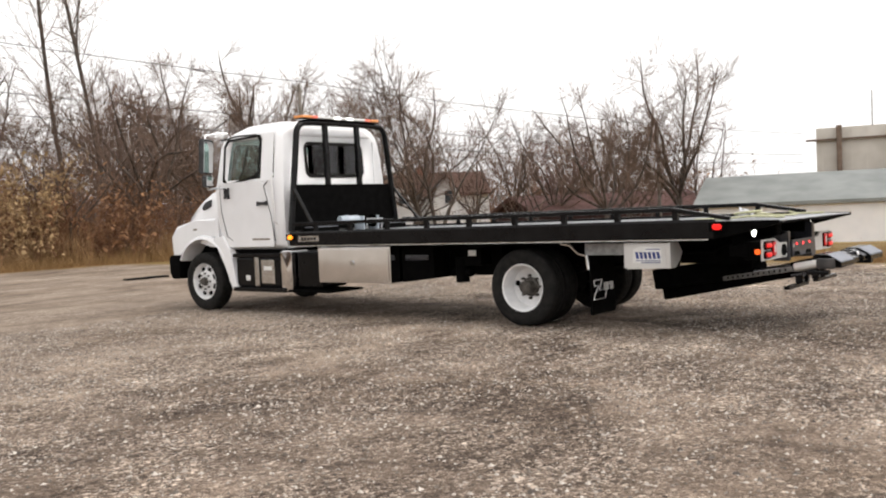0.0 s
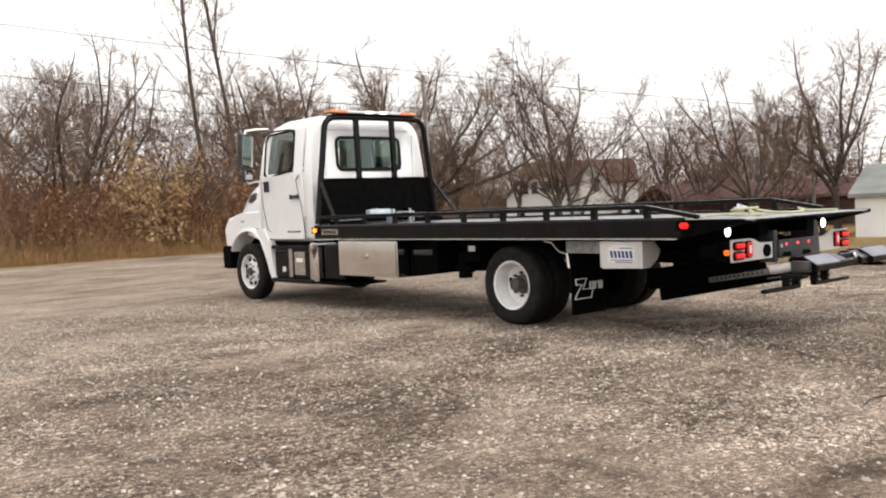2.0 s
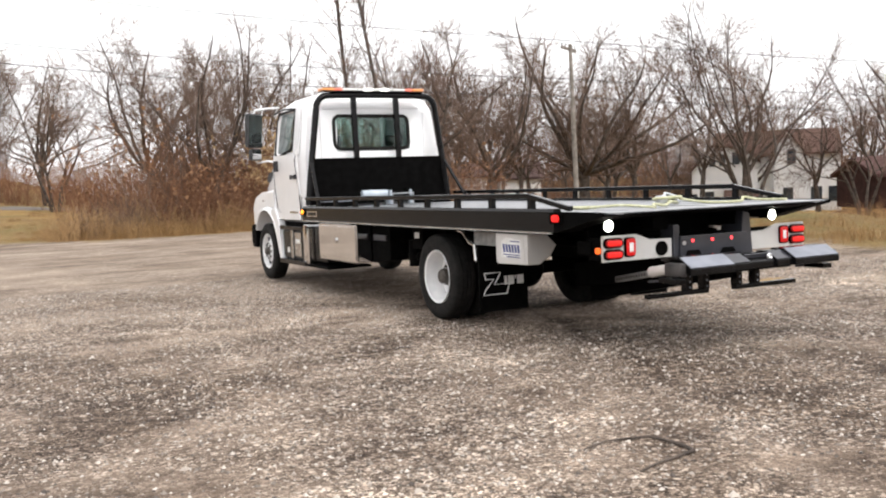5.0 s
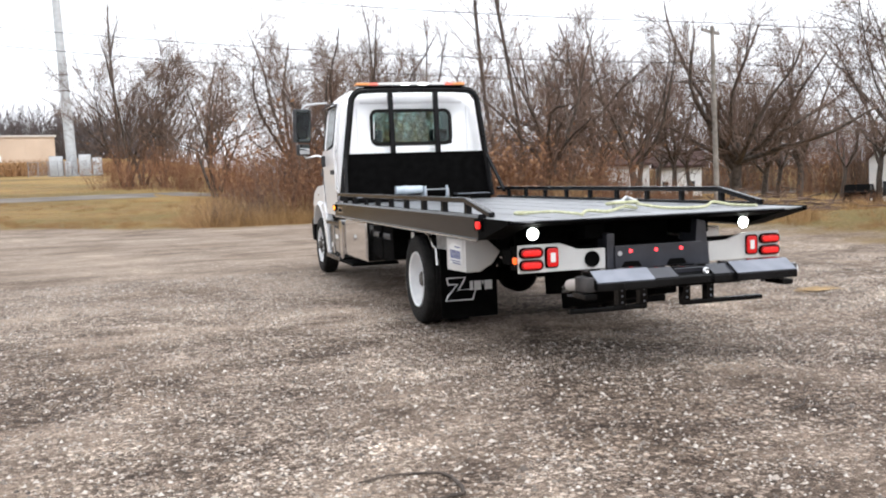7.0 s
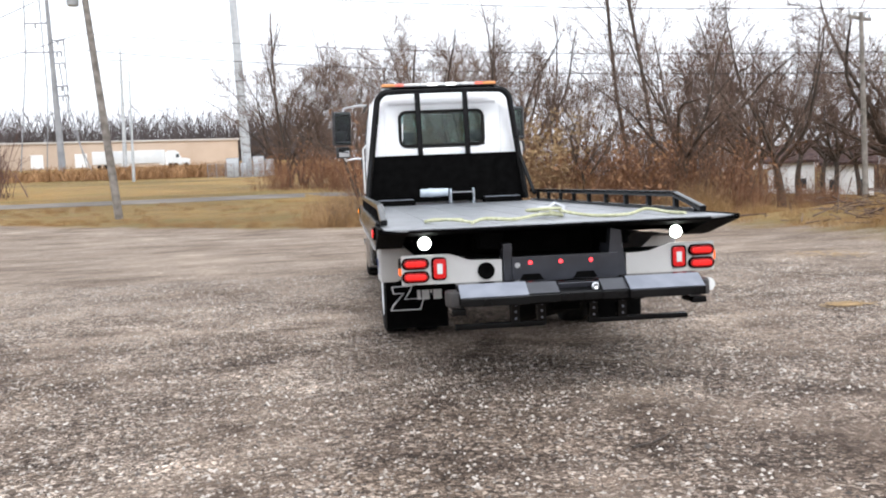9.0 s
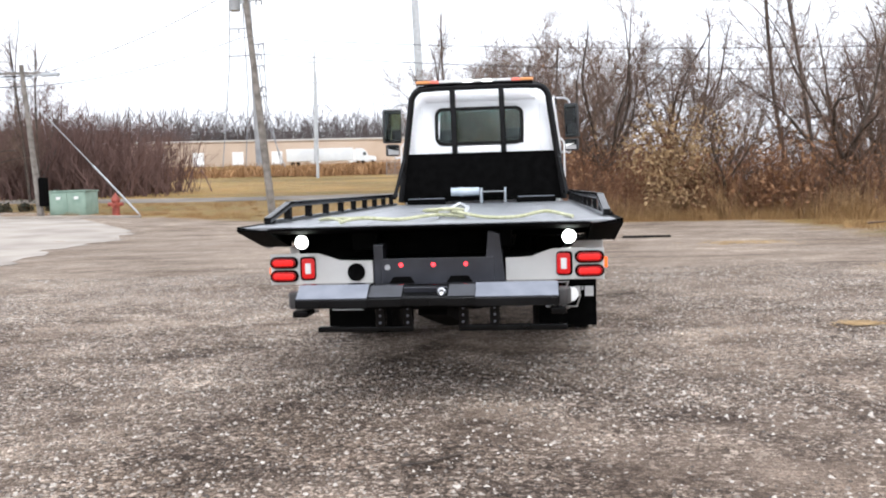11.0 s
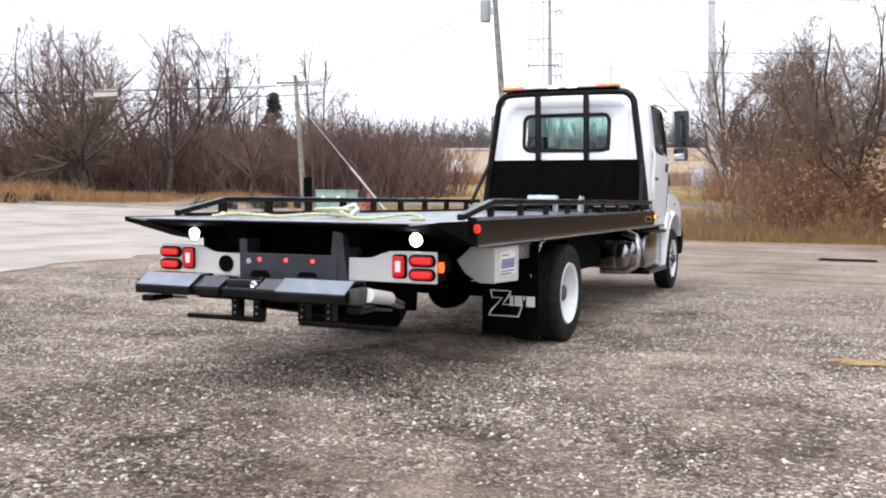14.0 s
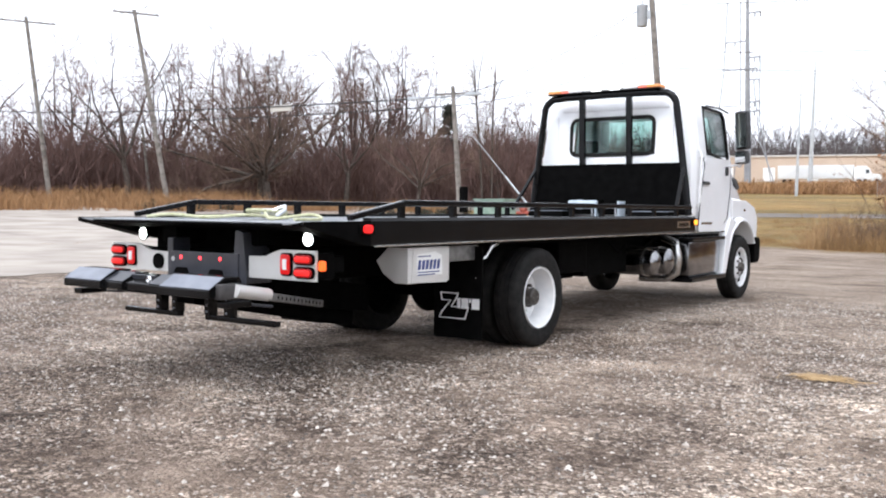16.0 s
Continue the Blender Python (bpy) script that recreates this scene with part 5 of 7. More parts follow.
# tail lamp plates, tower and wheel lift
for sx in (-1, 1):
    inner = 0.42 if sx < 0 else 0.48
    ol = [(sx * 1.15, 0.79), (sx * inner, 0.79), (sx * inner, 0.95), (sx * 0.66, 0.95), (sx * 0.74, 0.985), (sx * 0.8, 1.005), (sx * 1.15, 1.005)]
    tp = part("tail_lamp_plate", M().prism(ol, "y", -2.955, -2.93, 0.004), PLATE, truck, "stainless tail lamp plate")
    part("plate_edge", M().prism([(sx * 1.14, 0.8), (sx * 0.46, 0.8), (sx * 0.46, 0.94), (sx * 1.14, 0.99)], "y", -2.93, -2.75, 0.01), MATT, tp)
    for z in (0.85, 0.945):
        lamp = part("tail_lamp", M().prism(ring_profile(min(sx * 1.15, sx * 0.95), max(sx * 1.15, sx * 0.95), z - 0.042, z + 0.042, 0.041, 6), "y", -2.972, -2.954, 0.004), MATT, tp, "oval tail lamp in a black grommet")
        part("lamp_lens", M().prism(ring_profile(min(sx * 1.135, sx * 0.965), max(sx * 1.135, sx * 0.965), z - 0.03, z + 0.03, 0.0295, 6), "y", -2.985, -2.968, 0.005), REDPLASTIC, lamp, "red lens")
        part("lamp_glow", M().prism(ring_profile(min(sx * 1.12, sx * 0.98), max(sx * 1.12, sx * 0.98), z - 0.017, z + 0.017, 0.0165, 6), "y", -2.99, -2.98, 0.003), RED_ON, lamp, "lit row of red diodes")
    bk = part("brake_lamp", M().prism(ring_profile(min(sx * 0.935, sx * 0.825), max(sx * 0.935, sx * 0.825), 0.82, 0.985, 0.025, 4), "y", -2.972, -2.954, 0.004), MATT, tp, "upright red lamp")
    part("lamp_lens", M().prism(ring_profile(min(sx * 0.92, sx * 0.83), max(sx * 0.92, sx * 0.83), 0.832, 0.973, 0.02, 4), "y", -2.982, -2.968, 0.004), REDGLOW, bk, "glowing red lens")
    part("lamp_reflector", M().box(min(sx * 0.895, sx * 0.855), max(sx * 0.895, sx * 0.855), -2.987, -2.981, 0.865, 0.94, 0.002), CLEAR, bk, "clear centre")
    zm, hm = (0.9, 0.036) if sx > 0 else (0.885, 0.026)
    mkb = part("marker_bracket", M().box(min(sx * 1.1, sx * 1.15), max(sx * 1.1, sx * 1.15), -2.93, -2.82, 0.82, 0.985, 0.006), MATT, tp, "black marker bracket")
    part("corner_marker", M().prism(ring_profile(-2.928, -2.87, zm - hm, zm + hm, 0.018), "x", sx * 1.15, sx * (1.175 if sx > 0 else 1.168), 0.006), ORANGE_ON, mkb, "lit orange corner marker")
    wlp = part("work_lamp", M().spin([(0.045, 0.0), (0.045, 0.03), (0.03, 0.046), (0.006, 0.056), (0.0, 0.056), (0.0, 0.0)], (sx * 0.955 + 0.005, -2.795, 1.077), "y", 28), MATT, truck, "round work lamp, lit white")
    part("lamp_face", M().spin([(-0.018, 0.0), (-0.015, 0.025), (-0.006, 0.042), (0.0, 0.048)], (sx * 0.955 + 0.005, -2.795, 1.077), "y", 28), CLEAR_ON, wlp, "glowing white lens")
    part("lamp_bracket", M().box(sx * 0.955 - 0.03, sx * 0.955 + 0.04, -2.805, -2.76, 1.138, 1.152, 0.004), BLACK, wlp, "black lamp bracket")
    for o in [tp] + list(tp.children) + [c for k in tp.children for c in k.children]:
        o.data.transform(Matrix.Translation((0.038 if sx > 0 else 0.012, 0, 0)))
    part("tower_post", M().box(-0.4, -0.33, -2.97, -2.8, 0.74, 1.06, 0.012) if sx < 0 else M().prism([(0.36, 0.74), (0.52, 0.74), (0.48, 1.12), (0.4, 1.14)], "y", -2.98, -2.72, 0.012), DARKGREY, truck, "dark grey tower post")
    part("tower_cap", M().box(sx * 0.47 - 0.09, sx * 0.47 + 0.09, -2.9, -2.5, 1.02, 1.17, 0.02), MATT, truck)
part("camera_port", M().cyl((-0.525, -2.97, 0.87), (-0.525, -2.945, 0.87), 0.062, seg=28), MATT, truck, "black round socket")
tower = part("tower_plate", M().box(-0.34, 0.44, -2.99, -2.96, 0.78, 0.96, 0.006), DARKGREY, truck, "dark grey cross plate with red marker lights")
for k, x in enumerate((-0.205, 0.02, 0.245)):
    part("red_dot", M().spin([(0, 0), (-0.008, 0.008), (0, 0.015)], (x, -2.992, 0.915), "y", 14), RED_DOT, tower, "small lit red light")
for x in (-0.2, 0.2):
    part("plate_slot", M().prism([(x - 0.09, 0.79), (x + 0.09, 0.79), (x + 0.06, 0.835), (x - 0.06, 0.835)], "y", -2.998, -2.99), MATT, tower, "black cut-out")
part("plate_shackle", M().cyl((-0.3, -2.995, 0.9), (-0.3, -2.985, 0.9), 0.02, seg=14), ALU, tower)
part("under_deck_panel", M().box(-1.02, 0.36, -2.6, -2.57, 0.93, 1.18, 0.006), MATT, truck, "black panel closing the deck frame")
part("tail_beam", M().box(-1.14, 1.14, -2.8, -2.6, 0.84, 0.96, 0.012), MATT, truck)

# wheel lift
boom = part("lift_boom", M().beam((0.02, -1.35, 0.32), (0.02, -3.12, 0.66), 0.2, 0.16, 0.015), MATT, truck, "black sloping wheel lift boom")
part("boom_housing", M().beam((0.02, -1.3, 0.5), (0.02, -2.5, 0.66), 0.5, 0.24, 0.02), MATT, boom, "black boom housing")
for sx in (-1, 1):
    part("lift_cylinder", M().cyl((sx * 0.2 + 0.02, -1.9, 0.5), (sx * 0.2 + 0.02, -2.5, 0.6), 0.045, seg=14), MATT, boom)
    part("lift_rod", M().cyl((sx * 0.2 + 0.02, -2.5, 0.6), (sx * 0.2 + 0.02, -3.2, 0.7), 0.026, seg=14), ALU, boom, "bright hydraulic rod")


def bar_section(yb, zt, x0, x1, m):
    """Length of the cross bar: upright back, sloping top, square front; yb is its rear face and zt its top."""
    return m.prism([(yb, 0.7), (yb, 0.752), (yb + 0.012, 0.76), (yb + 0.135, zt - 0.003), (yb + 0.15, zt), (-3.35, zt), (-3.33, zt - 0.03), (-3.34, 0.7)], "x", x0, x1, 0.004)


bar = part("cross_bar", bar_section(-3.555, 0.812, -0.13, 0.17, M()), BLACK, truck, "black wheel lift cross bar with painted sky sheen on its sleeves")
part("pivot_pin", M().spin([(0, 0), (-0.012, 0.018), (0.0, 0.028)], (0.125, -3.53, 0.785), "y", 16), ALU, bar, "bright pivot pin")
# sky sheen of the black bar, painted as thin dark grey slabs
part("centre_face", M().beam((0.02, -3.494, 0.788), (0.02, -3.482, 0.793), 0.28, 0.05, 0.003), DARKGREY, bar, "dark grey sky sheen laid on the centre's top")
for x0, x1 in ((-0.345, -0.125), (0.165, 0.345)):
    bar_section(-3.58, 0.822, x0, x1, m := M())
    sl = part("inner_sleeve", m, BLACK, bar, "dark inner sleeve")
    part("sleeve_face", M().add([(x, y, z) for x in (x0 + 0.004, x1 - 0.004) for y, z in ((-3.569, 0.7605), (-3.447, 0.821), (-3.45, 0.824), (-3.572, 0.7635))], [(0, 1, 5, 4), (1, 2, 6, 5), (2, 3, 7, 6), (3, 0, 4, 7), (0, 3, 2, 1), (4, 5, 6, 7)]), DARKGREY, sl, "dark grey sky sheen laid on the sloping face")
# outer sleeves: the brighter sky sheen is a pale grey slab on each slope
for sx, a, b in ((-1, -0.8, -0.34), (1, 0.34, 0.86)):
    bar_section(-3.615, 0.834, a, b, m := M())
    sl = part("outer_sleeve", m, BLACK, bar, "black outer sleeve with painted sky sheen on its slope")
    part("sleeve_face", M().add([(x, y, z) for x in (a + 0.003, b - 0.003) for y, z in ((-3.606, 0.7575), (-3.482, 0.832), (-3.484, 0.837), (-3.609, 0.7625))], [(0, 1, 5, 4), (1, 2, 6, 5), (2, 3, 7, 6), (3, 0, 4, 7), (0, 3, 2, 1), (4, 5, 6, 7)]), GREY_SHEEN, sl, "pale grey sky sheen laid on the sloping face")
    e = b if sx > 0 else a
    part("sleeve_mouth", M().prism([(-3.6, 0.715), (-3.6, 0.755), (-3.48, 0.82), (-3.37, 0.82), (-3.37, 0.715)], "x", e - sx * 0.02, e + sx * 0.004), MATT, sl, "dark hollow end")
    # swivel knuckle and the arm folded forward under the deck
    kn = part("arm_knuckle", M().prism([(e - sx * 0.02, -3.56), (e + sx * 0.05, -3.55), (e + sx * 0.08, -3.47), (e + sx * 0.08, -3.39), (e - sx * 0.03, -3.37), (e - sx * 0.06, -3.42)], "z", 0.69, 0.795, 0.016), KNUCKLE, bar, "dark grey swivel knuckle")
    part("knuckle_lug", M().box(e - 0.05, e + 0.05, -3.5, -3.28, 0.628, 0.672, 0.01), BLACK, kn)
    d = Vector((-sx * 0.367, 0.918, -0.147))
    p = Vector((sx * 0.875 + 0.067, -3.16, 0.702))
    arm = part("arm_tube", M().cyl((p.x, -3.46, 0.75), p, 0.045, seg=24), PLATE, bar, "bright galvanised arm tube")
    part("tube_mouth", M().cyl(p - d * 0.004, p + d * 0.003, 0.036, seg=20), DARKGREY, arm, "dark tube end")
    ib = part("inner_arm", M().beam(tuple(p - d * 0.03 + Vector((0, 0, -0.012))), tuple(p + d * 0.97 + Vector((0, 0, -0.012))), 0.055, 0.055, 0.006), DULLZINC, bar, "grey perforated inner arm")
    side = d.cross(Vector((0, 0, 1))).normalized()
    for k in range(12):
        q = p + d * (0.1 + 0.072 * k) + Vector((0, 0, -0.012))
        for w in (-1, 1):
            part("arm_hole", M().cyl(tuple(q + side * w * 0.026), tuple(q + side * w * 0.0285), 0.013, seg=10), MATT, ib)
    part("arm_shelf", M().beam((e - sx * 0.02, -3.4, 0.655), tuple(p + d * 0.05 + Vector((0, 0, -0.075))), 0.05, 0.018, 0.004), DARKGREY, kn, "dark plate under the arm")
part("fork_carrier", M().box(-0.42, 0.5, -3.42, -2.98, 0.665, 0.725, 0.012), MATT, truck, "black carrier under the cross bar")
for x0, x1, xs in ((-0.785, -0.12, (-0.345, -0.155)), (0.19, 0.93, (0.225, 0.44))):
    fk = part("fork", M().box(x0, x1, -3.09, -3.03, 0.465, 0.503, 0.008), BLACK, truck, "black fork hanging under the cross bar")
    for x in xs:
        part("fork_post", M().box(x - 0.033, x + 0.033, -3.1, -3.02, 0.5, 0.665, 0.01), BLACK, fk)
        for kz in range(3):
            part("post_hole", M().cyl((x, -3.104, 0.53 + 0.048 * kz), (x, -3.098, 0.53 + 0.048 * kz), 0.009, seg=10), GREY_SHEEN, fk)
    part("fork_saddle", M().box(xs[0] - 0.05, xs[1] + 0.05, -3.11, -3.01, 0.625, 0.665, 0.01), BLACK, fk)

# straps left on the deck
def strap(name, pts, r, label):
    ps = [Vector(p) for p in pts]
    fine = []
    for k in range(len(ps) - 1):
        a, b, c, d = ps[max(k - 1, 0)], ps[k], ps[k + 1], ps[min(k + 2, len(ps) - 1)]
        for s in range(6):
            t = s / 6
            fine.append(0.5 * ((2 * b) + (c - a) * t + (2 * a - 5 * b + 4 * c - d) * t * t + (3 * b - a - 3 * c + d) * t ** 3))
    fine.append(ps[-1])
    return tagged(new(name, mesh_of(name, M().tube(fine, r, 8), ROPE)), label, "strap")


zt = ZT + 0.017
strap("tie_down_strap", [(-0.62, -3.0, zt), (-0.5, -2.85, zt + 0.02), (-0.25, -2.7, zt), (0.0, -2.5, zt + 0.02), (0.2, -2.35, zt), (0.1, -2.2, zt + 0.03), (-0.1, -2.4, zt + 0.05), (0.12, -2.5, zt + 0.06), (0.2, -2.25, zt + 0.04)], 0.013, "yellow-green tie-down strap lying on the deck")
strap("tie_down_strap", [(0.15, -2.45, zt + 0.04), (0.35, -2.6, zt), (0.6, -2.75, zt), (0.8, -2.6, zt + 0.03), (0.95, -2.65, zt), (0.98, -2.95, zt)], 0.012, "yellow-green tie-down strap lying on the deck")
strap("tie_down_strap", [(-0.6, -2.95, zt), (-0.75, -2.7, zt + 0.02), (-0.9, -2.4, zt), (-0.8, -2.1, zt), (-0.6, -2.3, zt)], 0.011, "thin pale strap looped on the deck")
tagged(new("ratchet_hook", mesh_of("ratchet_hook", M().tube([(0.08, -2.3, zt + 0.05), (0.16, -2.24, zt + 0.09), (0.22, -2.3, zt + 0.06), (0.2, -2.38, zt + 0.01)], 0.018, 8).box(0.0, 0.09, -2.36, -2.28, ZT + 0.008, ZT + 0.09, 0.012), ALU)), "bright ratchet hook tangled in the strap", "hook")


# ---- buildings, poles and other things round the lot ----
SIDING = surface("white_painted_siding", (0.76, 0.77, 0.78), (0.85, 0.85, 0.85), 0.8, 0.7, 0, 0.1, 30)
SHINGLE = surface("dark_roof_shingles", (0.05, 0.032, 0.03), (0.11, 0.072, 0.066), 2.5, 0.95, 0, 0.5, 12, spec=0.15)
GREYROOF = surface("grey_green_roof", (0.17, 0.185, 0.18), (0.235, 0.25, 0.245), 0.6, 0.8, 0, 0.3, 8)
TANWALL = surface("tan_warehouse_wall", (0.46, 0.36, 0.28), (0.56, 0.45, 0.36), 0.1, 0.8)
POLEWOOD = surface("weathered_pole_wood", (0.13, 0.115, 0.1), (0.26, 0.235, 0.21), 3, 0.9, 0, 0.5, 25)
GALV = surface("galvanised_steel", (0.4, 0.42, 0.44), (0.52, 0.54, 0.56), 1.5, 0.5, 0.4)
GREENBOX = surface("pale_green_cabinet_paint", (0.2, 0.3, 0.24), (0.28, 0.38, 0.31), 2, 0.5)
REDPAINT = surface("faded_red_paint", (0.25, 0.05, 0.035), (0.36, 0.08, 0.05), 4, 0.6)
DARKGLASS = surface("dark_window_glass", (0.03, 0.035, 0.04), (0.06, 0.07, 0.08), 2, 0.1)
RUSTY = surface("brown_posts", (0.1, 0.07, 0.05), (0.17, 0.12, 0.09), 2, 0.8)
BOARD = surface("blank_billboard_back", (0.5, 0.47, 0.42), (0.6, 0.57, 0.52), 0.5, 0.8)
WIRE = surface("black_cable", (0.03, 0.03, 0.032), (0.05, 0.05, 0.052), 5, 0.7)


def utility_pole(x, y, tall, lean=(0, 0), arms=(), r=0.15, base=None, label="weathered leaning wooden utility pole"):
    z0 = height(x, y) - 0.3 if base is None else base
    top = Vector((x + lean[0], y + lean[1], z0 + tall))
    foot = Vector((x, y, z0))
    ob = thing("utility_pole", label, "utility pole", "poles along the road", (x, y, z0))
    ax = top - foot

    def local(m, name, mat, parent=ob, lab=""):
        p = part(name, m, mat, parent, lab)
        return p

    local(M().cyl((0, 0, 0), ax, r, r * 0.62, 12), "pole", POLEWOOD)
    for f, half, az in arms:
        c = ax * f
        d = Vector((math.cos(radians(az)), math.sin(radians(az)), 0))
        arm = local(M().beam(c - d * half + Vector((0, 0.12, 0)), c + d * half + Vector((0, 0.12, 0)), 0.1, 0.12, 0.01), "crossarm", POLEWOOD)
        for k in (-0.9, -0.45, 0.45, 0.9):
            q = c + d * half * k + Vector((0, 0.12, 0.06))
            local(M().cyl(q, q + Vector((0, 0, 0.14)), 0.035, 0.05, 8), "insulator", GALV, arm)
    return ob, foot, ax


def wire(points, sag, r=0.018, label="thin black overhead cable between poles"):
    pts = []
    for a, b in zip(points, points[1:]):
        a, b = Vector(a), Vector(b)
        for k in range(12):
            t = k / 12
            pts.append(a.lerp(b, t) - Vector((0, 0, sag * 4 * t * (1 - t))))
    pts.append(Vector(points[-1]))
    return tagged(new("overhead_cable", mesh_of("overhead_cable", M().tube(pts, r, 4), WIRE)), label, "cable", "overhead cables")


# pole by the thicket
utility_pole(19.2, 25.3, 8.2, (-0.15, 0), ((0.975, 0.95, 35),), 0.13)
# pole by the grey building
utility_pole(48.0, 21.3, 8.7, (0, 0), ((0.93, 0.9, 30),), 0.14)
# leaning pole with a transformer can at the grass edge
pw, foot, ax = utility_pole(-12.2, 36.0, 14.2, (-1.15, -0.3), ((0.97, 1.2, 20),), 0.2)
can = ax * 0.765
tc = part("transformer_can", M().spin([(-0.55, 0.0), (-0.55, 0.24), (-0.5, 0.27), (0.42, 0.27), (0.46, 0.29), (0.5, 0.27), (0.55, 0.1), (0.55, 0)], can + Vector((-0.52, -0.1, 0)), "z", 20), GALV, pw, "grey transformer can")
part("bushing", M().cyl(can + Vector((-0.52, -0.1, 0.5)), can + Vector((-0.52, -0.1, 0.8)), 0.05, 0.03, 8), GALV, tc)
part("hanger", M().box(can.x - 0.4, can.x - 0.05, can.y - 0.12, can.y - 0.02, can.z - 0.2, can.z + 0.2, 0.01), GALV, tc)
# street pole with two lamp arms
ps, foot, ax = utility_pole(-23.2, 33.9, 7.75, (-0.5, -0.2), ((0.95, 1.2, 10),), 0.17, label="pale weathered street pole with lamp arms")
for sx, ln in ((-1, 2.2), (1, 1.7)):
    c = ax * 0.9
    arm = part("lamp_arm", M().tube([c, c + Vector((sx * ln * 0.5, -0.3, 0.25)), c + Vector((sx * ln, -0.6, 0.2))], 0.035, 6), GALV, ps, "thin metal lamp arm")
    q = c + Vector((sx * ln, -0.6, 0.2))
    part("lamp_head", M().box(q.x - 0.45, q.x + 0.45, q.y - 0.14, q.y + 0.14, q.z - 0.1, q.z + 0.08, 0.05), GALV, arm, "flat lamp head")
part("guy_wire", M().cyl(ax * 0.82, Vector((4.6, 1.0, 0.3)), 0.02, 0.02, 5), GALV, ps, "guy wire with a pale guard")
part("guy_guard", M().cyl(Vector((4.6, 1.0, 0.3)).lerp(ax * 0.82, 0.02), Vector((4.6, 1.0, 0.3)).lerp(ax * 0.82, 0.42), 0.05, 0.05, 6), GALV, ps)
part("meter_box", M().box(0.1, 0.42, -0.35, 0.05, 0.9, 2.3, 0.04), MATT, ps, "black box on the pole")
# poles on the left verge
utility_pole(-58.7, 31.2, 14.2, (-1.1, -1.2), ((0.975, 1.9, 65), ), 0.2)
utility_pole(-49.6, 34.9, 14.4, (-1.5, -1.8), ((0.985, 1.6, 65),), 0.2)
utility_pole(-56.6, 38.5, 6.6, (-0.5, -0.4), (), 0.14, label="short weathered pole stub in the brush")
# poles in the far field
for x, y, tall, r in ((-60, 250, 33, 0.62), (-34.5, 142, 18, 0.26)):
    fm = thing("steel_mast", "slender grey steel mast far across the field", "mast", "far masts", (x, y, height(x, y) - 0.5))
    part("shaft", M().cyl((0, 0, 0), (0.02 * tall, 0, tall), r, r * 0.35, 12), GALV, fm)
    part("top_arm", M().beam((-0.08 * tall, 0, tall * 0.9), (0.09 * tall, 0, tall * 0.9), r * 0.5, r * 0.5), GALV, fm)
wire([(-59.0, 30.6, 15.2), (-49.5, 33.2, 15.3), (-110, 52, 15.5)], 0.5, 0.02)
wire([(-95, 33, 11.0), (-23.2, 33.8, 7.4)], 0.8, 0.045)
wire([(-95, 33, 9.6), (-23.2, 33.8, 6.9)], 0.7, 0.035)
wire([(-23.2, 33.8, 7.4), (-14.1, 37.3, 11.8), (19.2, 25.6, 7.7), (62, 16, 6.0)], 0.4, 0.02)
wire([(-23.2, 33.8, 6.9), (-13.8, 37.3, 9.4), (19.3, 25.7, 6.0), (62, 16, 4.4)], 0.4, 0.02)
wire([(-13.7, 37.3, 8.6), (19.3, 25.7, 5.2), (62, 16, 3.8)], 0.45, 0.02)
sg = thing("hanging_sign", "small pale sign hanging from the overhead cable", "sign", at=(-37, 33.75, 7.55))
part("panel", M().box(-0.9, 0.9, -0.06, 0.06, -0.25, 0.15, 0.03), BOARD, sg)
part("hanger", M().box(-0.05, 0.05, -0.02, 0.02, 0.15, 0.5), GALV, sg)

TOWERM = surface("dull_tower_steel", (0.2, 0.21, 0.23), (0.3, 0.31, 0.33), 0.3, 0.6)
# steel monopole with its fenced cabinets
MX, MY = -17.2, 148.0
mono = thing("monopole_mast", "tall tapering grey steel mast, leaning slightly", "mast", at=(MX, MY, height(MX, MY) - 0.2))
part("shaft", M().cyl((0, 0, 0), (-1.4, 0, 47), 0.82, 0.46, 20), GALV, mono)
for h_ in (13.5, 16.0):
    part("collar", M().cyl((-1.4 * h_ / 47, 0, h_), (-1.4 * (h_ + 0.15) / 47, 0, h_ + 0.15), 0.76, 0.76, 20), MATT, mono, "dark collar")
part("base_plate", M().cyl((0, 0, 0), (0, 0, 0.5), 0.97, 0.92, 20), GALV, mono)
for dx, dy, w, t in ((2.0, -1.5, 1.8, 3.4), (3.8, -1.3, 1.4, 2.9), (-2.2, -1.7, 2.0, 3.2), (-0.4, -2.1, 1.0, 2.4)):
    z = height(MX + dx, MY + dy)
    cb = thing("equipment_cabinet", "grey metal equipment cabinet beside the mast", "cabinet", "cabinets at the mast", (MX + dx, MY + dy, z))
    part("body", M().box(-w / 2, w / 2, -0.5, 0.5, -0.1, t, 0.03), TOWERM, cb)
    part("door", M().box(-w / 2 + 0.06, w / 2 - 0.06, -0.53, -0.5, 0.1, t - 0.1, 0.01), GALV, cb)
fence = thing("chain_link_fence", "grey chain-link fence round the mast compound", "fence", at=(MX - 1.0, MY - 4, height(MX - 1.0, MY - 4)))
for q in range(8):
    part("post", M().cyl((-5 + q * 1.4, 0, -0.2), (-5 + q * 1.4, 0, 2.4), 0.05, seg=8), TOWERM, fence)
mw = M()
for q in range(60):
    x = -5 + q * 0.163
    mw.beam((x, 0, 0.1), (x + 0.3, 0, 2.3), 0.03, 0.012).beam((x + 0.3, 0.01, 0.1), (x, 0.01, 2.3), 0.03, 0.012)
part("wire_mesh", mw, TOWERM, fence)
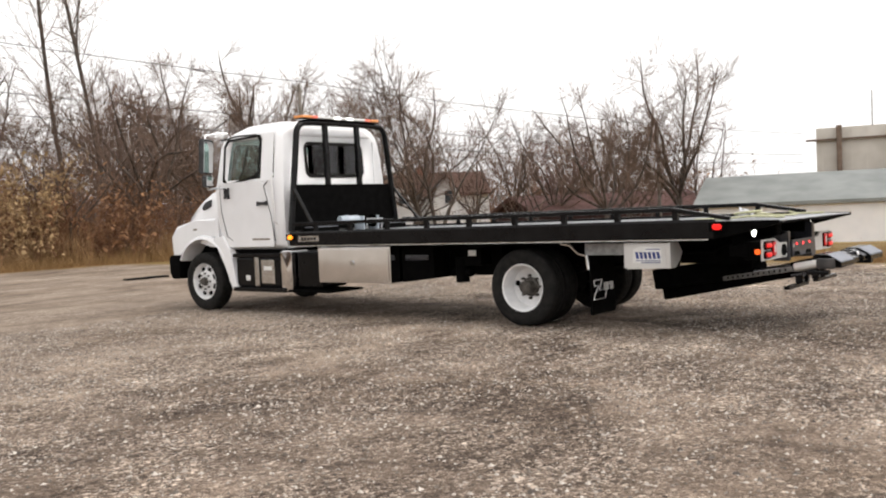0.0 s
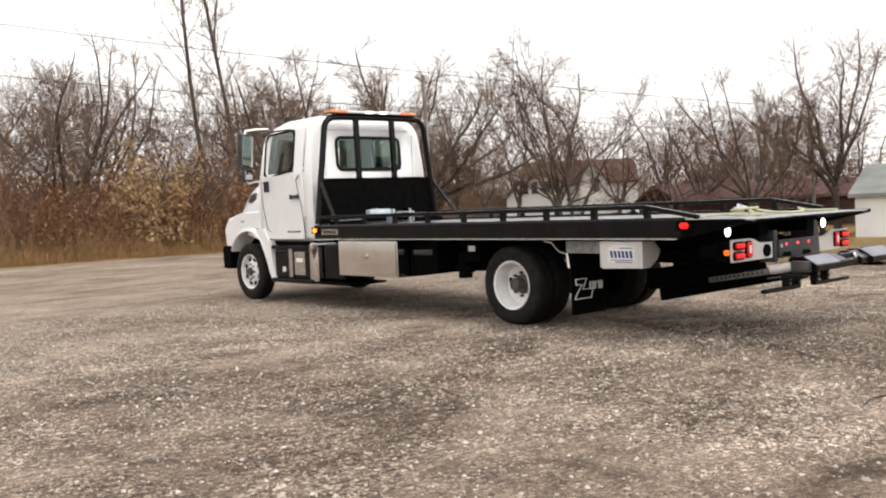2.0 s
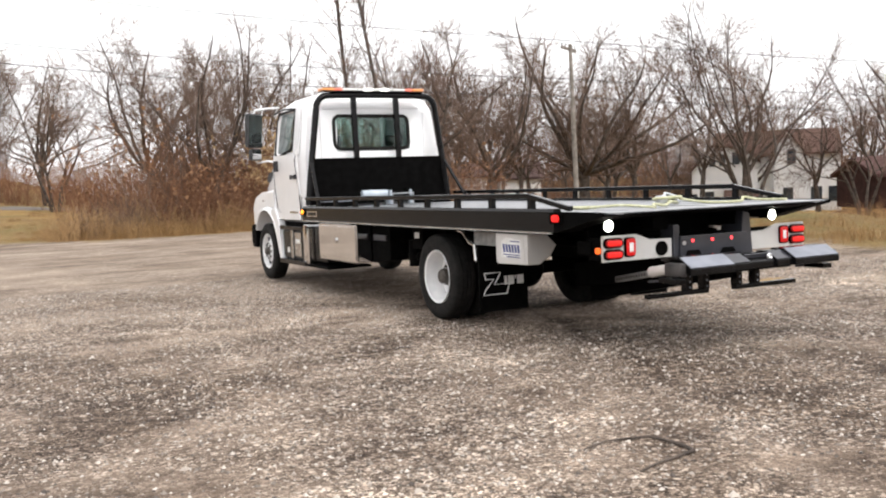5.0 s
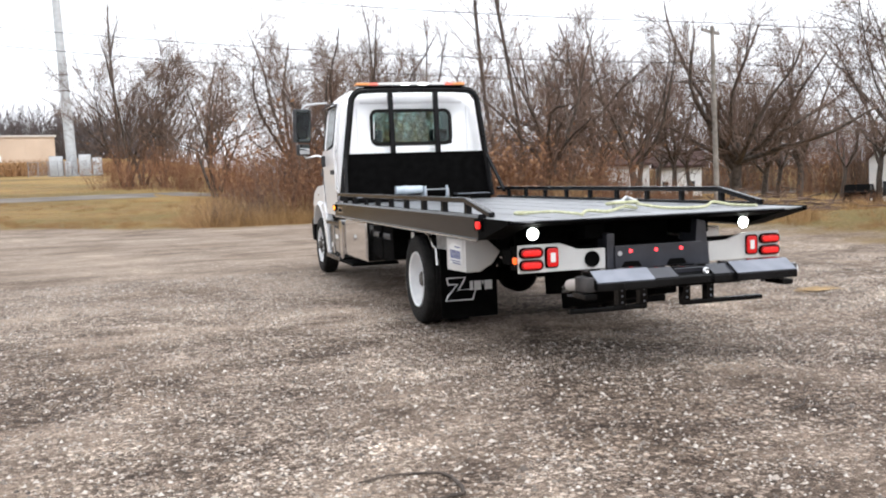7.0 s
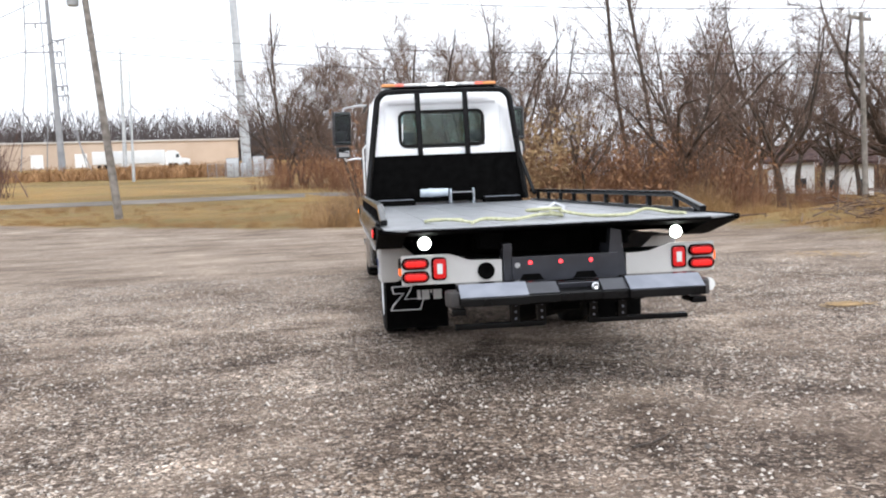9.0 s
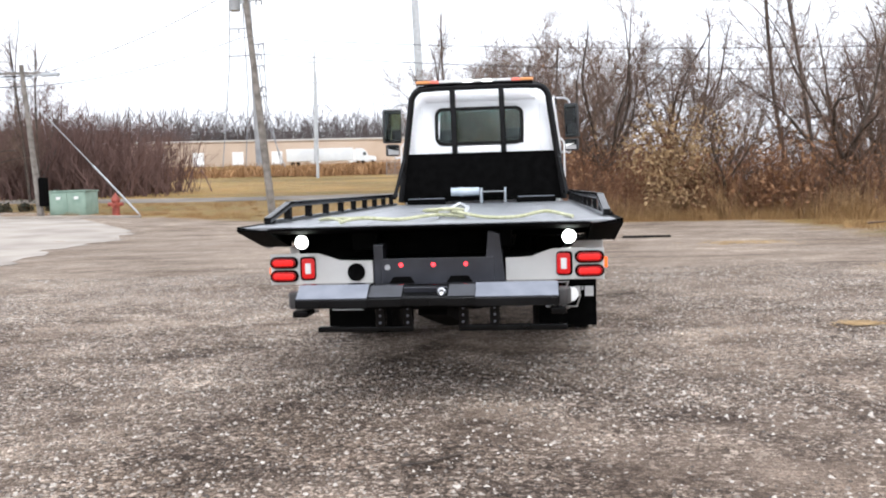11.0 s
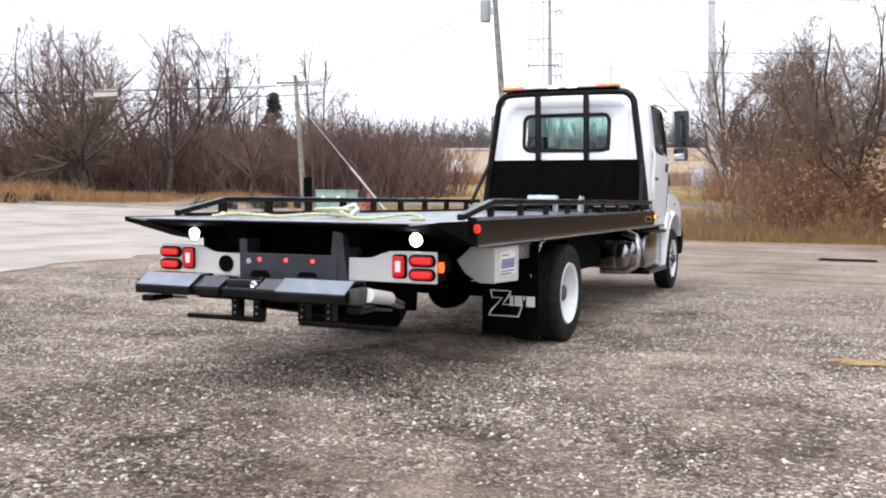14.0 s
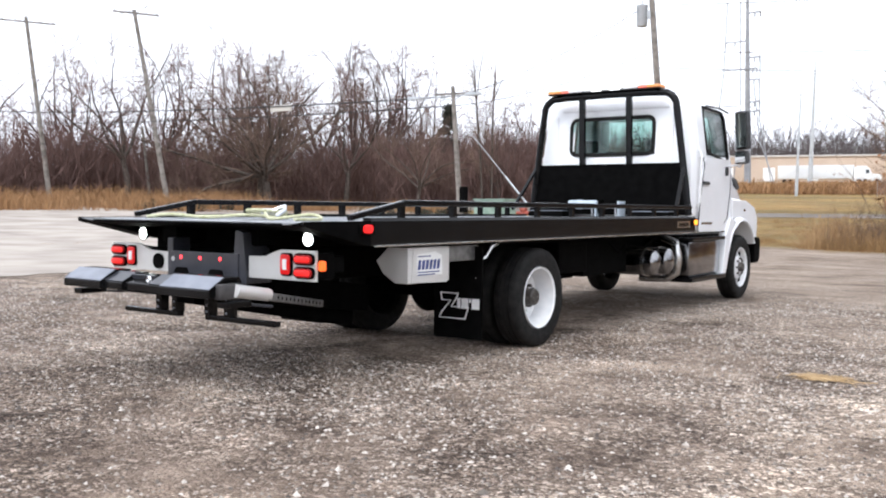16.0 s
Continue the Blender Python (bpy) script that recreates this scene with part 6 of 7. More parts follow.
part("top_tube", M().cyl((-5, 0, 2.35), (4.8, 0, 2.35), 0.03, seg=6), TOWERM, fence)

# steel transmission pole in the far field, with side arms and slender guyed posts
tw = thing("transmission_pole", "tall tapering grey steel transmission pole with side arms", "tower", at=(-75, 245, height(-75, 245) - 0.3))
part("shaft", M().cyl((0, 0, 0), (-1.4, 0, 60), 0.95, 0.3, 16), TOWERM, tw)
for z, x0, x1 in ((46.5, 0.0, 3.6), (39, -6.2, 0.0), (34.5, 0.0, 3.4), (31.5, -7.0, 2.6), (28.5, 0.0, 3.2), (22.5, 0.6, 3.4), (20.0, 0.4, 3.4)):
    c = -1.4 * z / 60
    arm = part("cross_arm", M().beam((c + x0, 0, z), (c + x1, 0, z), 0.34, 0.34).beam((c + x1 * 0.2, 0, z + 1.3), (c + x1, 0, z), 0.16, 0.16), TOWERM, tw)
    for q in (0.55, 0.98):
        e = c + (x1 if x1 > 0 else x0) * q
        part("insulator", M().cyl((e, 0, z - 1.3), (e, 0, z), 0.22, seg=8), TOWERM, arm)
for pts in (((-6.6, 0, 50), (-7.2, 0, 31), (-11, 1.0, 0)), ((-3.0, 0, 50), (-2.4, 0, 20), (-4.6, 2.0, 0)), ((2.6, 0, 35), (2.7, 0, 18), (6.2, 1.0, 0)), ((1.4, -1, 27), (3.6, -2, 12), (8.4, -3, -0.6))):
    part("guyed_post", M().tube(pts, 0.17, 6), TOWERM, tw, "slender grey post")


# houses
BROWNROOF = surface("brown_shingles", (0.075, 0.045, 0.036), (0.14, 0.085, 0.07), 3, 0.9, bump=0.3, bscale=12, spec=0.1)


def house(name, x, y, turn, w, d, wall_h, roof_h, label, windows, roof_mat=SHINGLE, wall_mat=SIDING, door=None, over=0.35, base=None):
    ob = thing(name, label, "house", at=(x, y, height(x, y) - 0.3 if base is None else base))
    ob.rotation_euler = (0, 0, radians(turn))
    wall = part("wall", M().box(-w / 2, w / 2, -d / 2, d / 2, 0, wall_h).prism([(-d / 2, wall_h), (d / 2, wall_h), (0, wall_h + roof_h)], "x", -w / 2, w / 2), wall_mat, ob)
    s = roof_h / (d / 2)
    e = d / 2 + over
    roof = part("roof", M().prism([(-e, wall_h - over * s), (0, wall_h + roof_h), (e, wall_h - over * s), (e, wall_h - over * s + 0.22), (0, wall_h + roof_h + 0.22), (-e, wall_h - over * s + 0.22)], "x", -w / 2 - over, w / 2 + over), roof_mat, ob)
    for k in range(int(wall_h / 0.5)):
        part("siding_board", M().box(-w / 2 - 0.02, w / 2 + 0.02, -d / 2 - 0.03, -d / 2, k * 0.5 + 0.03, k * 0.5 + 0.47), wall_mat, wall)
    for face, u, z, ww, hh in windows:
        if face == "front":
            bx = (u - ww / 2, u + ww / 2, -d / 2 - 0.07, -d / 2 - 0.02)
        else:
            bx = (-w / 2 - 0.07, -w / 2 - 0.002, u - ww / 2, u + ww / 2)
        win = part("window", M().box(bx[0] - 0.08 * (face == "front"), bx[1] + 0.08 * (face == "front"), bx[2] - 0.08 * (face != "front"), bx[3] + 0.08 * (face != "front"), z - 0.08, z + hh + 0.08, 0.02), SIDING, wall)
        gx = (bx[0], bx[1], bx[2] - 0.02, bx[2]) if face == "front" else (bx[0] - 0.02, bx[0], bx[2], bx[3])
        part("pane", M().box(*gx, z, z + hh), DARKGLASS, win)
    return ob, roof


hb = thing("house", "rambling white wooden house with big brown shingle roofs", "house", at=(56.2, 48.6, height(56.2, 48.6) - 0.3))
hb.rotation_euler = (0, 0, radians(-46.7))
hw = part("wall", M().box(-4.2, 5.9, 0, 9, 0, 5.1).prism([(0, 5.1), (9, 5.1), (4.5, 7.1)], "x", -4.2, 5.9), SIDING, hb, "white boarded wall")
part("roof", M().prism([(-0.45, 4.9), (4.5, 7.1), (9.5, 4.9), (9.5, 5.1), (4.5, 7.3), (-0.45, 5.1)], "x", -4.4, 6.1), BROWNROOF, hb, "brown shingle roof")
lw = part("left_wing", M().prism([(-6.0, 0), (-0.7, 0), (-0.7, 4.6), (-2.0, 5.7), (-4.2, 5.8), (-6.0, 3.9)], "y", -3.2, 0.2), SIDING, hb, "white wing with a gambrel gable")
part("wing_roof", M().prism([(-6.25, 3.8), (-4.3, 5.95), (-1.95, 5.85), (-0.45, 4.55), (-0.45, 4.4), (-2.0, 5.7), (-4.2, 5.8), (-6.1, 3.7)], "y", -3.45, 2.4), BROWNROOF, hb, "brown gambrel roof")
gw = part("gable_bay", M().prism([(0.6, 0), (3.0, 0), (3.0, 5.2), (2.3, 6.3), (1.7, 6.9), (0.6, 5.4)], "y", -1.4, 3.0), SIDING, hb, "narrow white gabled bay")
part("bay_roof", M().prism([(0.35, 5.15), (1.7, 7.08), (3.25, 5.0), (3.25, 4.8), (1.7, 6.9), (0.35, 4.95)], "y", -1.65, 3.6), BROWNROOF, hb)
part("lean_to", M().prism([(-3.2, 2.2), (-5.2, 1.6), (-5.2, 1.45), (-3.2, 2.05)], "x", -3.4, -0.6), BROWNROOF, hb, "brown lean-to roof over the door")
for k in range(13):
    part("siding_board", M().box(3.02, 5.92, -0.03, 0, k * 0.38 + 0.03, k * 0.38 + 0.35), SIDING, hw)
for x, z, w, h, y, par in ((-4.3, 4.2, 0.5, 1.0, -3.2, lw), (-3.5, 4.2, 0.5, 1.0, -3.2, lw), (-2.4, 4.3, 0.6, 1.0, -3.2, lw), (-4.6, 0.9, 0.8, 1.2, -3.2, lw), (2.0, 4.2, 0.7, 1.2, -1.4, gw), (1.7, 0.9, 0.8, 1.3, -1.4, gw), (4.0, 0.9, 0.9, 1.3, -0.03, hw), (5.4, 0.9, 0.9, 1.3, -0.03, hw)):
    win = part("window", M().box(x - w / 2 - 0.09, x + w / 2 + 0.09, y - 0.05, y, z - 0.09, z + h + 0.09, 0.01), SIDING, par, "white window frame")
    part("pane", M().box(x - w / 2, x + w / 2, y - 0.07, y - 0.05, z, z + h), DARKGLASS, win)
part("door", M().box(-3.0, -2.05, -3.25, -3.2, 0.1, 2.0, 0.01), DARKGLASS, lw, "dark door")
part("chimney", M().box(-0.5, 0.1, 4.0, 4.6, 6.8, 7.9, 0.03), surface("chimney_brick", (0.24, 0.1, 0.07), (0.33, 0.15, 0.1), 4, 0.9), hb, "brick chimney")
house("cottage", 36.2, 65.0, -28, 3.5, 6, 2.9, 1.2, "small white gabled cottage in the brush", [("front", -1.1, 0.7, 0.5, 0.8), ("front", 0.9, 0.7, 0.5, 0.8)])
house("cottage", 40.0, 63.0, -28, 3.6, 6, 2.8, 1.2, "small white gabled cottage in the brush", [("front", -1.2, 0.7, 0.5, 0.8), ("front", 1.0, 0.7, 0.5, 0.8)])
# long grey-roofed building down the slope
house("grey_building", 54.5, 4.2, -75, 30, 12, 2.6, 1.7, "long low white building with a grey roof", [("front", u, 0.9, 1.1, 1.0) for u in (-9, -3, 4, 10)], roof_mat=GREYROOF, base=-1.7)
house("brown_shed", 56.0, 30.0, -30, 16, 7.0, 2.2, 1.1, "long low brown shed with a dark red-brown roof", [], roof_mat=surface("red_brown_roof", (0.075, 0.04, 0.037), (0.13, 0.075, 0.068), 2, 0.9, spec=0.1), wall_mat=surface("dark_brown_boards", (0.035, 0.018, 0.016), (0.06, 0.03, 0.026), 2, 0.85, spec=0.1), base=-1.3)
# billboard seen from behind
bb = thing("billboard", "pale blank back of a large roadside billboard on brown posts", "billboard", at=(73.2, 11.0, -2.3))
bb.rotation_euler = (0, 0, radians(-75))
part("panel", M().box(-7, 7, -0.1, 0.1, 5.2, 9.2, 0.02), BOARD, bb)
for u in (-5.2, -1.0, 3.2, 6.4):
    part("post", M().box(u - 0.22, u + 0.22, -0.6, -0.15, 0, 9.35, 0.02), RUSTY, bb)
for z in (5.25, 8.2):
    part("rail", M().box(-7.8, 7.2, -0.45, -0.12, z - 0.08, z + 0.08), RUSTY, bb)
part("catwalk", M().box(-7.2, 7.2, -1.3, -0.6, 4.9, 5.0), RUSTY, bb)
for k in range(12):
    part("panel_rib", M().box(-6.6 + k * 1.15, -6.45 + k * 1.15, -0.14, -0.1, 5.25, 9.15), BOARD, bb)
mast2 = thing("antenna_mast", "thin grey antenna mast beyond the billboard", "mast", at=(106, 21.5, -2.3))
part("shaft", M().cyl((0, 0, 0), (0, 0, 15.5), 0.14, 0.08, 8), GALV, mast2)

# far warehouse and parked lorry
wh = thing("warehouse", "long tan warehouse far across the field", "warehouse", at=(-86, 282, height(-86, 282)))
wh.rotation_euler = (0, 0, radians(15))
whw = part("wall", M().box(-50, 52, -8, 30, -2, 7.2), TANWALL, wh)
part("roof", M().box(-50.5, 52.5, -8.5, 30.5, 7.2, 7.7), surface("pale_roof_edge", (0.5, 0.48, 0.45), (0.58, 0.56, 0.53), 0.3, 0.8), wh, "pale roof edge")
for k in range(16):
    part("wall_panel", M().box(-49 + k * 6.2, -43.2 + k * 6.2, -8.12, -8, 0.4, 6.7), TANWALL, whw)
for k in range(7):
    part("dock_door", M().box(-44 + k * 12, -40.6 + k * 12, -8.25, -8.12, 0, 4), SIDING, whw, "white dock door")
lorry = thing("semi_truck", "white lorry with a long white trailer, parked by the warehouse", "lorry", at=(-52, 258, height(-52, 258)))
lorry.rotation_euler = (0, 0, radians(8))
lorry.scale = (1.2, 1.2, 1.2)
TRAILER = surface("white_trailer_side", (0.62, 0.64, 0.66), (0.72, 0.74, 0.75), 0.4, 0.5)
part("trailer", M().box(-15, 1, -1.3, 1.3, 1.1, 4.1, 0.05), TRAILER, lorry)
part("cab", M().prism([(1.6, 0.6), (6.6, 0.6), (6.6, 1.9), (4.6, 2.1), (4.2, 3.3), (3.4, 3.9), (1.6, 3.9)], "y", -1.2, 1.2, 0.08), TRAILER, lorry, "white cab")
part("side_glass", M().box(3.5, 4.2, -1.22, -1.2, 2.2, 3.0), DARKGLASS, lorry)
for x in (-13.5, -12.2, 2.2, 3.4, 5.8):
    part("wheel", M().cyl((x, -1.25, 0.5), (x, -0.9, 0.5), 0.5, seg=16), RUBBER, lorry)

# roadside furniture
gb = thing("utility_cabinet", "pale green electrical cabinet on the verge", "cabinet", at=(-23.4, 37.6, height(-23.4, 37.6) - 0.05))
part("body", M().box(-1.0, 1.0, -0.7, 0.7, -0.1, 1.25, 0.05), GREENBOX, gb)
part("lid", M().box(-1.05, 1.05, -0.75, 0.75, 1.25, 1.33, 0.03), GREENBOX, gb)
for x in (-0.49, 0.49):
    dd = part("door", M().box(x - 0.46, x + 0.46, -0.73, -0.7, 0.1, 1.2, 0.01), GREENBOX, gb)
    part("warning_label", M().box(x - 0.12, x + 0.12, -0.736, -0.73, 0.85, 1.0), PAPER, dd, "small pale label")
hy = thing("fire_hydrant", "faded red fire hydrant in the grass", "hydrant", at=(-19.9, 35.0, height(-19.9, 35.0)))
part("barrel", M().spin([(0, 0.0), (0, 0.28), (0.06, 0.28), (0.07, 0.19), (0.75, 0.18), (0.78, 0.22), (0.86, 0.22), (0.95, 0.18), (1.05, 0.12), (1.12, 0.06), (1.2, 0.05), (1.2, 0)], (0, 0, 0), "z", 18), REDPAINT, hy)
for p, q in (((-0.38, 0, 0.62), (0.38, 0, 0.62)), ((0, -0.36, 0.55), (0, 0, 0.55))):
    part("nozzle_cap", M().cyl(p, q, 0.1, 0.1, 12), REDPAINT, hy)
# flat slab standing in for an unidentified dark spot on the gravel
dr = thing("rubber_mat_scrap", "flat black slab standing for a dark spot on the gravel", "scrap", at=(3.65, 15.05, 0))
part("scrap", M().prism([(-0.62, -0.16), (-0.2, -0.22), (0.1, -0.14), (0.6, -0.18), (0.66, 0.1), (0.2, 0.2), (-0.1, 0.12), (-0.55, 0.2)], "z", -0.01, 0.04, 0.012), MATT, dr)
car = thing("parked_car", "dark car parked beside the white house", "car", at=(46.0, 47.5, height(46.0, 47.5)))
car.rotation_euler = (0, 0, radians(40))
part("body", M().prism([(-2.2, 0.35), (2.2, 0.35), (2.25, 0.75), (1.3, 0.95), (0.8, 1.42), (-1.0, 1.45), (-1.7, 0.98), (-2.2, 0.9)], "y", -0.85, 0.85, 0.06), MATT, car)
for x in (-1.35, 1.4):
    for y in (-0.8, 0.8):
        part("wheel", M().cyl((x, y - 0.1, 0.33), (x, y + 0.1, 0.33), 0.33, seg=16), RUBBER, car)
part("side_glass", M().prism([(-0.9, 0.98), (0.9, 0.98), (0.7, 1.35), (-0.85, 1.38)], "y", -0.87, 0.87), DARKGLASS, car)


# ---- low plants, reeds and loose stones ----
def tuft_mesh(name, seed, blades, tall, wide, thick):
    rng = np.random.default_rng(seed)
    verts, faces = [], []
    for _ in range(blades):
        p = np.array([*rng.normal(0, wide, 2), 0.0])
        d = np.array([*rng.normal(0, 0.35, 2), 1.0])
        ln = tall * rng.uniform(0.4, 1.0)
        a = rng.uniform(0, 6.28)
        s = np.array([math.cos(a), math.sin(a), 0]) * thick
        m = p + d * ln * 0.55
        e = m + (d * [1.8, 1.8, 0.7]) * ln * 0.45
        k = len(verts)
        verts += [p - s, p + s, m - s * 0.7, m + s * 0.7, e]
        faces += [[k, k + 1, k + 3, k + 2], [k + 2, k + 3, k + 4]]
    me = bpy.data.meshes.new(name)
    me.from_pydata([tuple(v) for v in verts], [], faces)
    me.materials.append(STRAW)
    return me


TUFTS = [tuft_mesh("dry_grass", 70 + k, 105, 0.75, 0.42, 0.008) for k in range(3)]
REEDS = [tuft_mesh("dry_reeds", 80 + k, 240, 1.5, 0.9, 0.012) for k in range(2)]
FARREED = [tuft_mesh("far_reeds", 85, 230, 2.6, 3.2, 0.085)]
RUSSET = surface("russet_reeds", (0.2, 0.105, 0.045), (0.37, 0.21, 0.095), 0.3, 0.9)
BANKREED = [tuft_mesh("bank_reeds", 86 + k, 330, 2.4, 2.4, 0.03) for k in range(2)]
for me in FARREED + BANKREED:
    me.materials[0] = RUSSET


def stuff(pool, name, x, y, s, label, group):
    ob = new(name, pool[turns.randrange(len(pool))])
    ob.location, ob.rotation_euler, ob.scale = (x, y, height(x, y) - 0.03), (0, 0, turns.uniform(0, 6.28)), (s, s, s * turns.uniform(0.7, 1.2))
    return tagged(ob, label, "grass", group, "stuff")


for k in range(330):
    x = turns.uniform(-22, 9.5)
    y = front_edge(x) + 0.3 + abs(turns.gauss(0, 1.3))
    if x < -2.5 and turns.random() < 0.55:
        continue
    stuff(TUFTS, "dry_grass", x, y, turns.uniform(0.3, 0.8) * (0.6 if x < -2.5 else 1.0), "tawny dry grass tuft along the lot's edge", "dry grass")
for k in range(110):
    x = turns.uniform(-1.5, 13)
    stuff(REEDS, "dry_reeds", x, 25.0 + abs(turns.gauss(0, 1.2)), turns.uniform(0.3, 0.62) * (0.8 if x < 7 else 1), "tall tawny dry weeds before the thicket", "dry weeds")
for k in range(120):
    y = turns.uniform(-4, 22)
    stuff(TUFTS, "dry_grass", 9.4 + abs(turns.gauss(0, 2.2)), y, turns.uniform(0.25, 0.7), "short dry grass on the bank", "dry grass")
for k in range(170):
    x = turns.uniform(-26, 0)
    y = turns.uniform(front_edge(x) + 1, 49)
    stuff(TUFTS, "dry_grass", x, y, turns.uniform(0.22, 0.5), "short ochre grass tuft in the field", "dry grass")
for k in range(60):
    x = turns.uniform(-60, -18)
    stuff(TUFTS, "dry_grass", x, 34.2 + abs(turns.gauss(0, 2.0)), turns.uniform(0.2, 0.5), "short dry grass on the verge", "dry grass")
for k in range(110):
    a, d = radians(turns.uniform(-31, -1)), turns.uniform(158, 178)
    stuff(FARREED, "far_reeds", d * math.sin(a), d * math.cos(a), turns.uniform(0.7, 1.15), "band of russet reeds across the field", "reeds")
for k in range(120):
    deg = turns.uniform(-71, -36)
    a, d = radians(deg), turns.uniform(57, 72)
    stuff(BANKREED, "bank_reeds", d * math.sin(a), d * math.cos(a), turns.uniform(0.25, 0.42) + 0.5 * ramp(-46, -54, deg) * turns.random(), "russet weeds before the wood", "reeds")

for x, y, q in ((-1.9, 25.8, 0.5), (-0.9, 25.5, 0.65), (0.3, 25.3, 0.6)):
    stuff(REEDS, "dry_reeds", x, y, q, "tall thin dead stalks at the lot's edge", "dry weeds")
for k in range(16):
    x = turns.uniform(-2.6, 0.9)
    brush(TANNY if k % 2 else SPARSE, x, 24.7 + turns.uniform(0, 2.2), turns.uniform(0.3, 0.62), label="thin upright brown weed stalks at the lot's edge")
# far wood behind the warehouse
FARTWIG = surface("grey_far_twigs", (0.075, 0.062, 0.06), (0.14, 0.118, 0.114), 0.1, 0.9, spec=0.2)
FARBUSH = [brush_mesh("far_wood", 95 + k, 14, 13, 46, 3, 0, FARTWIG, 9.0) for k in range(2)]
for k in range(84):
    a, d = radians(-42 + 42 * k / 83 + turns.uniform(-0.5, 0.5)), turns.uniform(335, 385)
    x, y = d * math.sin(a), d * math.cos(a)
    ob = new("far_wood", FARBUSH[k % 2])
    ob.location, ob.rotation_euler = (x, y, height(x, y) - 1), (0, 0, turns.uniform(0, 6.28))
    s = turns.uniform(1.3, 1.7)
    ob.scale = (s * 1.2, s * 1.2, s)
    tagged(ob, "distant grey wood on the skyline", "wood", "far wood", "stuff")


def leafy(name, seed, tall, wide, stems, leaves, leaf_mat, label, category, x, y, size=0.05, group=""):
    rng = np.random.default_rng(seed)
    segs, tips = [], []
    for _ in range(stems):
        p = np.array([*rng.normal(0, wide * 0.16, 2), 0.0])
        d = np.array([rng.normal(0, 0.35), rng.normal(0, 0.35), 1.0])
        ln, r = tall * rng.uniform(0.55, 1.0), rng.uniform(0.012, 0.026)
        for i in range(5):
            d = d + rng.normal(0, 0.13, 3)
            d /= np.linalg.norm(d)
            q = p + d * ln / 5
            segs.append((p, q, r, r * 0.8))
            for _ in range(3):
                dd = d + rng.normal(0, 0.6, 3)
                dd /= np.linalg.norm(dd)
                e = q + dd * ln * rng.uniform(0.1, 0.28)
                segs.append((q, e, r * 0.5, 0.004))
                tips += [e, (q + e) / 2]
            p, r = q, r * 0.8
    ob = thing(name, label, category, group, (x, y, height(x, y) - 0.03))
    st = tagged(new("stem_clump", quick_mesh("stem_clump", *prisms(segs, 3), REDTWIG)), kind="stuff")
    tips = np.array(tips)
    pick = tips[rng.integers(0, len(tips), leaves)] + rng.normal(0, 0.1, (leaves, 3))
    verts, faces = [], []
    for c in pick:
        a, b = rng.normal(0, size, 3), rng.normal(0, size, 3)
        k = len(verts)
        verts += [c - a, c - b * 0.5, c + a, c + b * 0.5]
        faces.append([k, k + 1, k + 2, k + 3])
    me = bpy.data.meshes.new("foliage")
    me.from_pydata([tuple(v) for v in verts], [], faces)
    me.materials.append(leaf_mat)
    lf = new("foliage", me)
    st.parent = lf.parent = ob
    return ob


leafy("shrub", 201, 4.2, 3.0, 48, 5200, OLIVE, "tall shrub still holding yellowing leaves at the lot's edge", "shrub", 6.3, 27.0, 0.05)
leafy("shrub", 202, 3.0, 2.6, 30, 900, DRYLEAF, "brown-leaved shrub beside the leafy one", "shrub", 9.6, 26.0, 0.06)
# clipped shrubs and a small dark tree on the verge
for k, (x, y) in enumerate(((-30.7, 34.6), (-28.9, 35.0), (-27.2, 36.2), (-29.9, 39.0), (-29.0, 40.2), (-28.2, 41.2), (-27.0, 41.8), (-43.0, 34.4), (-44.3, 33.3), (-45.6, 32.1), (-46.8, 30.9))):
    leafy("clipped_shrub", 210 + k, 0.5 if k < 7 else 0.7, 0.9 if k < 7 else 1.3, 26, 420, surface("dark_evergreen_leaves", (0.02, 0.022, 0.012), (0.05, 0.045, 0.022), 3, 0.8) if k == 0 else bpy.data.materials["dark_evergreen_leaves"],
          "low dark clipped shrub in a planting bed", "shrub", x, y, 0.06, "shrubs on the verge")


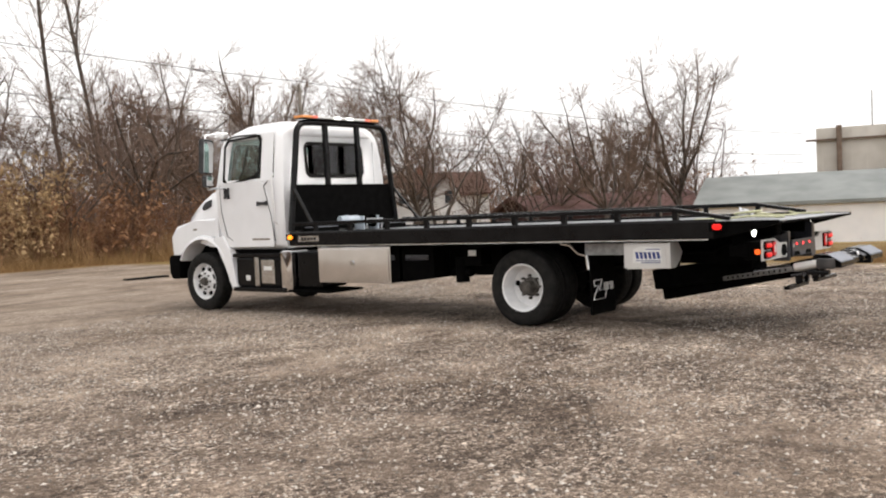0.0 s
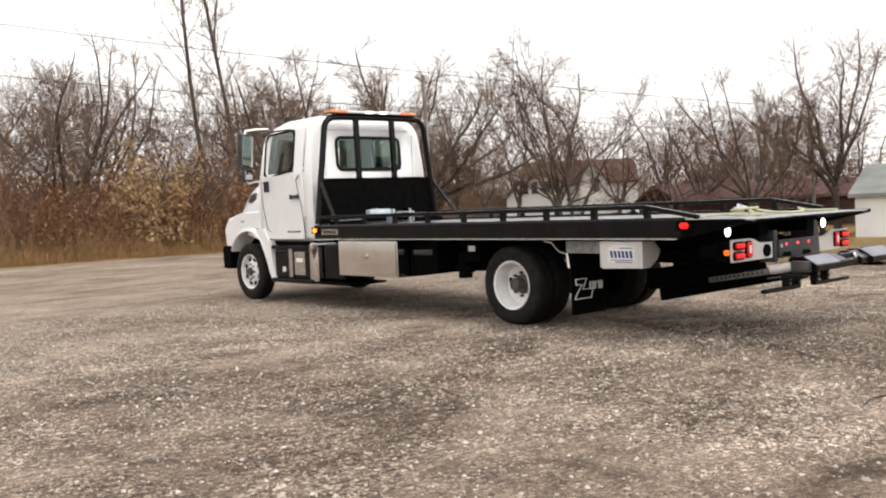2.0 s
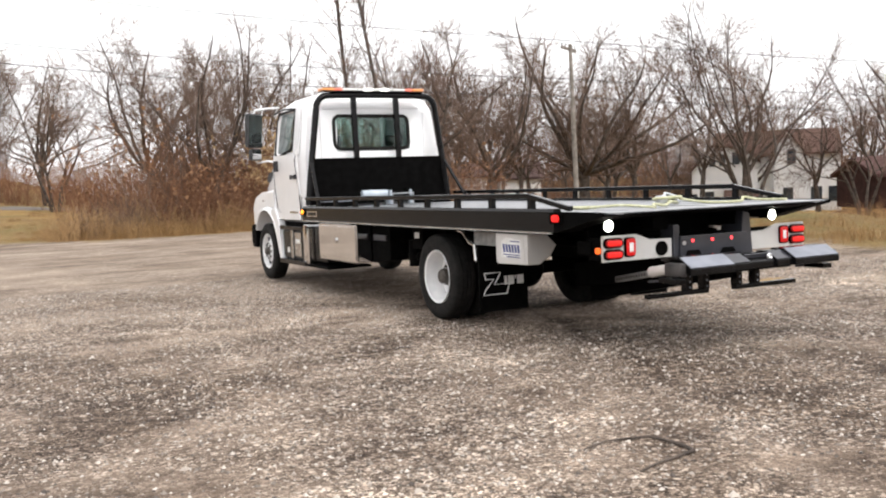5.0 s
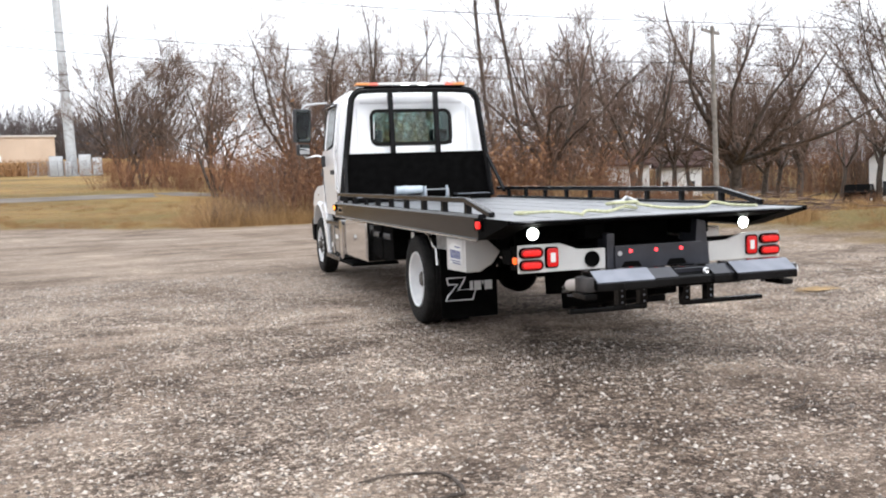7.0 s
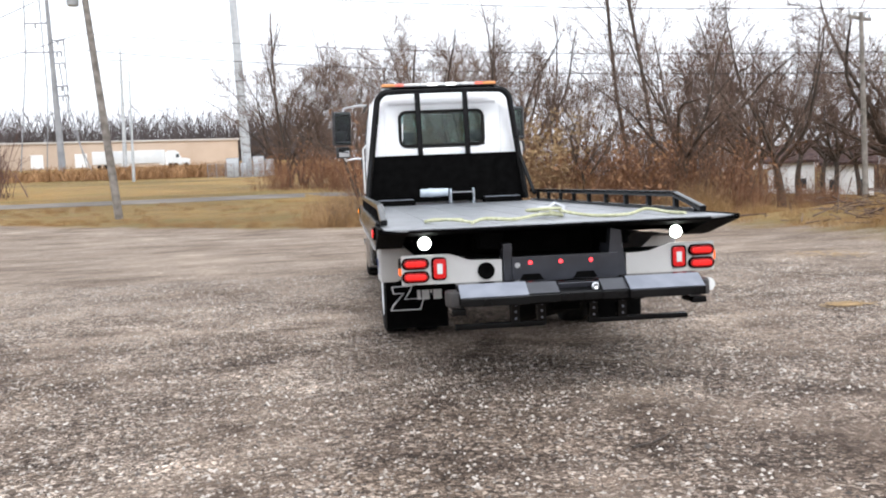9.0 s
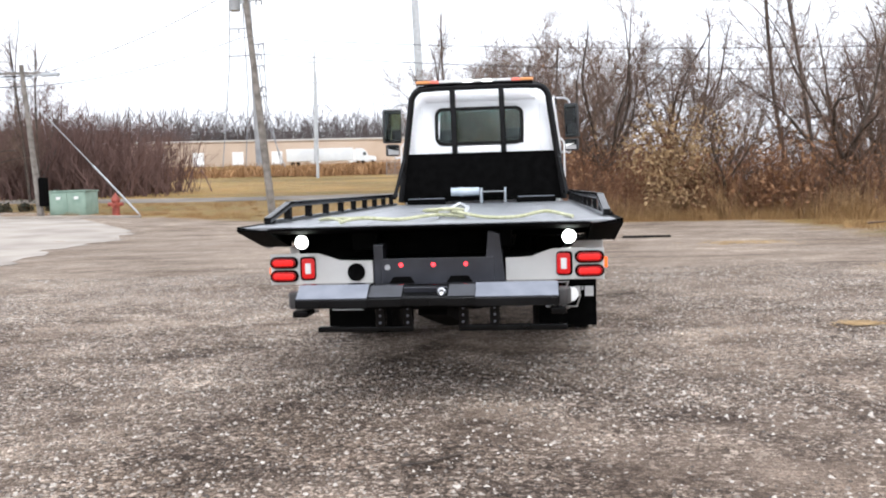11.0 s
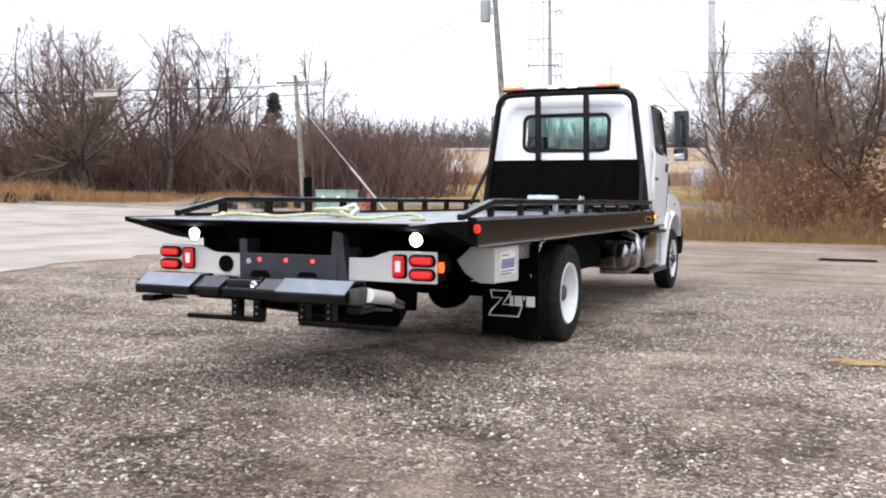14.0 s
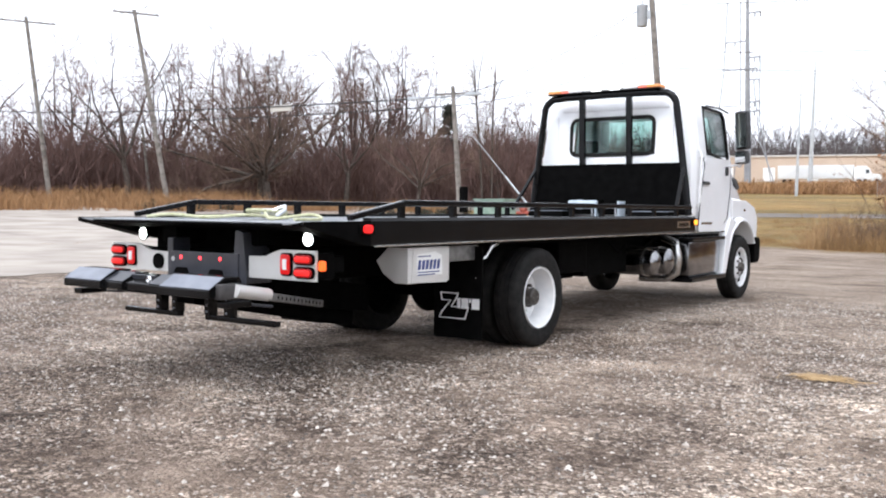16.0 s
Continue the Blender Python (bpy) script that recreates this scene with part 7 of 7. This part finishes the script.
def evergreen(x, y, tall, seed):
    """A dark ragged pine, bare below, with needled limbs towards its top."""
    rng = np.random.default_rng(seed)
    ob = thing("pine_tree", "dark ragged evergreen standing among the bare wood", "tree", "", (x, y, height(x, y) - 0.05))
    segs, verts, faces = [], [], []
    p = np.zeros(3)
    for i in range(8):
        q = p + np.array([rng.normal(0, 0.07), rng.normal(0, 0.07), tall / 8])
        segs.append((p, q, 0.17 * (1 - i / 9), 0.17 * (1 - (i + 1) / 9)))
        p = q
    for k in range(46):
        h = rng.uniform(0.5, 1.0)
        a, ln = rng.uniform(0, 6.28), (0.35 + 2.0 * (1 - h)) * rng.uniform(0.5, 1.15)
        c = np.array([0, 0, tall * h])
        e = c + np.array([math.cos(a) * ln, math.sin(a) * ln, ln * rng.uniform(-0.1, 0.45)])
        segs.append((c, e, 0.035, 0.012))
        for _ in range(70):
            m = c + (e - c) * rng.uniform(0.3, 1.05) + rng.normal(0, 0.13, 3)
            u, v = rng.normal(0, 0.13, 3), rng.normal(0, 0.035, 3)
            n = len(verts)
            verts += [m - u, m - v, m + u, m + v]
            faces.append([n, n + 1, n + 2, n + 3])
    me = bpy.data.meshes.new("needles")
    me.from_pydata([tuple(v) for v in verts], [], faces)
    me.materials.append(surface("dark_pine_needles", (0.018, 0.022, 0.014), (0.05, 0.046, 0.03), 1.5, 0.8))
    crown = new("crown", me)
    trunk = new("trunk", quick_mesh("trunk", *prisms(segs, 5), BARK))
    crown.parent = trunk.parent = ob


evergreen(-47.5, 66.5, 9.6, 401)

# brushwood heap on the bank
heap = np.random.default_rng(301)
hs = []
for _ in range(220):
    c = np.array([12.6 + heap.normal(0, 1.3), 12.3 + heap.normal(0, 1.7), 0.0])
    c[2] = height(c[0], c[1]) + abs(heap.normal(0, 0.16))
    d = heap.normal(0, 1, 3) * [1, 1, 0.22]
    d *= heap.uniform(0.3, 1.0) / np.linalg.norm(d)
    hs.append((c - d * 0.5, c + d * 0.5, heap.uniform(0.01, 0.03), 0.008))
tagged(new("brushwood_heap", quick_mesh("brushwood_heap", *prisms(hs, 4), TWIG)), "low heap of grey cut branches on the grass bank", "brushwood", kind="stuff")

# twigs lying on the gravel
def twig_stem(pts, r):
    ps = [Vector((x, y, 0.012 + 0.008 * math.sin(3.0 * k))) for k, (x, y) in enumerate(pts)]
    fine = [a.lerp(b, t) for a, b in zip(ps, ps[1:]) for t in (0, 0.5)] + [ps[-1]]
    m = M().tube(fine, r, 6)
    for k, p in enumerate(fine):
        for q in range(6):
            v = Vector(m.v[k * 6 + q])
            m.v[k * 6 + q] = tuple(p + (v - p) * (1 - 0.65 * k / len(fine)))
    return m


forked = thing("fallen_twig", "forked dark dead twig lying on the gravel", "twig", "fallen twigs")
part("stem", twig_stem([(-2.38, -5.31), (-2.36, -5.22), (-2.36, -5.05), (-2.4, -4.97), (-2.52, -4.91), (-2.66, -4.91), (-2.83, -4.94)], 0.012), BARK, forked)
part("side_shoot", twig_stem([(-2.38, -5.305), (-2.52, -5.34), (-2.66, -5.36), (-2.84, -5.43)], 0.01), BARK, forked)
tagged(part("fallen_twig", twig_stem([(0.0, -4.65), (0.15, -4.58), (0.3, -4.42), (0.42, -4.4)], 0.008), BARK), "short dark dead twig lying on the gravel", "twig", "fallen twigs")

# straw wisps on the lot
PALESTRAW = surface("pale_straw", (0.38, 0.255, 0.125), (0.6, 0.43, 0.24), 3, 0.8)


def straw_patch(x, y, r, count, seed):
    g = np.random.default_rng(seed)
    sgs = []
    for _ in range(count):
        c = np.array([g.normal(0, r), g.normal(0, r * 0.6), 0.012 + 0.012 * g.random()])
        a = g.uniform(0, 6.28)
        d = np.array([math.cos(a), math.sin(a), g.normal(0, 0.06)]) * g.uniform(0.04, 0.12)
        sgs.append((c - d, c + d, 0.004, 0.0025))
    ob = new("straw_wisp", quick_mesh("straw_wisp", *prisms(sgs, 3), PALESTRAW))
    ob.location = (x, y, 0)
    return tagged(ob, "scattered wisp of pale straw on the gravel", "straw", "straw wisps", "stuff")


straw_patch(3.85, -0.09, 0.11, 130, 1)
straw_patch(7.2, 5.5, 0.5, 260, 2)
straw_patch(5.5, 12.0, 0.5, 220, 3)

# loose stones on the open gravel round the truck
g = np.random.default_rng(77)
N = 125000
px, py = g.uniform(-9.5, 7.5, N), g.uniform(-7.5, 6.5, N)
patch = np.array([noise.noise((x * 0.55, y * 0.55, 3.0)) + 0.5 * noise.noise((x * 1.7, y * 1.7, 9.0)) for x, y in zip(px, py)])
keep = (patch > g.uniform(-0.75, 0.55, N)) & ~((np.abs(px) < 1.0) & (py > -1.5))
px, py = px[keep], py[keep]
n = len(px)
size = 0.0075 + 0.012 * g.random(n) ** 2 + 0.012 * (g.random(n) < 0.015)
unit = np.array([[1, 0, -0.1], [0, 1, -0.1], [-1, 0, -0.1], [0, -1, -0.1], [0.15, 0.1, 0.75]])
tri = np.array([[0, 1, 4], [1, 2, 4], [2, 3, 4], [3, 0, 4]])
turn_ = g.uniform(0, 6.28, n)
sh = unit[None] * (1 + g.normal(0, 0.28, (n, 5, 3)))
c_, s_ = np.cos(turn_)[:, None], np.sin(turn_)[:, None]
vx = (sh[:, :, 0] * c_ - sh[:, :, 1] * s_ * 0.75) * size[:, None] + px[:, None]
vy = (sh[:, :, 0] * s_ + sh[:, :, 1] * c_ * 0.75) * size[:, None] + py[:, None]
vz = sh[:, :, 2] * size[:, None] * 0.8 + 0.002
verts = np.stack([vx, vy, vz], -1).reshape(-1, 3)
faces = (tri[None] + (np.arange(n) * 5)[:, None, None]).reshape(-1, 3)
me = bpy.data.meshes.new("loose_stones")
me.from_pydata(verts.tolist(), [], faces.tolist())
STONES = bpy.data.materials.new("loose_limestone")
STONES.use_nodes = True
sn, sl = STONES.node_tree.nodes, STONES.node_tree.links
geo = sn.new("ShaderNodeNewGeometry")
rmp = sn.new("ShaderNodeValToRGB")
rmp.color_ramp.elements[0].color, rmp.color_ramp.elements[1].color = (0.07, 0.057, 0.05, 1), (0.6, 0.545, 0.49, 1)
mid = rmp.color_ramp.elements.new(0.55)
mid.color = (0.33, 0.28, 0.237, 1)
sl.new(geo.outputs["Random Per Island"], rmp.inputs["Fac"])
sl.new(rmp.outputs["Color"], sn["Principled BSDF"].inputs["Base Color"])
sn["Principled BSDF"].inputs["Roughness"].default_value = 0.85
me.materials.append(STONES)
tagged(new("loose_stones", me), "loose pale limestone chips scattered over the gravel", "gravel", kind="stuff")
